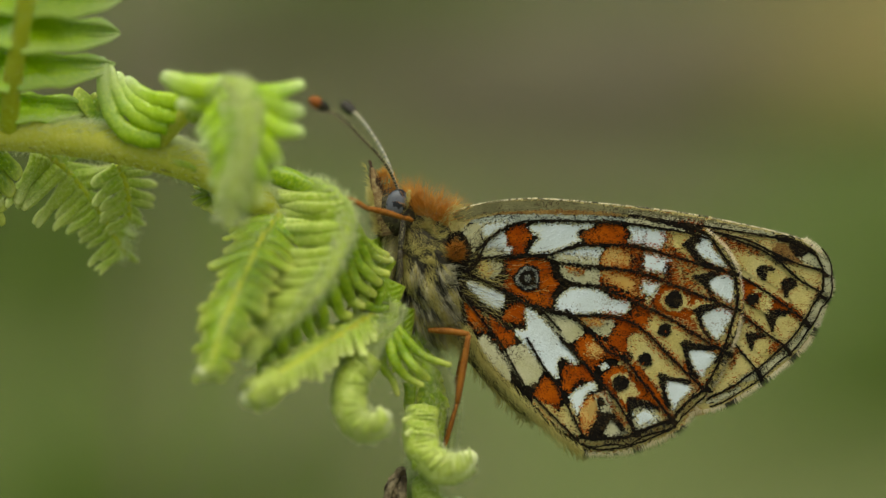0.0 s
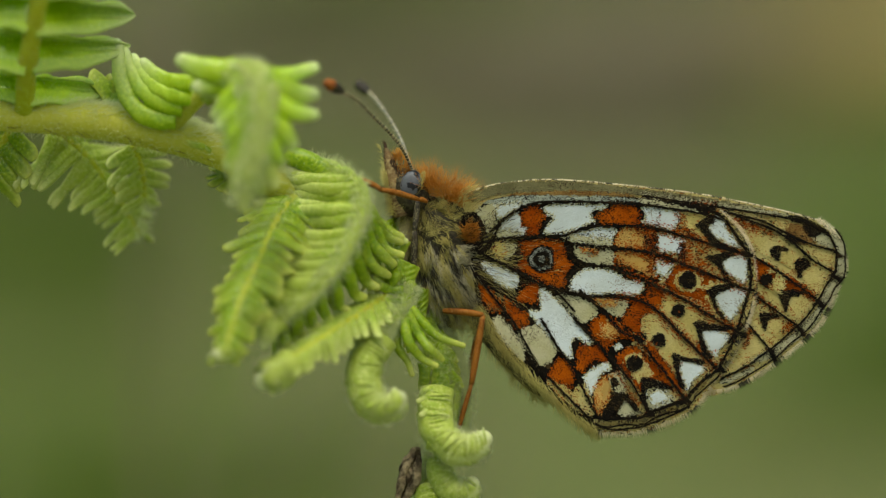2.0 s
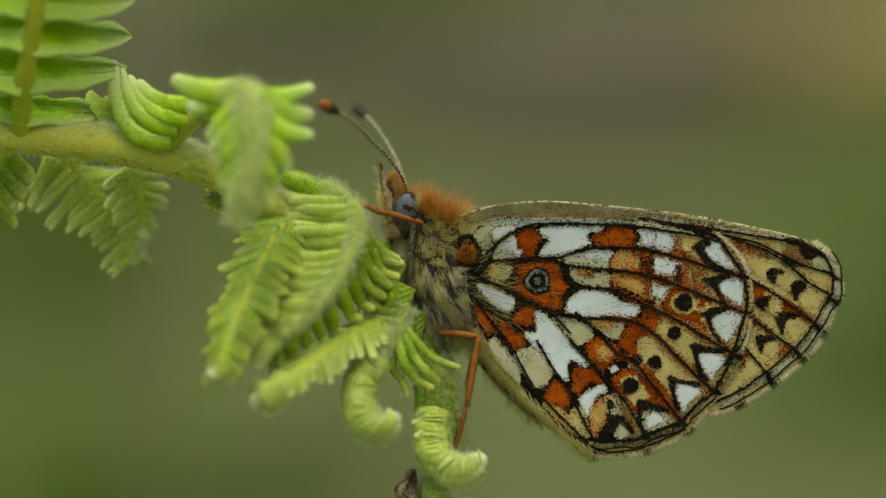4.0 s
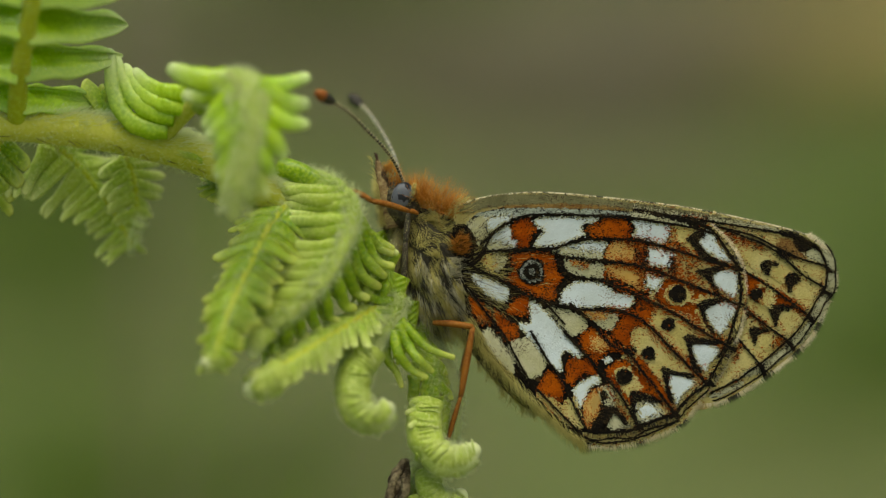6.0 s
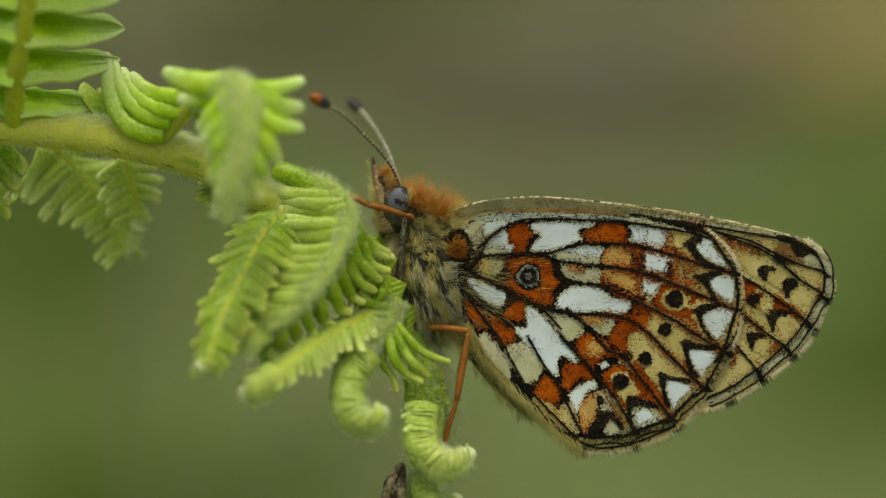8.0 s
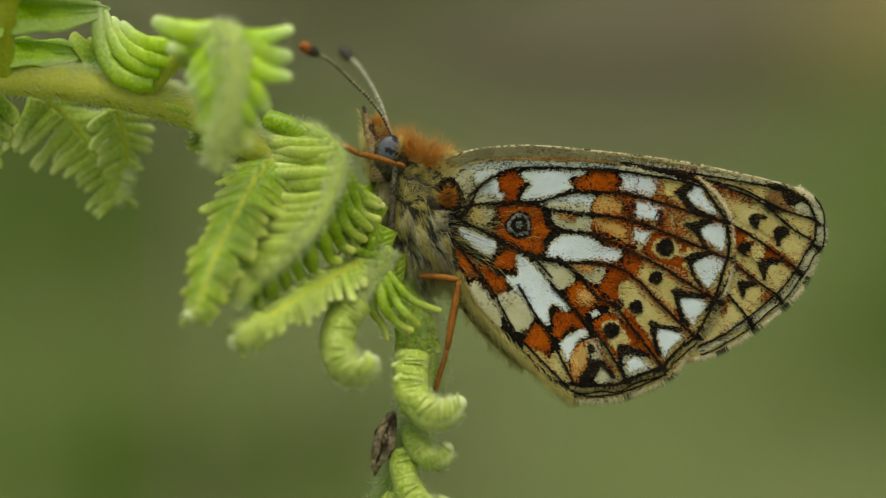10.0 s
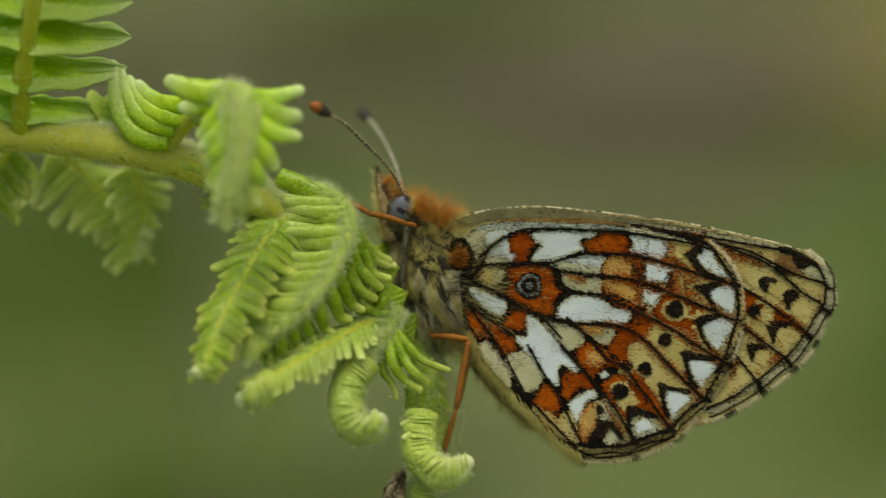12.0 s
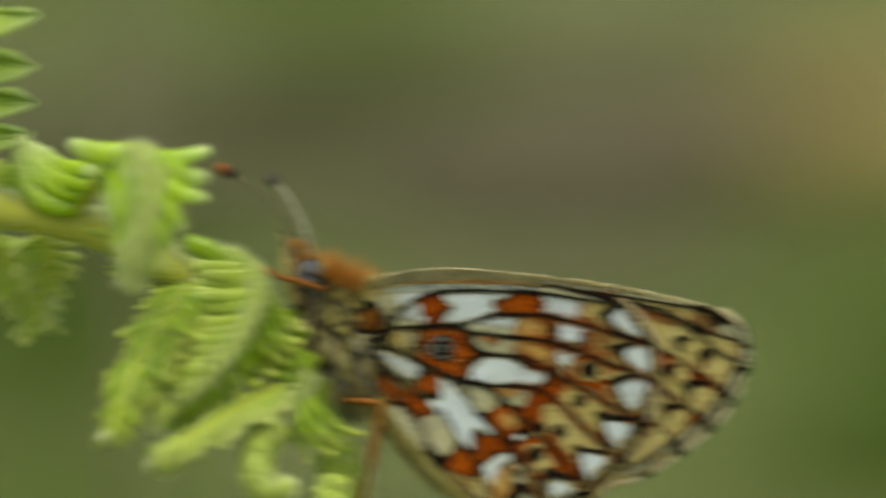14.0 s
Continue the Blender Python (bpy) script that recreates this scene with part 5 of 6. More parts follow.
def pinnule(start, way, face, length, width, parent, bend=0.0, seed=0, mat=None, roll=1.0):
    """A broad pointed lobe: bulging below its midvein, ribbed by slanting veins, its upper edge rolled over towards the
    lens to fit the camera's view.
    """
    way, face = Vector(way).normalized(), Vector(face).normalized()
    side = face.cross(way).normalized()
    if side.y < 0:
        side = -side
    up = side.cross(way) if side.cross(way).z > 0 else way.cross(side)
    n, m = 44, 18
    verts, faces, along, across = [], [], [], []
    wave = random.Random(seed).uniform(0, 6)
    for i in range(n + 1):
        u = i / n
        w = width * 0.5 * ((1.0 - 0.12 * math.sin(min(1, u * 2.5) * math.pi)) * (1 + 0.04 * math.sin(u * 17 + wave)) * max(0.0, 1 - u ** 1.7) ** 0.9 + 0.05)
        p = Vector(start) + way * length * u + side * (-0.08 * width * math.sin(u * 3.0) + bend * length * u * u + 0.9 * width * max(0, u - 0.7) ** 2) + up * (-0.25 * width * u * u)
        curl = roll * width * 0.16 * min(1, max(0, (u - 0.04) * 5)) * (1 - u ** 3) ** 0.7 * (1 + 0.4 * math.sin(u * 11 + wave))
        top, low = [], []
        for j in range(m + 1):
            v = -1 + 2 * j / m
            rib = 0.045 * math.sin(6.283 * (u * length + 0.45 * abs(v) * width) / 0.36) * (1 - abs(v) ** 4) * min(1, 4 * (1 - u))
            if v < 0.4:
                a, h = v * w, -0.32 * w * v * v - 0.09 * math.exp(-(v * 6) ** 2)
            else:
                r = (v - 0.4) / 0.6 * 4.0
                a, h = 0.4 * w + 0.4 * w * (v - 0.4) + curl * math.sin(r), -0.05 * w + curl * (1 - math.cos(r))
                rib *= 0.6
            q = p + side * a + up * (h + rib)
            top.append(q)
            low.append(q - up * (0.09 if v < 0.5 else 0.05))
            along.append(u)
            across.append(max(0, -v) if v < 0.4 else (v - 0.4) / 0.6 * 0.9)
        verts += top + low[::-1]
        along += [u] * (m + 1)
        across += [0.0] * (m + 1)
    ring = 2 * (m + 1)
    for i in range(n):
        for j in range(ring):
            a, b = i * ring + j, i * ring + (j + 1) % ring
            faces.append((a, b, b + ring, a + ring))
    faces += [tuple(range(ring))[::-1], tuple(n * ring + j for j in range(ring))]
    ob = mesh_object("leaflet", verts, faces, mat or M_LEAF, parent)
    for key, values in (("along", along), ("across", across)):
        ob.data.attributes.new(key, "FLOAT", "POINT").data.foreach_set("value", values)
    rnd = random.Random(seed)
    fuzz = []
    for k in range(40):
        i, j = rnd.randrange(2, n), rnd.randrange(m + 1)
        fuzz.append((verts[i * ring + j], up + side * rnd.uniform(-1, 1) + way * rnd.uniform(-1, 1), rnd.uniform(0.08, 0.28)))
    strands("down", fuzz, M_DOWN, parent, "white down", 0.006, 0.4)
    return ob


def sweep(name, path, radius, mat, parent, sides=12, flat=1.0, label="", facing=(0, 0, 1), uneven=0.16):
    """A closed rounded finger along a path; radius is a function of the way along and the angle round it."""
    verts, faces, along = [], [], []
    plain = len(path)
    end = (path[-1] - path[-2]).normalized()
    path = path + [path[-1] + end * radius(1, 1.6) * math.sin(a) for a in (0.35, 0.7, 1.0, 1.25, 1.42, 1.53)]
    caps = [math.cos(a) for a in (0.35, 0.7, 1.0, 1.25, 1.42, 1.53)]
    n = len(path)
    for i, q in enumerate(path):
        tan = (path[min(i + 1, n - 1)] - path[max(i - 1, 0)]).normalized()
        side = tan.cross(Vector(facing)).normalized()
        up = side.cross(tan)
        s = min(1, i / (plain - 1))
        cap = 1.0 if i < plain else caps[i - plain]
        for k in range(sides):
            a = 2 * math.pi * k / sides
            r = radius(s, a) * cap * (1 + uneven * noise.noise(q * 2.1 + Vector((math.sin(a), math.cos(a), 0))))
            verts.append(q + side * (r * math.sin(a)) + up * (r * flat * math.cos(a)))
            along.append(s)
    for i in range(n - 1):
        for k in range(sides):
            a, b = i * sides + k, i * sides + (k + 1) % sides
            faces.append((a, b, b + sides, a + sides))
    faces.append(tuple(range(sides))[::-1])
    faces.append(tuple((n - 1) * sides + k for k in range(sides)))
    ob = mesh_object(name, verts, faces, mat, parent, label)
    ob.data.attributes.new("along", "FLOAT", "POINT").data.foreach_set("value", along)
    ob.data.attributes.new("veins", "FLOAT", "POINT").data.foreach_set("value", [s * n * 1.3 * (name == "leaflet" and uneven == 0.16) for s in along])
    return ob


def finger(pts, r, parent, mat=None, flat=0.8, steps=7):
    """A narrow rolled lobe: tapered to a round tip, with a groove on its upper side."""
    leaf_count[0] += 1
    stray = random.Random(leaf_count[0])
    pts = [Vector(pts[0])] + [Vector(p) + Vector((stray.uniform(-0.13, 0.13), stray.uniform(-0.13, 0.13), stray.uniform(-0.25, 0.25))) for p in pts[1:]]
    r = r * stray.uniform(0.85, 1.12)
    path = spline(pts, steps)
    ob = sweep("leaflet", path, lambda s, a: r * (1.08 - 0.5 * s ** 1.5) * (1 - 0.14 * math.exp(-(min(a, 6.283 - a) * 2.2) ** 2)),
               mat or M_LEAF, parent, 12, flat)
    fuzz = []
    for k in range(46):
        i = stray.randrange(len(path) - 1)
        tan = (path[i + 1] - path[i]).normalized()
        side = tan.cross(Vector((0, 0, 1))).normalized()
        a = stray.uniform(-1.9, 1.9)
        out = Vector((0, 0, 1)) * math.cos(a) + side * math.sin(a)
        fuzz.append((path[i] + out * r * 0.85, out + tan * stray.uniform(-1, 1.4), stray.uniform(0.12, 0.4)))
    strands("down", fuzz, M_DOWN, parent, "white down", 0.006, 0.4)
    return ob


def crozier(pts, r0, r1, folds, down, mat=None):
    """A rolled young branch: small lobes folded round it in two rows, a downy back, pale at its tip."""
    path = spline(pts, 26)
    n = len(path)
    mat = mat or M_YOUNG
    core = lambda s: (r0 + (r1 - r0) * s) * (1 - 0.45 * s ** 5)
    ob = sweep("pinna", path, lambda s, a: core(s) * 0.93, mat, fern, 14, 0.9, "rolled pale green fern tip with folded lobes")
    rnd = random.Random(int(abs(pts[0][0] * 77)))
    reach = sum((b - a).length for a, b in zip(path, path[1:]))
    fuzz = []
    for k in range(2 * folds):
        s = (k + 0.5 + rnd.uniform(-0.5, 0.5)) / (2 * folds) * 0.97
        i = min(n - 2, int(s * n))
        tan = (path[i + 1] - path[i]).normalized()
        out = tan.cross(Vector((0, 0, 1))).normalized()
        back = (Vector((0, 0, 0.75)) + out * 0.65).normalized()
        across = tan.cross(back).normalized()
        r = core(s)
        for sign in ((1, -1)[k % 2],):
            far = rnd.uniform(1.5, 2.6)
            lean = tan * r * rnd.uniform(0.1, 0.75)
            puff = rnd.uniform(0.0, 0.14)
            arc = [path[i] + (back * math.cos(far * q) + across * sign * math.sin(far * q)) * r * (0.8 + puff * math.sin(2.6 * q)) + lean * q for q in (0.14, 0.38, 0.68, 1.0)]
            leaf_count[0] += 1
            sweep("leaflet", spline(arc, 4), lambda s, a, fat=rnd.uniform(0.34, 0.55): fat * reach / folds * (1.05 - 0.35 * s), mat, ob, 8, 0.9, "", back, 0.1)
    for k in range(down):
        i = min(n - 2, int(n * rnd.random() ** 0.6))
        tan = (path[i + 1] - path[i]).normalized()
        side = tan.cross(Vector((0, 0, 1))).normalized()
        a = rnd.uniform(-2.2, 2.2)
        out = Vector((0, 0, 1)) * math.cos(a) + side * math.sin(a)
        fuzz.append((path[i] + out * core(i / n) * 0.95, out + tan * rnd.uniform(-1.0, 1.3), rnd.uniform(0.12, 0.42)))
    strands("down", fuzz, M_DOWN, ob, "white down", 0.005, 0.4)
    return ob


def downy(path, r, count, parent, seed, longest=0.45):
    """White hairs over the side of a rib that faces the lens, placed for the camera's view."""
    rnd = random.Random(seed)
    fuzz = []
    for k in range(count):
        i = rnd.randrange(len(path) - 1)
        tan = (path[i + 1] - path[i]).normalized()
        side = tan.cross(Vector((0, 0, 1))).normalized()
        a = rnd.uniform(-1.7, 1.7)
        out = Vector((0, 0, 1)) * math.cos(a) + side * math.sin(a)
        fuzz.append((path[i].lerp(path[i + 1], rnd.random()) + out * r * 0.9, out + tan * rnd.uniform(-1.4, 1.4), longest * rnd.uniform(0.3, 1)))
    strands("down", fuzz, M_DOWN, parent, "white down", 0.009, 0.4)


leaf_count = [0]


def pinna(pts, face, pairs, longest, width, rib=0.16, first=0.04, lean=(15, 15), curl=0.5, share=(1.0, 1.0), taper=0.55, roll=0.6, down=300,
          last=0.98, sweep=22.0, rib_taper=0.6, mat=None, tip=0.68, rib_mat=None, flip=1.6, stray=14):
    """A side branch of the frond: a midrib and lobes on both sides, closer and shorter towards its rolled tip."""
    sweep = sweep if isinstance(sweep, tuple) else (sweep, sweep)
    path = spline(pts, 16)
    total = len(path) - 1
    v, f = tube_data(path, lambda s: rib * (1 - rib_taper * s) * (1 if s < 0.93 else max(0.15, math.sqrt(1 - ((s - 0.93) / 0.071) ** 2))), 10, 0.55 if rib_taper > 0.3 else 1.0)
    ob = mesh_object("pinna", v, f, rib_mat or mat or M_RIB, fern, "side branch with a yellow-green midrib and thick rolled lobes")
    rnd = random.Random(int(abs(pts[0][0] * 100)))
    fuzz = []
    fn = Vector(face).normalized()
    old = (path[1] - path[0]).normalized()
    frames = []
    for i in range(total + 1):
        tan = (path[min(i + 1, total)] - path[max(i - 1, 0)]).normalized()
        fn = old.rotation_difference(tan) @ fn
        fn = (fn - tan * fn.dot(tan)).normalized()
        old = tan
        frames.append((tan, fn.copy()))
    places = [first + (last - first) * (1 - (1 - k / pairs) ** 1.35) for k in range(pairs + 1)]
    reach = sum((path[i + 1] - path[i]).length for i in range(total))
    for k in range(pairs):
        s = (places[k] + places[k + 1]) / 2
        broad = (places[k + 1] - places[k]) * reach * width
        i = min(total, int(s * total))
        tan, nrm = frames[i]
        side = nrm.cross(tan).normalized()
        size = longest * (1 - taper * s ** 1.3) * (0.8 + 0.2 * min(1, k / 2))
        for sign, part_share, slant, turn in ((1, share[0], lean[0], sweep[0]), (-1, share[1], lean[1], sweep[1])):
            if part_share <= 0:
                continue
            leaf_count[0] += 1
            a = radians(slant + turn * s + rnd.uniform(-stray, stray))
            way = side * sign * math.cos(a) + tan * math.sin(a) - nrm * 0.1
            root = path[i] + nrm * rib * (1 - rib_taper * s) * (0.75 if rib_taper > 0.3 else 1.0) + side * sign * rib * 0.3
            long = size * part_share * rnd.uniform(0.72, 1.18)
            wide = max(0.3, broad) * rnd.uniform(0.92, 1.12)
            leaflet(root, way, nrm + side * rnd.uniform(-0.2, 0.2) + tan * rnd.uniform(-0.3, 0.3), long, wide, curl * rnd.uniform(0.7, 1.3) + 0.5 * s, ob, roll, mat=mat if mat in (M_YOUNG, M_PALE) else M_LEAF, seed=leaf_count[0], tip=tip, flip=flip)
            for h in range(22):
                q = rnd.random()
                fuzz.append((root + way.normalized() * long * q * 0.8 + nrm * (0.02 - 0.3 * curl * long * q * q * 0.8) + tan * rnd.uniform(-0.4, 0.4) * wide,
                             nrm + side * rnd.uniform(-1, 1) + tan * rnd.uniform(-1, 1), rnd.uniform(0.1, 0.32)))
    for k in range(down):
        i = rnd.randrange(total + 1)
        tan, nrm = frames[i]
        side = nrm.cross(tan)
        a = rnd.uniform(-1.4, 1.4)
        out = nrm * math.cos(a) + side * math.sin(a)
        fuzz.append((path[i] + out * rib * (1 - rib_taper * i / total) * 0.95, out + tan * rnd.uniform(-1.2, 1.2) + side * rnd.uniform(-0.5, 0.5), rnd.uniform(0.12, 0.45)))
    strands("down", fuzz, M_DOWN, ob, "white down", 0.005, 0.4)
    return ob


# Stem: rises from the ground, arches over and hangs at its tip
FOOT = (-120.0, -455.0, -170.0)
stem_pts = [FOOT, (-110, -300, -120), (-80, -110, -55), (-52, -30, -20), (-33.70, 3.36, -5), (-27.71, 6.0, -1), (-23.14, 5.9, 0), (-19.87, 5.6, 0.1), (-16.34, 5.0, 0), (-12.80, 3.95, 0), (-9.27, 2.0, 0), (-6.64, 0.18, -1),
            (-3.99, -1.90, -1.6), (-2.05, -5.03, -1.6), (-0.80, -7.69, -1.2), (-0.95, -10.35, -1), (-1.75, -13.3, -1), (-3.2, -16.9, -1), (-4.6, -19.8, -0.5)]
stem = tube("stem", stem_pts[:13], lambda s: 1.6 - 0.66 * min(1, s * 2.1) - 0.2 * max(0, s - 0.75) * 4 * 0.8, M_STEM, fern, "yellow-green hairy stem", 14, 12)
tube("stem_tip", stem_pts[11:], lambda s: 0.62 + 0.22 * max(0, s - 0.4), M_PALE, fern, "pale downy hanging tip of the stem", 12, 12)
rnd = random.Random(21)
white, brown = [], []
stem_path = spline(stem_pts, 60)
for q, q2 in zip(stem_path[200:-1], stem_path[201:]):
    tan = (q2 - q).normalized()
    lower = q.x > -3
    for k in range(16 if q.y < -5 and q.x > -12 else 10 if q.y > -30 else 2):
        a = rnd.uniform(0, 6.283)
        nrm = tan.cross(Vector((0, 0, 1))).normalized() * math.cos(a) + Vector((0, 0, 1)) * math.sin(a)
        # Part of the underside keeps down, lightening it in place of bounced ground light
        if nrm.z < -0.5 or (nrm.y < 0.1 and not lower and rnd.random() < 0.4):
            continue
        white.append((q + nrm * (0.74 if lower else 0.92), nrm + tan * rnd.uniform(-1.4, 1.4), rnd.uniform(0.15, 0.55) * (1.5 if lower else 1)))
    if rnd.random() < 0.13:
        brown.append((q + Vector((0, rnd.uniform(-0.75, -0.2), 0.65)), tan * rnd.uniform(0.5, 1) + Vector((0, -0.4 * rnd.random(), 0.15)), rnd.uniform(0.4, 1.1)))
silky = []
for q, q2 in zip(stem_path[180:780], stem_path[181:781]):
    tan = (q2 - q).normalized()
    for k in range(6 if q.x < -17.5 else 14):
        a = rnd.gauss(1.1, 0.38)
        nrm = (Vector((0, 0, 1)) * math.cos(a) + Vector((-tan.y, tan.x, 0)).normalized() * math.sin(a)).normalized()
        silky.append((q + nrm * 1.0, nrm * 0.55 + tan * rnd.uniform(0.3, 1.2), rnd.uniform(0.25, 0.7)))
strands("down", white, M_DOWN, stem, "white down", 0.012, 0.5)
strands("silky_hair", silky, M_DOWN, stem, "silvery silky hair on top", 0.014, 0.5)
tip_path = spline([(-2.79, -3.53, -1.2), (-1.66, -5.46, -1.2), (-0.47, -8.03, -0.9), (-0.53, -10.34, -0.8), (-1.5, -13.0, -0.7), (-3.0, -16.7, -0.7), (-4.4, -19.6, -0.3)], 40)
silver = []
for q, q2 in zip(tip_path, tip_path[1:]):
    tan = (q2 - q).normalized()
    out = Vector((-tan.y, tan.x, 0))
    for k in range(28):
        nrm = (out * (1 if q.y > -11.5 or k % 2 else -1) + Vector((0, 0, rnd.uniform(-0.6, 0.9)))).normalized()
        silver.append((q + nrm * 0.5, nrm * rnd.uniform(0.3, 1) + tan * rnd.uniform(0.2, 1.2), rnd.uniform(0.3, 0.8)))
strands("silky_hair", silver, M_DOWN, stem, "silvery silky hair beside the tip", 0.013, 0.5)
strands("bristles", brown, M_BRISTLE, stem, "brown bristles", 0.018, 0.5)

# Upper branch that stands up beside the stem, with broad pointed lobes
upright_path = spline([(-22.7, 5.7, 0.4), (-22.3, 8.3, 3.0), (-21.6, 11.1, 5.0), (-21.0, 14.0, 6.6), (-20.6, 17.3, 7.8), (-20.0, 21.2, 8.6)], 12)
upright = sweep("pinna", upright_path, lambda s, a: 0.52 - 0.15 * s, M_RACHIS, fern, 12, 0.7, "upright side branch with a yellow midrib and pointed lobes")
downy(upright_path, 0.45, 300, upright, 40, 0.35)
rnd = random.Random(39)
for k in range(9):
    base = Vector((-22.36 + 0.23 * k, 7.35 + 1.86 * k, 0))
    base.z = min(upright_path, key=lambda q: abs(q.y - base.y)).z - 0.75
    for sign in (1, -1):
        rise = (0.1 if sign > 0 else 0.2) + rnd.uniform(-0.1, 0.08)
        pinnule(base + Vector((-0.05 * sign, rnd.uniform(-0.2, 0.2), rnd.uniform(-0.1, 0.1))), (sign, rise, -0.38 + rnd.uniform(-0.12, 0.12)), (0.3 * sign, rnd.uniform(0.45, 0.8), 0.8),
                (4.5 if k == 0 else 5.9 - 0.1 * k) * rnd.uniform(0.93, 1.07), (2.0 if k == 0 else 2.6) * rnd.uniform(0.9, 1.08), upright, rnd.uniform(-0.05, 0.02), 520 + 2 * k + (sign > 0), M_LEAF_BRIGHT, rnd.uniform(0.8, 1.4))
leaflet((-19.68, 6.73, -0.8), (0.9, 0.5, 0), (0, 0.7, 0.7), 1.9, 0.9, -0.6, stem, 0.95, seed=560)
leaflet((-18.75, 7.13, -0.4), (0.6, 0.9, 0), (-0.7, 0.3, 0.7), 2.0, 0.9, 0.5, stem, 0.95, seed=561)
# Branch that arches towards the lens and droops
arch_path = spline([(-14.25, 4.86, 0.5), (-13.37, 6.2, 2.6), (-12.23, 7.3, 4.6), (-10.98, 7.75, 6.2), (-10.24, 6.95, 7.2), (-10.34, 4.86, 7.6), (-10.86, 2.59, 7.4), (-11.18, 1.03, 6.8)], 14)
arch = sweep("pinna", arch_path[16:], lambda s, a: (0.34 + 0.5 * math.sin(math.pi * min(1, 0.05 + 0.95 * s)) ** 2) * (1 + 0.06 * math.sin(s * 46 + 3 * a)), M_PALE, fern, 18, 0.4, "arching side branch with downy back and finger lobes")
downy(arch_path[20:], 0.7, 3600, arch, 41, 0.6)
downy([p + Vector((-0.7, -0.1, -0.15)) for p in arch_path[24:70]], 0.5, 1400, arch, 44, 0.5)
tube("petiole", [(-15.4, 4.8, 0.3), (-14.3, 5.9, 1.4), (-13.2, 6.9, 2.8), (-12.2, 7.7, 4.4)], lambda s: 0.42 - 0.04 * s, M_STEM, arch, "yellow stalk of the arching branch", 10)
for k, (bow, r) in enumerate(((((-17.85, 9.47, 0.7), (-17.7, 8.1, 0.9), (-17.37, 6.85, 1.1), (-16.7, 5.95, 1.3), (-15.8, 5.55, 1.4), (-14.8, 5.5, 1.4)), 0.46),
                              (((-17.45, 9.05, 0.6), (-17.05, 7.95, 0.9), (-16.4, 6.95, 1.3), (-15.5, 6.35, 1.6), (-14.4, 6.1, 1.7)), 0.42),
                              (((-17.0, 8.72, 0.6), (-16.46, 7.85, 1.0), (-15.75, 7.15, 1.5), (-14.87, 6.75, 1.9), (-13.9, 6.6, 2.1)), 0.42),
                              (((-16.5, 8.45, 0.8), (-15.75, 7.8, 1.3), (-14.93, 7.42, 1.8), (-13.9, 7.3, 2.3)), 0.44))):
    sweep("leaflet", spline(bow[::-1], 14), lambda s, a, r=r: r * (1.15 - 0.45 * s ** 2) * (1 + 0.018 * math.sin(s * 75 + 2 * a)) * (1 - 0.16 * math.exp(-(min(a, 6.283 - a) * 2.0) ** 2)), M_LEAF_BRIGHT, arch, 14, 0.75)
for root, mid, tip_at, r in (((-11.3, 7.75, 5.6), (-13.0, 7.85, 5), (-14.25, 8.45, 4.6), 0.46), ((-11.5, 7.1, 5.4), (-12.75, 7.1, 5.2), (-13.4, 7.0, 5), 0.42), ((-10.7, 7.6, 6.6), (-8.97, 7.55, 6.4), (-7.62, 7.93, 6), 0.4), ((-10.14, 7.38, 7), (-8.72, 6.76, 6.8), (-7.63, 6.71, 6.4), 0.42),
                             ((-10.02, 6.52, 7.2), (-8.72, 5.67, 7), (-7.76, 5.51, 6.6), 0.4), ((-10.12, 5.54, 7.4), (-9.16, 4.47, 7.2), (-8.50, 4.02, 6.8), 0.4), ((-10.23, 4.69, 7.4), (-9.50, 3.61, 7.2), (-9.06, 2.99, 6.9), 0.38),
                             ((-10.46, 3.84, 7.4), (-9.96, 2.76, 7.2), (-9.63, 2.08, 6.9), 0.34), ((-10.97, 7.29, 6.4), (-11.94, 6.26, 6.4), (-12.60, 5.75, 6), 0.4), ((-10.58, 6.46, 7.2), (-11.80, 5.44, 6.9), (-12.44, 4.82, 6.6), 0.42),
                             ((-10.57, 5.54, 7.4), (-11.68, 4.53, 7), (-12.20, 3.85, 6.8), 0.42), ((-10.63, 4.69, 7.4), (-11.56, 3.67, 7), (-12.03, 2.99, 6.8), 0.4), ((-10.80, 3.78, 7.4), (-11.51, 2.82, 7), (-11.86, 2.25, 6.8), 0.36),
                             ((-10.98, 2.87, 7.2), (-11.45, 2.02, 7), (-11.69, 1.51, 6.8), 0.32), ((-10.81, 2.65, 7.2), (-10.54, 1.85, 7), (-10.44, 1.34, 6.8), 0.3)):
    short = 1.0 if root[1] > 7 or (tip_at[0] > root[0] and root[1] > 5.6) else 0.88
    finger([root, Vector(root).lerp(Vector(mid), short), Vector(root).lerp(Vector(tip_at), short)], r * 1.5, arch, M_LEAF_BRIGHT if root[1] > 4 else M_PALE)
# Branch that hangs behind the stem, lobes coloured lighter to offset the stem's shadow
pinna([(-21.63, 5.05, -2.4), (-20.06, 3.93, -3.2), (-18.35, 1.69, -4.2), (-16.99, -0.63, -4.8)], (0, 0.4, 0.9), 19, 3.4, 1.2, 0.36, 0.03, (34, -8), 0.6, (1.1, 1.0), 0.6, 0.9, 300, sweep=20, mat=M_PALE, rib_mat=M_RACHIS)
pinna([(-17.31, 4.22, -2.6), (-16.85, 2.88, -3.2), (-16.72, 1.23, -3.8)], (0.2, 0.4, 0.9), 8, 2.4, 1.1, 0.3, 0.03, (20, 10), 0.35, (1.0, 1.0), 0.5, 0.9, 150, mat=M_PALE, rib_mat=M_RACHIS)
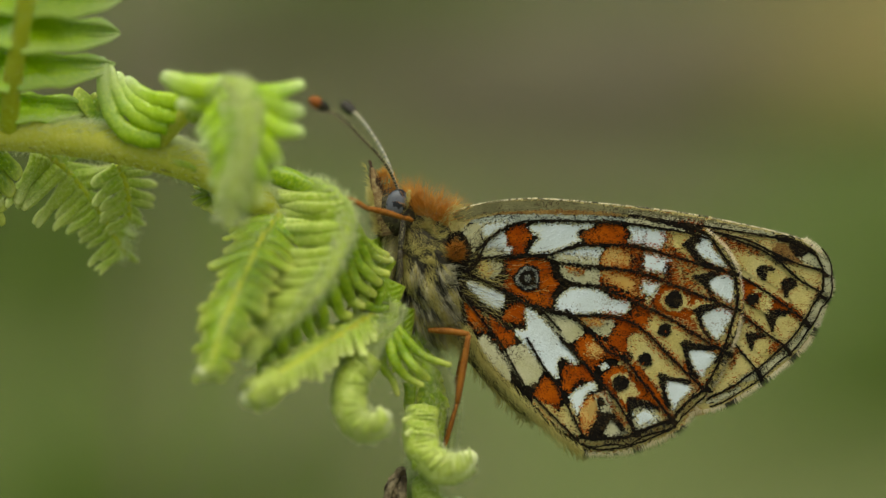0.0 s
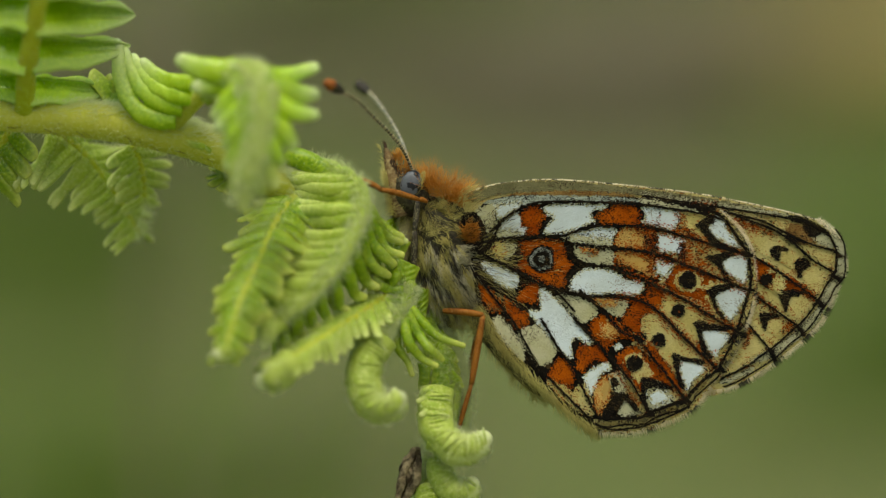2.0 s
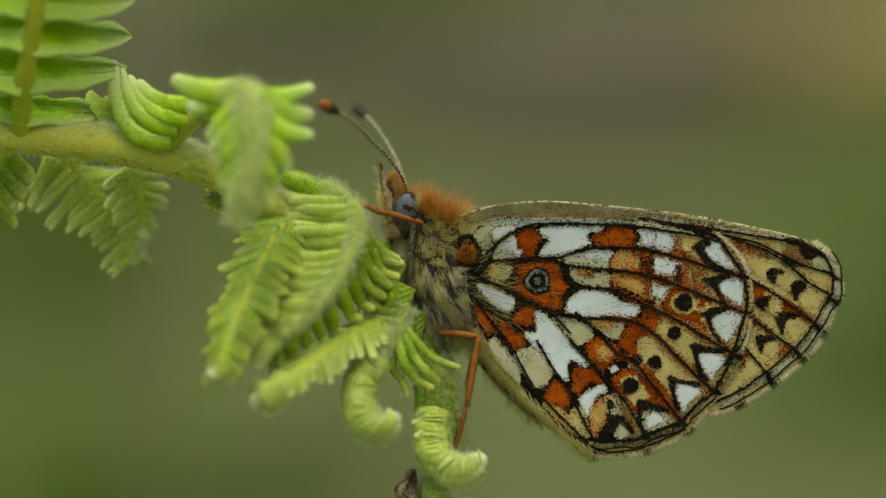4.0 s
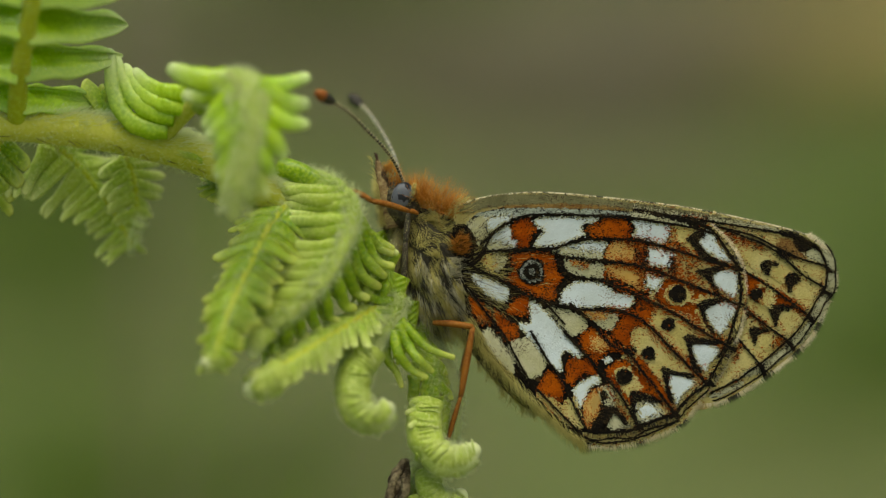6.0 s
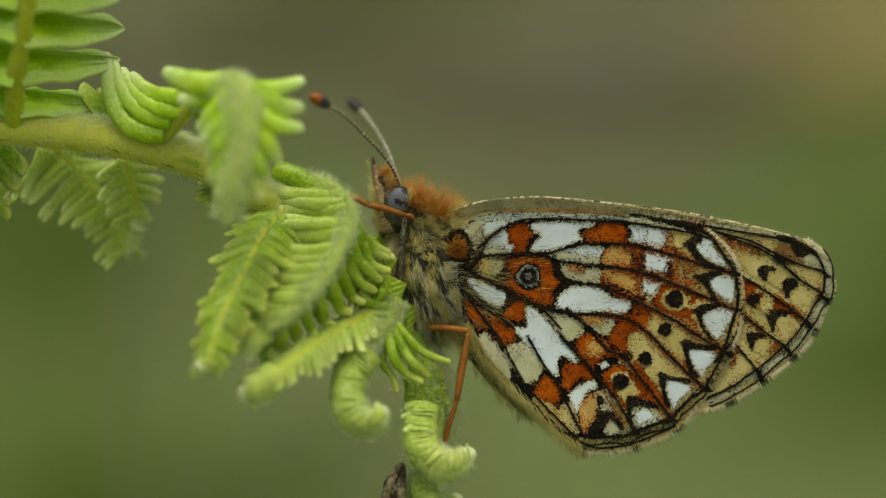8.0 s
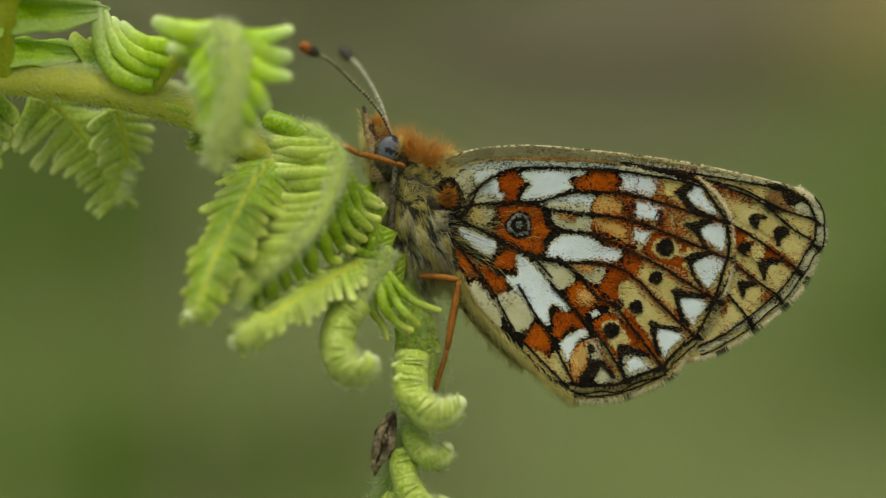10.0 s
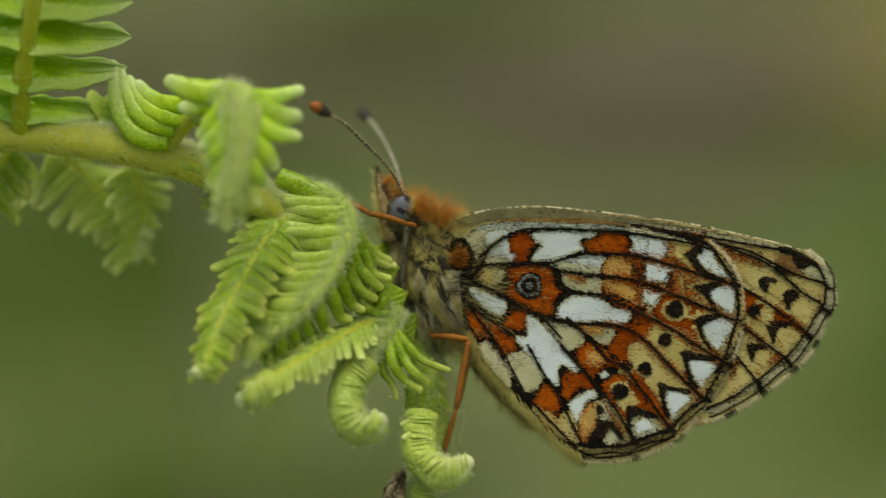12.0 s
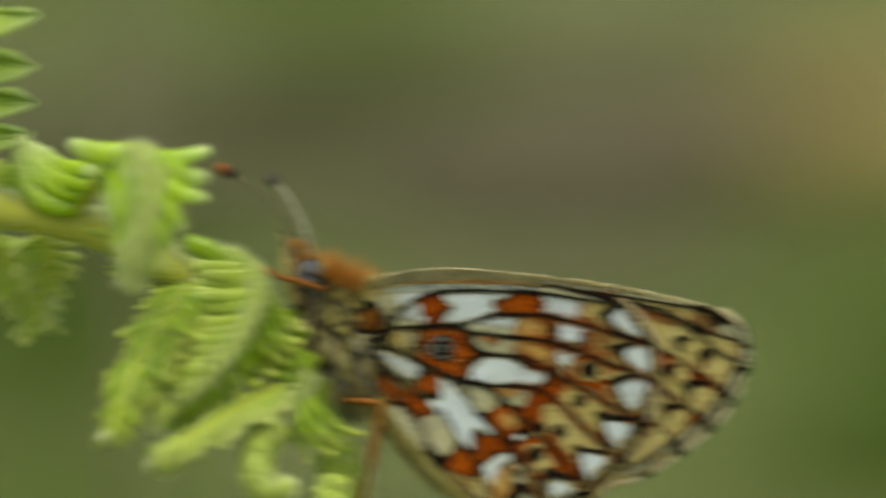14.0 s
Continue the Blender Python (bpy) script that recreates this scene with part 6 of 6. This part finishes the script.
pinna([(-23.4, 5.2, -1.6), (-24.3, 4.0, -2.0), (-25.6, 2.4, -2.6), (-26.8, 0.9, -3.0)], (0, 0.4, 0.9), 9, 3.0, 1.15, 0.34, 0.05, (20, 10), 0.4, (1.0, 1.0), 0.5, 0.9, 120, mat=M_RACHIS)
# Drooping branch with a yellow midrib
pinna([(-8.58, 1.44, 0.8), (-9.52, 0.32, 2.2), (-10.51, -1.70, 4.4), (-11.55, -4.09, 6.2), (-12.36, -6.69, 7)], (-0.25, 0.35, 1.0), 26, 2.8, 1.25, 0.34, 0.04, (-8, 14), 0.8, (0.92, 1.0), 0.68, 0.85, 900, sweep=22, mat=M_RACHIS, tip=0.8, flip=0.8, stray=6)
pinna([(-9.36, 2.04, -0.6), (-10.64, 2.04, -0.8), (-11.82, 2.34, -0.8), (-12.80, 2.70, -0.8)], (0.1, 0.8, 0.5), 6, 1.5, 0.9, 0.4, 0.0, (30, 30), 0.3, (1.0, 1.0), 0.4, 0.9, 100, mat=M_LEAF)
finger([(-12.2, -6.1, 6.9), (-12.5, -6.5, 7.0), (-12.8, -6.5, 7.0)], 0.42, stem, M_YOUNG)
# Broad branch whose downy back faces the lens, with long fingers on both sides
ridge = spline([(-8.14, 3.10, 0.2), (-6.94, 2.91, 0.8), (-5.98, 2.43, 1.4), (-5.26, 1.55, 2.1), (-5.36, 0.32, 2.7), (-6.15, -1.42, 3.4), (-7.41, -3.01, 3.9), (-8.91, -4.31, 4), (-9.96, -5.07, 3.8)], 12)
broad = sweep("pinna", ridge, lambda s, a: 0.46 - 0.1 * s, M_PALE, fern, 12, 0.75, "broad side branch with a downy back and long finger lobes")
downy(ridge, 0.42, 3000, broad, 42, 0.7)
rnd = random.Random(43)
for k in range(17):
    s = 0.25 + 0.72 * (k / 17) ** 0.94
    q = ridge[int(s * (len(ridge) - 1))]
    u = (s - 0.25) / 0.75
    long = (3.9 - 2.1 * u) * rnd.uniform(0.9, 1.08)
    way = Vector((-1.0, 0.02 - 0.1 * u + 0.25 * max(0, u - 0.5), -0.25 - 0.2 * u))
    finger([q + Vector((0.1, 0, -0.02)), q + way * long * 0.5 + Vector((0, -0.05, 0.2)), q + way * long + Vector((0, 0.12, -0.3))], 0.42, broad, M_PALE)
finger([(-9.6, -4.8, 3.9), (-10.15, -5.4, 4.3), (-10.3, -5.95, 4.4)], 0.72, broad, M_YOUNG)
for k in range(13):
    s = 0.28 + 0.68 * k / 13
    q = ridge[int(s * (len(ridge) - 1))]
    u = k / 12
    long = (4.0 - 2.2 * u) * rnd.uniform(0.88, 1.1)
    way = Vector((0.72 - 0.6 * u, -0.95, -0.3 - 0.2 * u)).normalized()
    bow = Vector((0.5 - 0.3 * u, 0.25, 0.0))
    finger([q + Vector((-0.1, 0.1, -0.02)), q + way * long * 0.45 - bow * 0.4, q + way * long * 0.8 - bow * 0.3, q + way * long + bow * 0.5], 0.33, broad, M_PALE if k == 0 else M_LEAF)
finger([(-9.02, 3.63, 0.2), (-7.77, 3.21, 0.5), (-6.70, 2.62, 0.9), (-5.81, 2.20, 1.1)], 0.5, broad, M_LEAF)
leaflet((-4.14, 0.03, -0.3), (0.4, -0.9, 0.0), (0.2, 0.6, 0.8), 5.2, 2.0, 0.3, broad, 0.8, seed=650, tip=0.5)
leaflet((-4.78, -1.15, 0.2), (0.3, -0.95, 0.0), (0.1, 0.6, 0.8), 4.4, 1.6, 0.3, broad, 0.8, seed=651, tip=0.5)
# Thick yellow branch curling at its end
pinna([(-4.00, -3.97, 0.8), (-5.35, -4.80, 2.8), (-7.74, -6.26, 4.4), (-9.90, -7.57, 5)], (0.0, 0.75, 0.65), 25, 1.6, 1.2, 0.4, 0.02, (18, 14), 0.8, (1.0, 1.15), 0.2, 0.95, 700, rib_taper=-0.2, mat=M_PALE, rib_mat=M_RACHIS, flip=0.6, stray=6, tip=0.78)
crozier([(-8.77, -6.95, 4.6), (-9.33, -7.29, 4.8), (-9.90, -7.63, 5), (-10.30, -7.85, 5.1)], 0.85, 1.1, 8, 240)
pinna([(-6.64, -0.86, -1), (-7.56, -2.95, -1.6), (-9.07, -4.74, -2.2), (-10.13, -5.94, -2.4)], (0, 0.4, 1), 13, 2.6, 0.9, 0.24, 0.02, (18, 18), 0.4, (1.0, 1.0), 0.4, 0.85, 200)
pinna([(-5.44, 0.62, -0.4), (-4.26, -1.15, -0.4), (-3.23, -3.23, -0.5), (-2.13, -5.30, -0.6)], (0.6, 0.5, 0.7), 13, 2.0, 0.9, 0.34, 0.0, (35, 20), 0.5, (0.8, 1.1), 0.2, 0.95, 700, mat=M_LEAF)
# Open lobes on the hanging part of the stem
for k, (root, way, long, wide) in enumerate((((-3.5, -0.7, 0.6), (-0.3, -0.95, 0.1), 3.6, 1.7), ((-2.9, -2.0, 0.5), (-0.4, -0.92, 0.15), 3.4, 1.6), ((-2.3, -3.4, 0.3), (-0.15, -1.0, 0.0), 3.2, 1.4), ((-4.6, -0.6, 1.2), (-0.1, -1.0, 0.0), 3.0, 1.3))):
    pinnule(root, way, (0.25, 0.35, 0.9), long, wide, stem, 0.03 * k, 700 + k, M_LEAF)
# Rolled young branches near the tip
back = spline([(-2.77, -3.16, 0.2), (-3.29, -4.37, 1.2), (-4.21, -5.58, 2), (-4.83, -6.66, 2.8)], 14)
curl_branch = sweep("pinna", back, lambda s, a: 0.4 + 0.1 * s, M_PALE, fern, 12, 0.8, "side branch with a downy back above a rolled tip")
downy(back, 0.5, 2200, curl_branch, 44, 0.6)
crozier([(-4.44, -5.93, 2.2), (-5.18, -7.24, 3), (-5.21, -8.52, 3.7), (-4.63, -9.28, 4.1), (-3.93, -9.34, 4.1), (-3.53, -9.00, 4)], 1.0, 0.98, 24, 680)
for root, mid, low, tip_at, r in (((-2.76, -4.43, 1.3), (-2.11, -5.30, 1.6), (-1.23, -6.06, 1.6), (-0.06, -6.30, 1.4), 0.27), ((-2.99, -4.66, 1.5), (-2.46, -5.70, 1.8), (-1.93, -6.41, 1.8), (-1.17, -7.00, 1.6), 0.27), ((-3.16, -4.95, 1.6), (-2.81, -6.05, 1.9), (-2.34, -6.87, 1.9), (-1.52, -7.35, 1.7), 0.26),
                                  ((-3.52, -5.30, 1.5), (-3.39, -6.29, 1.8), (-3.10, -7.11, 1.8), (-2.69, -7.76, 1.6), 0.24),
                                  ((-3.29, -4.25, 1.2), (-4.22, -4.36, 1.6), (-5.04, -4.77, 1.6), (-5.45, -5.48, 1.3), 0.36), ((-3.92, -5.01, 1.6), (-4.73, -5.29, 2), (-5.38, -5.82, 2), (-5.73, -6.41, 1.8), 0.3), ((-3.18, -3.50, 0.8), (-3.93, -3.49, 1.2), (-4.40, -3.14, 1.4), (-4.51, -2.78, 1.4), 0.3)):
    finger([root, mid, low, tip_at], r, curl_branch)
pinna([(-2.01, -4.88, -0.6), (-1.24, -6.48, -0.4), (-0.95, -8.01, -0.2), (-1.06, -9.43, -0.2)], (0.2, 0.3, 1), 8, 1.7, 1.0, 0.4, 0.0, (40, 40), 0.4, (0.8, 1.0), 0.3, 0.85, 900, mat=M_LEAF)
leaflet((-2.00, -7.33, 0.4), (-0.05, -1, 0.1), (0.2, 0.2, 1), 1.6, 0.6, 0.3, curl_branch, 0.9, seed=640)
crozier([(-1.47, -8.73, 0.8), (-1.58, -9.88, 1.4), (-1.34, -10.96, 2), (-0.58, -11.64, 2.4), (0.23, -11.63, 2.5), (0.88, -11.23, 2.3)], 1.0, 1.0, 27, 960)
for root, mid, tip_at, r in (((-1.29, -8.72, 1), (-1.82, -8.52, 1.6), (-2.34, -8.70, 1.6), 0.26), ((-1.17, -9.12, 1.2), (-1.70, -8.98, 1.8), (-2.28, -9.21, 1.8), 0.27), ((-1.17, -9.64, 1.4), (-1.69, -9.56, 2), (-2.22, -9.85, 2), 0.27)):
    finger([root, mid, tip_at], r, curl_branch, M_PALE)
crozier([(-1.36, -12.40, 0.4), (-1.23, -13.33, 1), (-0.59, -13.97, 1.6), (0.06, -13.89, 1.8), (0.29, -13.54, 1.8)], 0.74, 0.78, 19, 520)
crozier([(-2.03, -13.82, 0.4), (-1.73, -15.50, 1.4), (-0.85, -16.63, 2), (-0.12, -16.73, 2.2), (0.23, -16.41, 2.2)], 0.8, 0.82, 19, 520)
crozier([(-2.47, -16.02, 0.4), (-2.76, -17.30, 1), (-2.29, -18.44, 1.4), (-1.41, -18.67, 1.4)], 0.5, 0.6, 12, 280)
# Single lobes on the stem
leaflet((-17.70, 6.38, -0.2), (-0.5, 0.9, 0.0), (0.7, 0.3, 0.6), 2.4, 1.2, 0.4, stem, 0.9, seed=504)
leaflet((-12.91, 4.20, 0.8), (-1, 0.35, 0.2), (0.3, 0.7, 1), 1.4, 0.7, 0.3, stem, seed=502)
leaflet((-11.54, 2.05, -1), (1, -0.25, 0.1), (-0.3, 0.3, 1), 2.2, 0.9, 0.5, stem, 0.9, seed=506)
# Silky tufts caught between the lobes
for at, size, count in (((-11.3, -4.3, 3.2), (0.35, 1.3, 0.4), 420), ((-16.8, 0.2, -3.6), (0.25, 0.9, 0.3), 200)):
    strands("silky_tuft", cloud(count, at, size, (0.1, -0.6, 0.3), 0.6, int(abs(at[0]) * 10), -20, True, 0.7), M_DOWN, stem, "white silky tuft", 0.009, 0.5)
# A withered brown bud scale hanging at the tip
wither = sweep("withered_scale", spline([(-2.4, -11.7, 0.2), (-2.66, -12.2, 0.5), (-3.0, -13.0, 0.7), (-3.3, -13.95, 0.7), (-3.45, -14.95, 0.5)], 10), lambda s, a: 0.33 * (0.12 + 0.95 * math.sin(3.0 * s ** 0.8)) * (1 + 0.22 * math.sin(3 * a + 9 * s) + 0.12 * math.sin(7 * a + 31 * s)), M_WITHER, fern, 16, 0.4, "shrivelled brown bud scale", uneven=0.9)
for shift, r in ((0.35, 0.2), (-0.3, 0.16)):
    flake = sweep("flake", [q + Vector((shift * math.sin(2.4 * k / 30 + 0.3), 0, 0.3)) for k, q in enumerate(spline([(-2.55, -12.1, 0.4), (-2.86, -12.8, 0.7), (-3.1, -13.6, 0.7), (-3.42, -14.5, 0.5)], 10))], lambda s, a: r * (0.4 + math.sin(3.0 * s)), M_WITHER, wither, 10, 0.4, uneven=0.7)


# ---- the meadow ----
def ground_height(x, y):
    return 0.03 * noise.noise(Vector((x * 0.7, y * 0.7, 3.1))) + 0.012 * noise.noise(Vector((x * 4, y * 4, 1.7)))


def build_ground():
    bm = bmesh.new()
    rings = [0.0, 0.3, 0.6, 0.9, 1.2, 1.5, 1.8, 2.1, 2.5, 3.0, 3.6, 4.5, 6, 9, 14, 25, 60, 200, 900]
    prev = None
    for r in rings:
        cur = []
        for k in range(64):
            a = 2 * math.pi * k / 64
            x, y = r * math.cos(a), r * math.sin(a)
            cur.append(bm.verts.new((x, y, ground_height(x, y) + 0.015 * max(0, r - 4))))
            if r == 0:
                break
        if prev and len(prev) == 1:
            for k in range(64):
                bm.faces.new((prev[0], cur[k], cur[(k + 1) % 64]))
        elif prev:
            for k in range(64):
                bm.faces.new((prev[k], cur[k], cur[(k + 1) % 64], prev[(k + 1) % 64]))
        prev = cur
    me = bpy.data.meshes.new("ground")
    bm.to_mesh(me)
    bm.free()
    me.materials.append(M_GROUND)
    me.polygons.foreach_set("use_smooth", [True] * len(me.polygons))
    return tagged(new("ground", me), "grassy meadow ground with dead bracken litter", "ground", kind="structure")


build_ground()


def tussock(name, label, x, y, radius, height, count, mat, seed, lean=0.5, width=0.004):
    """A tuft of arching blades rooted in the ground."""
    rnd = random.Random(seed)
    verts, faces = [], []
    for k in range(count):
        a, r = rnd.uniform(0, 6.283), radius * math.sqrt(rnd.random())
        bx, by = x + r * math.cos(a), y + r * math.sin(a)
        h = height * rnd.uniform(0.5, 1.1)
        la, tilt = rnd.uniform(0, 6.283), rnd.uniform(0, lean)
        dx, dy = math.cos(la) * tilt * h, math.sin(la) * tilt * h
        w = width * rnd.uniform(0.6, 1.3)
        sx, sy = -math.sin(la) * w, math.cos(la) * w
        b = len(verts)
        z = ground_height(bx, by) - 0.01
        for s in (0, 0.35, 0.7):
            q = (bx + dx * s * s, by + dy * s * s, z + h * (s - 0.25 * tilt * s * s))
            f = 1 - 0.6 * s
            verts += [(q[0] - sx * f, q[1] - sy * f, q[2]), (q[0] + sx * f, q[1] + sy * f, q[2]), (q[0] + sy * f * 0.3, q[1] - sx * f * 0.3, q[2])]
        verts.append((bx + dx, by + dy, z + h * (1 - 0.25 * tilt)))
        for i in (0, 3):
            for j in range(3):
                j2 = (j + 1) % 3
                faces.append((b + i + j, b + i + j2, b + i + 3 + j2, b + i + 3 + j))
        for j in range(3):
            faces.append((b + 6 + j, b + 6 + (j + 1) % 3, b + 9))
    ob = mesh_object(name, [(vx / MM, vy / MM, vz / MM) for vx, vy, vz in verts], faces, mat, None)
    return tagged(ob, label, "grass", kind="stuff")


tussock("meadow_grass", "short green meadow grass", 0.0, 2.2, 3.0, 0.05, 14000, M_GREEN, 11, 0.9, 0.003)
tussock("dry_meadow_grass", "thin dry grass among the green", 0.1, 2.4, 3.0, 0.05, 5000, M_DRY, 12, 1.2, 0.003)
tussock("dry_grass_tussock", "tuft of straw-coloured dry grass", 0.37, 2.95, 0.15, 0.07, 2600, M_DRY, 1, 1.6, 0.007)
tussock("green_grass_tussock", "tuft of fresh green grass", 0.33, 2.08, 0.11, 0.07, 320, M_GREEN, 2)
tussock("green_grass_tussock", "tuft of fresh green grass", 0.21, 1.9, 0.1, 0.06, 130, M_GREEN, 21)
tussock("green_grass_tussock", "tuft of fresh green grass", 0.27, 2.42, 0.11, 0.06, 130, M_GREEN, 23)
tussock("green_grass_tussock", "tuft of fresh green grass", -0.13, 1.72, 0.1, 0.06, 420, M_GREEN, 3)
tussock("dead_bracken_litter", "heap of grey-brown dead bracken stalks", 0.15, 3.05, 0.15, 0.08, 2600, M_DEAD, 4, 1.3, 0.006)
tussock("dead_bracken_litter", "heap of grey-brown dead bracken stalks", 0.09, 2.55, 0.13, 0.06, 1300, M_DEAD, 17, 1.3, 0.006)
tussock("dead_bracken_litter", "heap of grey-brown dead bracken stalks", -0.3, 2.75, 0.13, 0.09, 1300, M_DEAD, 7, 1.3, 0.006)
tussock("dead_bracken_litter", "heap of grey-brown dead bracken stalks", -0.14, 2.85, 0.12, 0.07, 1300, M_DEAD, 22, 1.3, 0.006)
tussock("green_grass_tussock", "tuft of fresh green grass", -0.08, 3.15, 0.12, 0.14, 420, M_GREEN, 5)
tussock("dead_bracken_litter", "heap of grey-brown dead bracken stalks", -0.06, 1.8, 0.07, 0.03, 700, M_DEAD, 9, 1.4, 0.006)
tussock("green_grass_tussock", "tuft of fresh green grass", -0.26, 2.2, 0.13, 0.07, 700, M_GREEN, 13)


def tall_stalk(name, label, category, x, y, lean, height, radius, mat, seed):
    """A tall upright stalk standing in the meadow: jointed, slightly bent, with two sheathing leaves."""
    rnd = random.Random(seed)
    base = (x, y, ground_height(x, y) - 0.01)
    path = [Vector(((base[0] + lean * s * s + 0.004 * math.sin(5 * s + seed)) / MM, (base[1] + 0.006 * math.sin(3 * s)) / MM, (base[2] + height * s) / MM)) for s in (k / 24 for k in range(25))]
    ob = tagged(new(name), label, category, "tall stalks behind the fern")
    v, f = tube_data(path, lambda s: radius * (1 - 0.45 * s) * (1 + 0.12 * math.cos(s * 44)), 8)
    mesh_object("stalk", v, f, mat, ob)
    for k in range(2):
        i = 6 + 7 * k + rnd.randrange(3)
        side = rnd.choice((-1, 1))
        blade = [path[i] + Vector((side * (4 + 46 * q), 9 * q, 130 * q - 120 * q * q)) for q in (j / 10 for j in range(11))]
        v, f = tube_data(blade, lambda s: radius * 1.3 * (1 - s ** 2) + 0.05, 6, 0.25)
        mesh_object("leaf_blade", v, f, mat, ob)
    return ob


tall_stalk("dead_bracken_stalk", "thin dead brown stalk standing behind the fern", "stalk", -0.0335, 0.37, 0.001, 0.6, 1.5, M_DEAD, 5)
tall_stalk("grass_stalk", "short bright green grass stalk behind the fern", "grass", -0.033, 0.46, 0.002, 0.375, 3.2, M_GREEN, 6)
tall_stalk("grass_stalk", "tall green grass stalk standing behind the fern", "grass", -0.062, 0.46, 0.004, 0.58, 1.8, M_GREEN, 8)
tall_stalk("grass_stalk", "tall green grass stalk standing behind the fern", "grass", -0.05, 0.52, -0.004, 0.56, 2.0, M_GREEN, 9)


def motions():
    """The frond sways in the wind with the butterfly clinging to it; the poses are fitted to the camera's view, lens
    drift included.
    """
    sway = [
        (0, pose(0.00025, 0.19510, 0.44893, 77.97, -0.23, 1.98)),
        (0.5, pose(-0.00013, 0.19498, 0.44872, 78.39, -0.16, 1.50)),
        (1, pose(0.00018, 0.19529, 0.44878, 77.96, -0.62, 0.92)),
        (1.5, pose(-0.00015, 0.19543, 0.44884, 78.14, -0.19, 1.89)),
        (2, pose(0.00028, 0.19574, 0.44914, 78.79, -0.34, 2.00)),
        (2.5, pose(0.00017, 0.19591, 0.44898, 77.60, -0.31, 2.70)),
        (3, pose(0.00034, 0.19581, 0.44880, 77.80, -0.65, 1.92)),
        (3.2, pose(0.00034, 0.19568, 0.44823, 77.81, -0.61, 1.80)),
        (5.5, pose(0.00069, 0.19554, 0.44828, 77.56, -0.13, 0.41)),
        (6, pose(0.00051, 0.19576, 0.44809, 77.75, 0.01, 1.29)),
        (6.5, pose(0.00058, 0.19556, 0.44801, 77.65, -0.55, 0.14)),
        (7, pose(0.00062, 0.19565, 0.44784, 77.30, -0.16, 0.27)),
        (7.2, pose(0.00049, 0.19569, 0.44806, 77.37, -0.15, 0.25)),
        (9.3, pose(0.00017, 0.19566, 0.44852, 77.92, -0.01, 0.02)),
        (9.5, pose(0.00000, 0.19563, 0.44842, 78.00, 0.00, 0.00)),
        (9.7, pose(-0.00025, 0.19558, 0.44835, 78.16, -0.13, -0.13)),
        (9.8, pose(-0.00058, 0.19556, 0.44836, 78.12, -0.19, -0.13)),
        (9.9, pose(-0.00085, 0.19574, 0.44924, 78.07, -0.26, -0.13)),
        (10, pose(-0.00217, 0.19577, 0.44942, 77.88, -0.32, 0.17)),
        (10.2, pose(-0.00243, 0.19572, 0.44940, 77.78, -0.28, -0.11)),
        (10.5, pose(-0.00183, 0.19554, 0.44886, 77.62, -0.23, -0.53)),
        (11, pose(-0.00181, 0.19568, 0.44818, 77.12, -0.39, -1.11)),
        (11.1, pose(-0.00209, 0.19590, 0.44828, 77.51, -0.42, -1.20)),
        (11.2, pose(-0.00220, 0.19616, 0.44849, 77.91, -0.44, -1.29)),
        (11.3, pose(-0.00211, 0.19632, 0.44821, 77.94, -0.48, -1.56)),
        (11.5, pose(-0.00314, 0.19675, 0.44841, 78.01, -0.55, -2.09)),
        (11.8, pose(-0.00244, 0.19689, 0.44902, 77.86, -0.36, -1.77)),
        (12, pose(-0.00334, 0.19683, 0.44883, 77.76, -0.23, -1.56)),
        (12.2, pose(-0.00326, 0.19674, 0.44880, 77.58, -0.24, -1.81)),
        (12.5, pose(-0.00252, 0.19661, 0.44866, 77.31, -0.27, -2.17)),
        (12.7, pose(-0.00335, 0.19622, 0.44996, 77.14, -0.08, -1.95)),
        (13, pose(-0.00476, 0.19542, 0.45093, 76.88, 0.20, -1.62)),
        (13.2, pose(-0.00448, 0.19513, 0.45019, 76.80, 0.07, -1.68)),
        (13.5, pose(-0.00353, 0.19496, 0.45030, 76.68, -0.12, -1.77)),
        (13.6, pose(-0.00310, 0.19494, 0.45033, 76.70, -0.29, -1.82)),
        (13.7, pose(-0.00278, 0.19489, 0.45026, 76.72, -0.45, -1.88)),
        (13.8, pose(-0.00293, 0.19468, 0.44931, 76.65, -0.62, -1.90)),
        (13.9, pose(-0.00335, 0.19471, 0.44953, 76.59, -0.79, -1.92)),
        (13.967, pose(-0.00353, 0.19468, 0.44946, 76.38, -0.91, -1.99)),
        (14, pose(-0.00380, 0.19468, 0.44950, 76.27, -0.97, -2.02)),
    ]
    walk(fern, sway)
    walk(butterfly, sway)


motions()
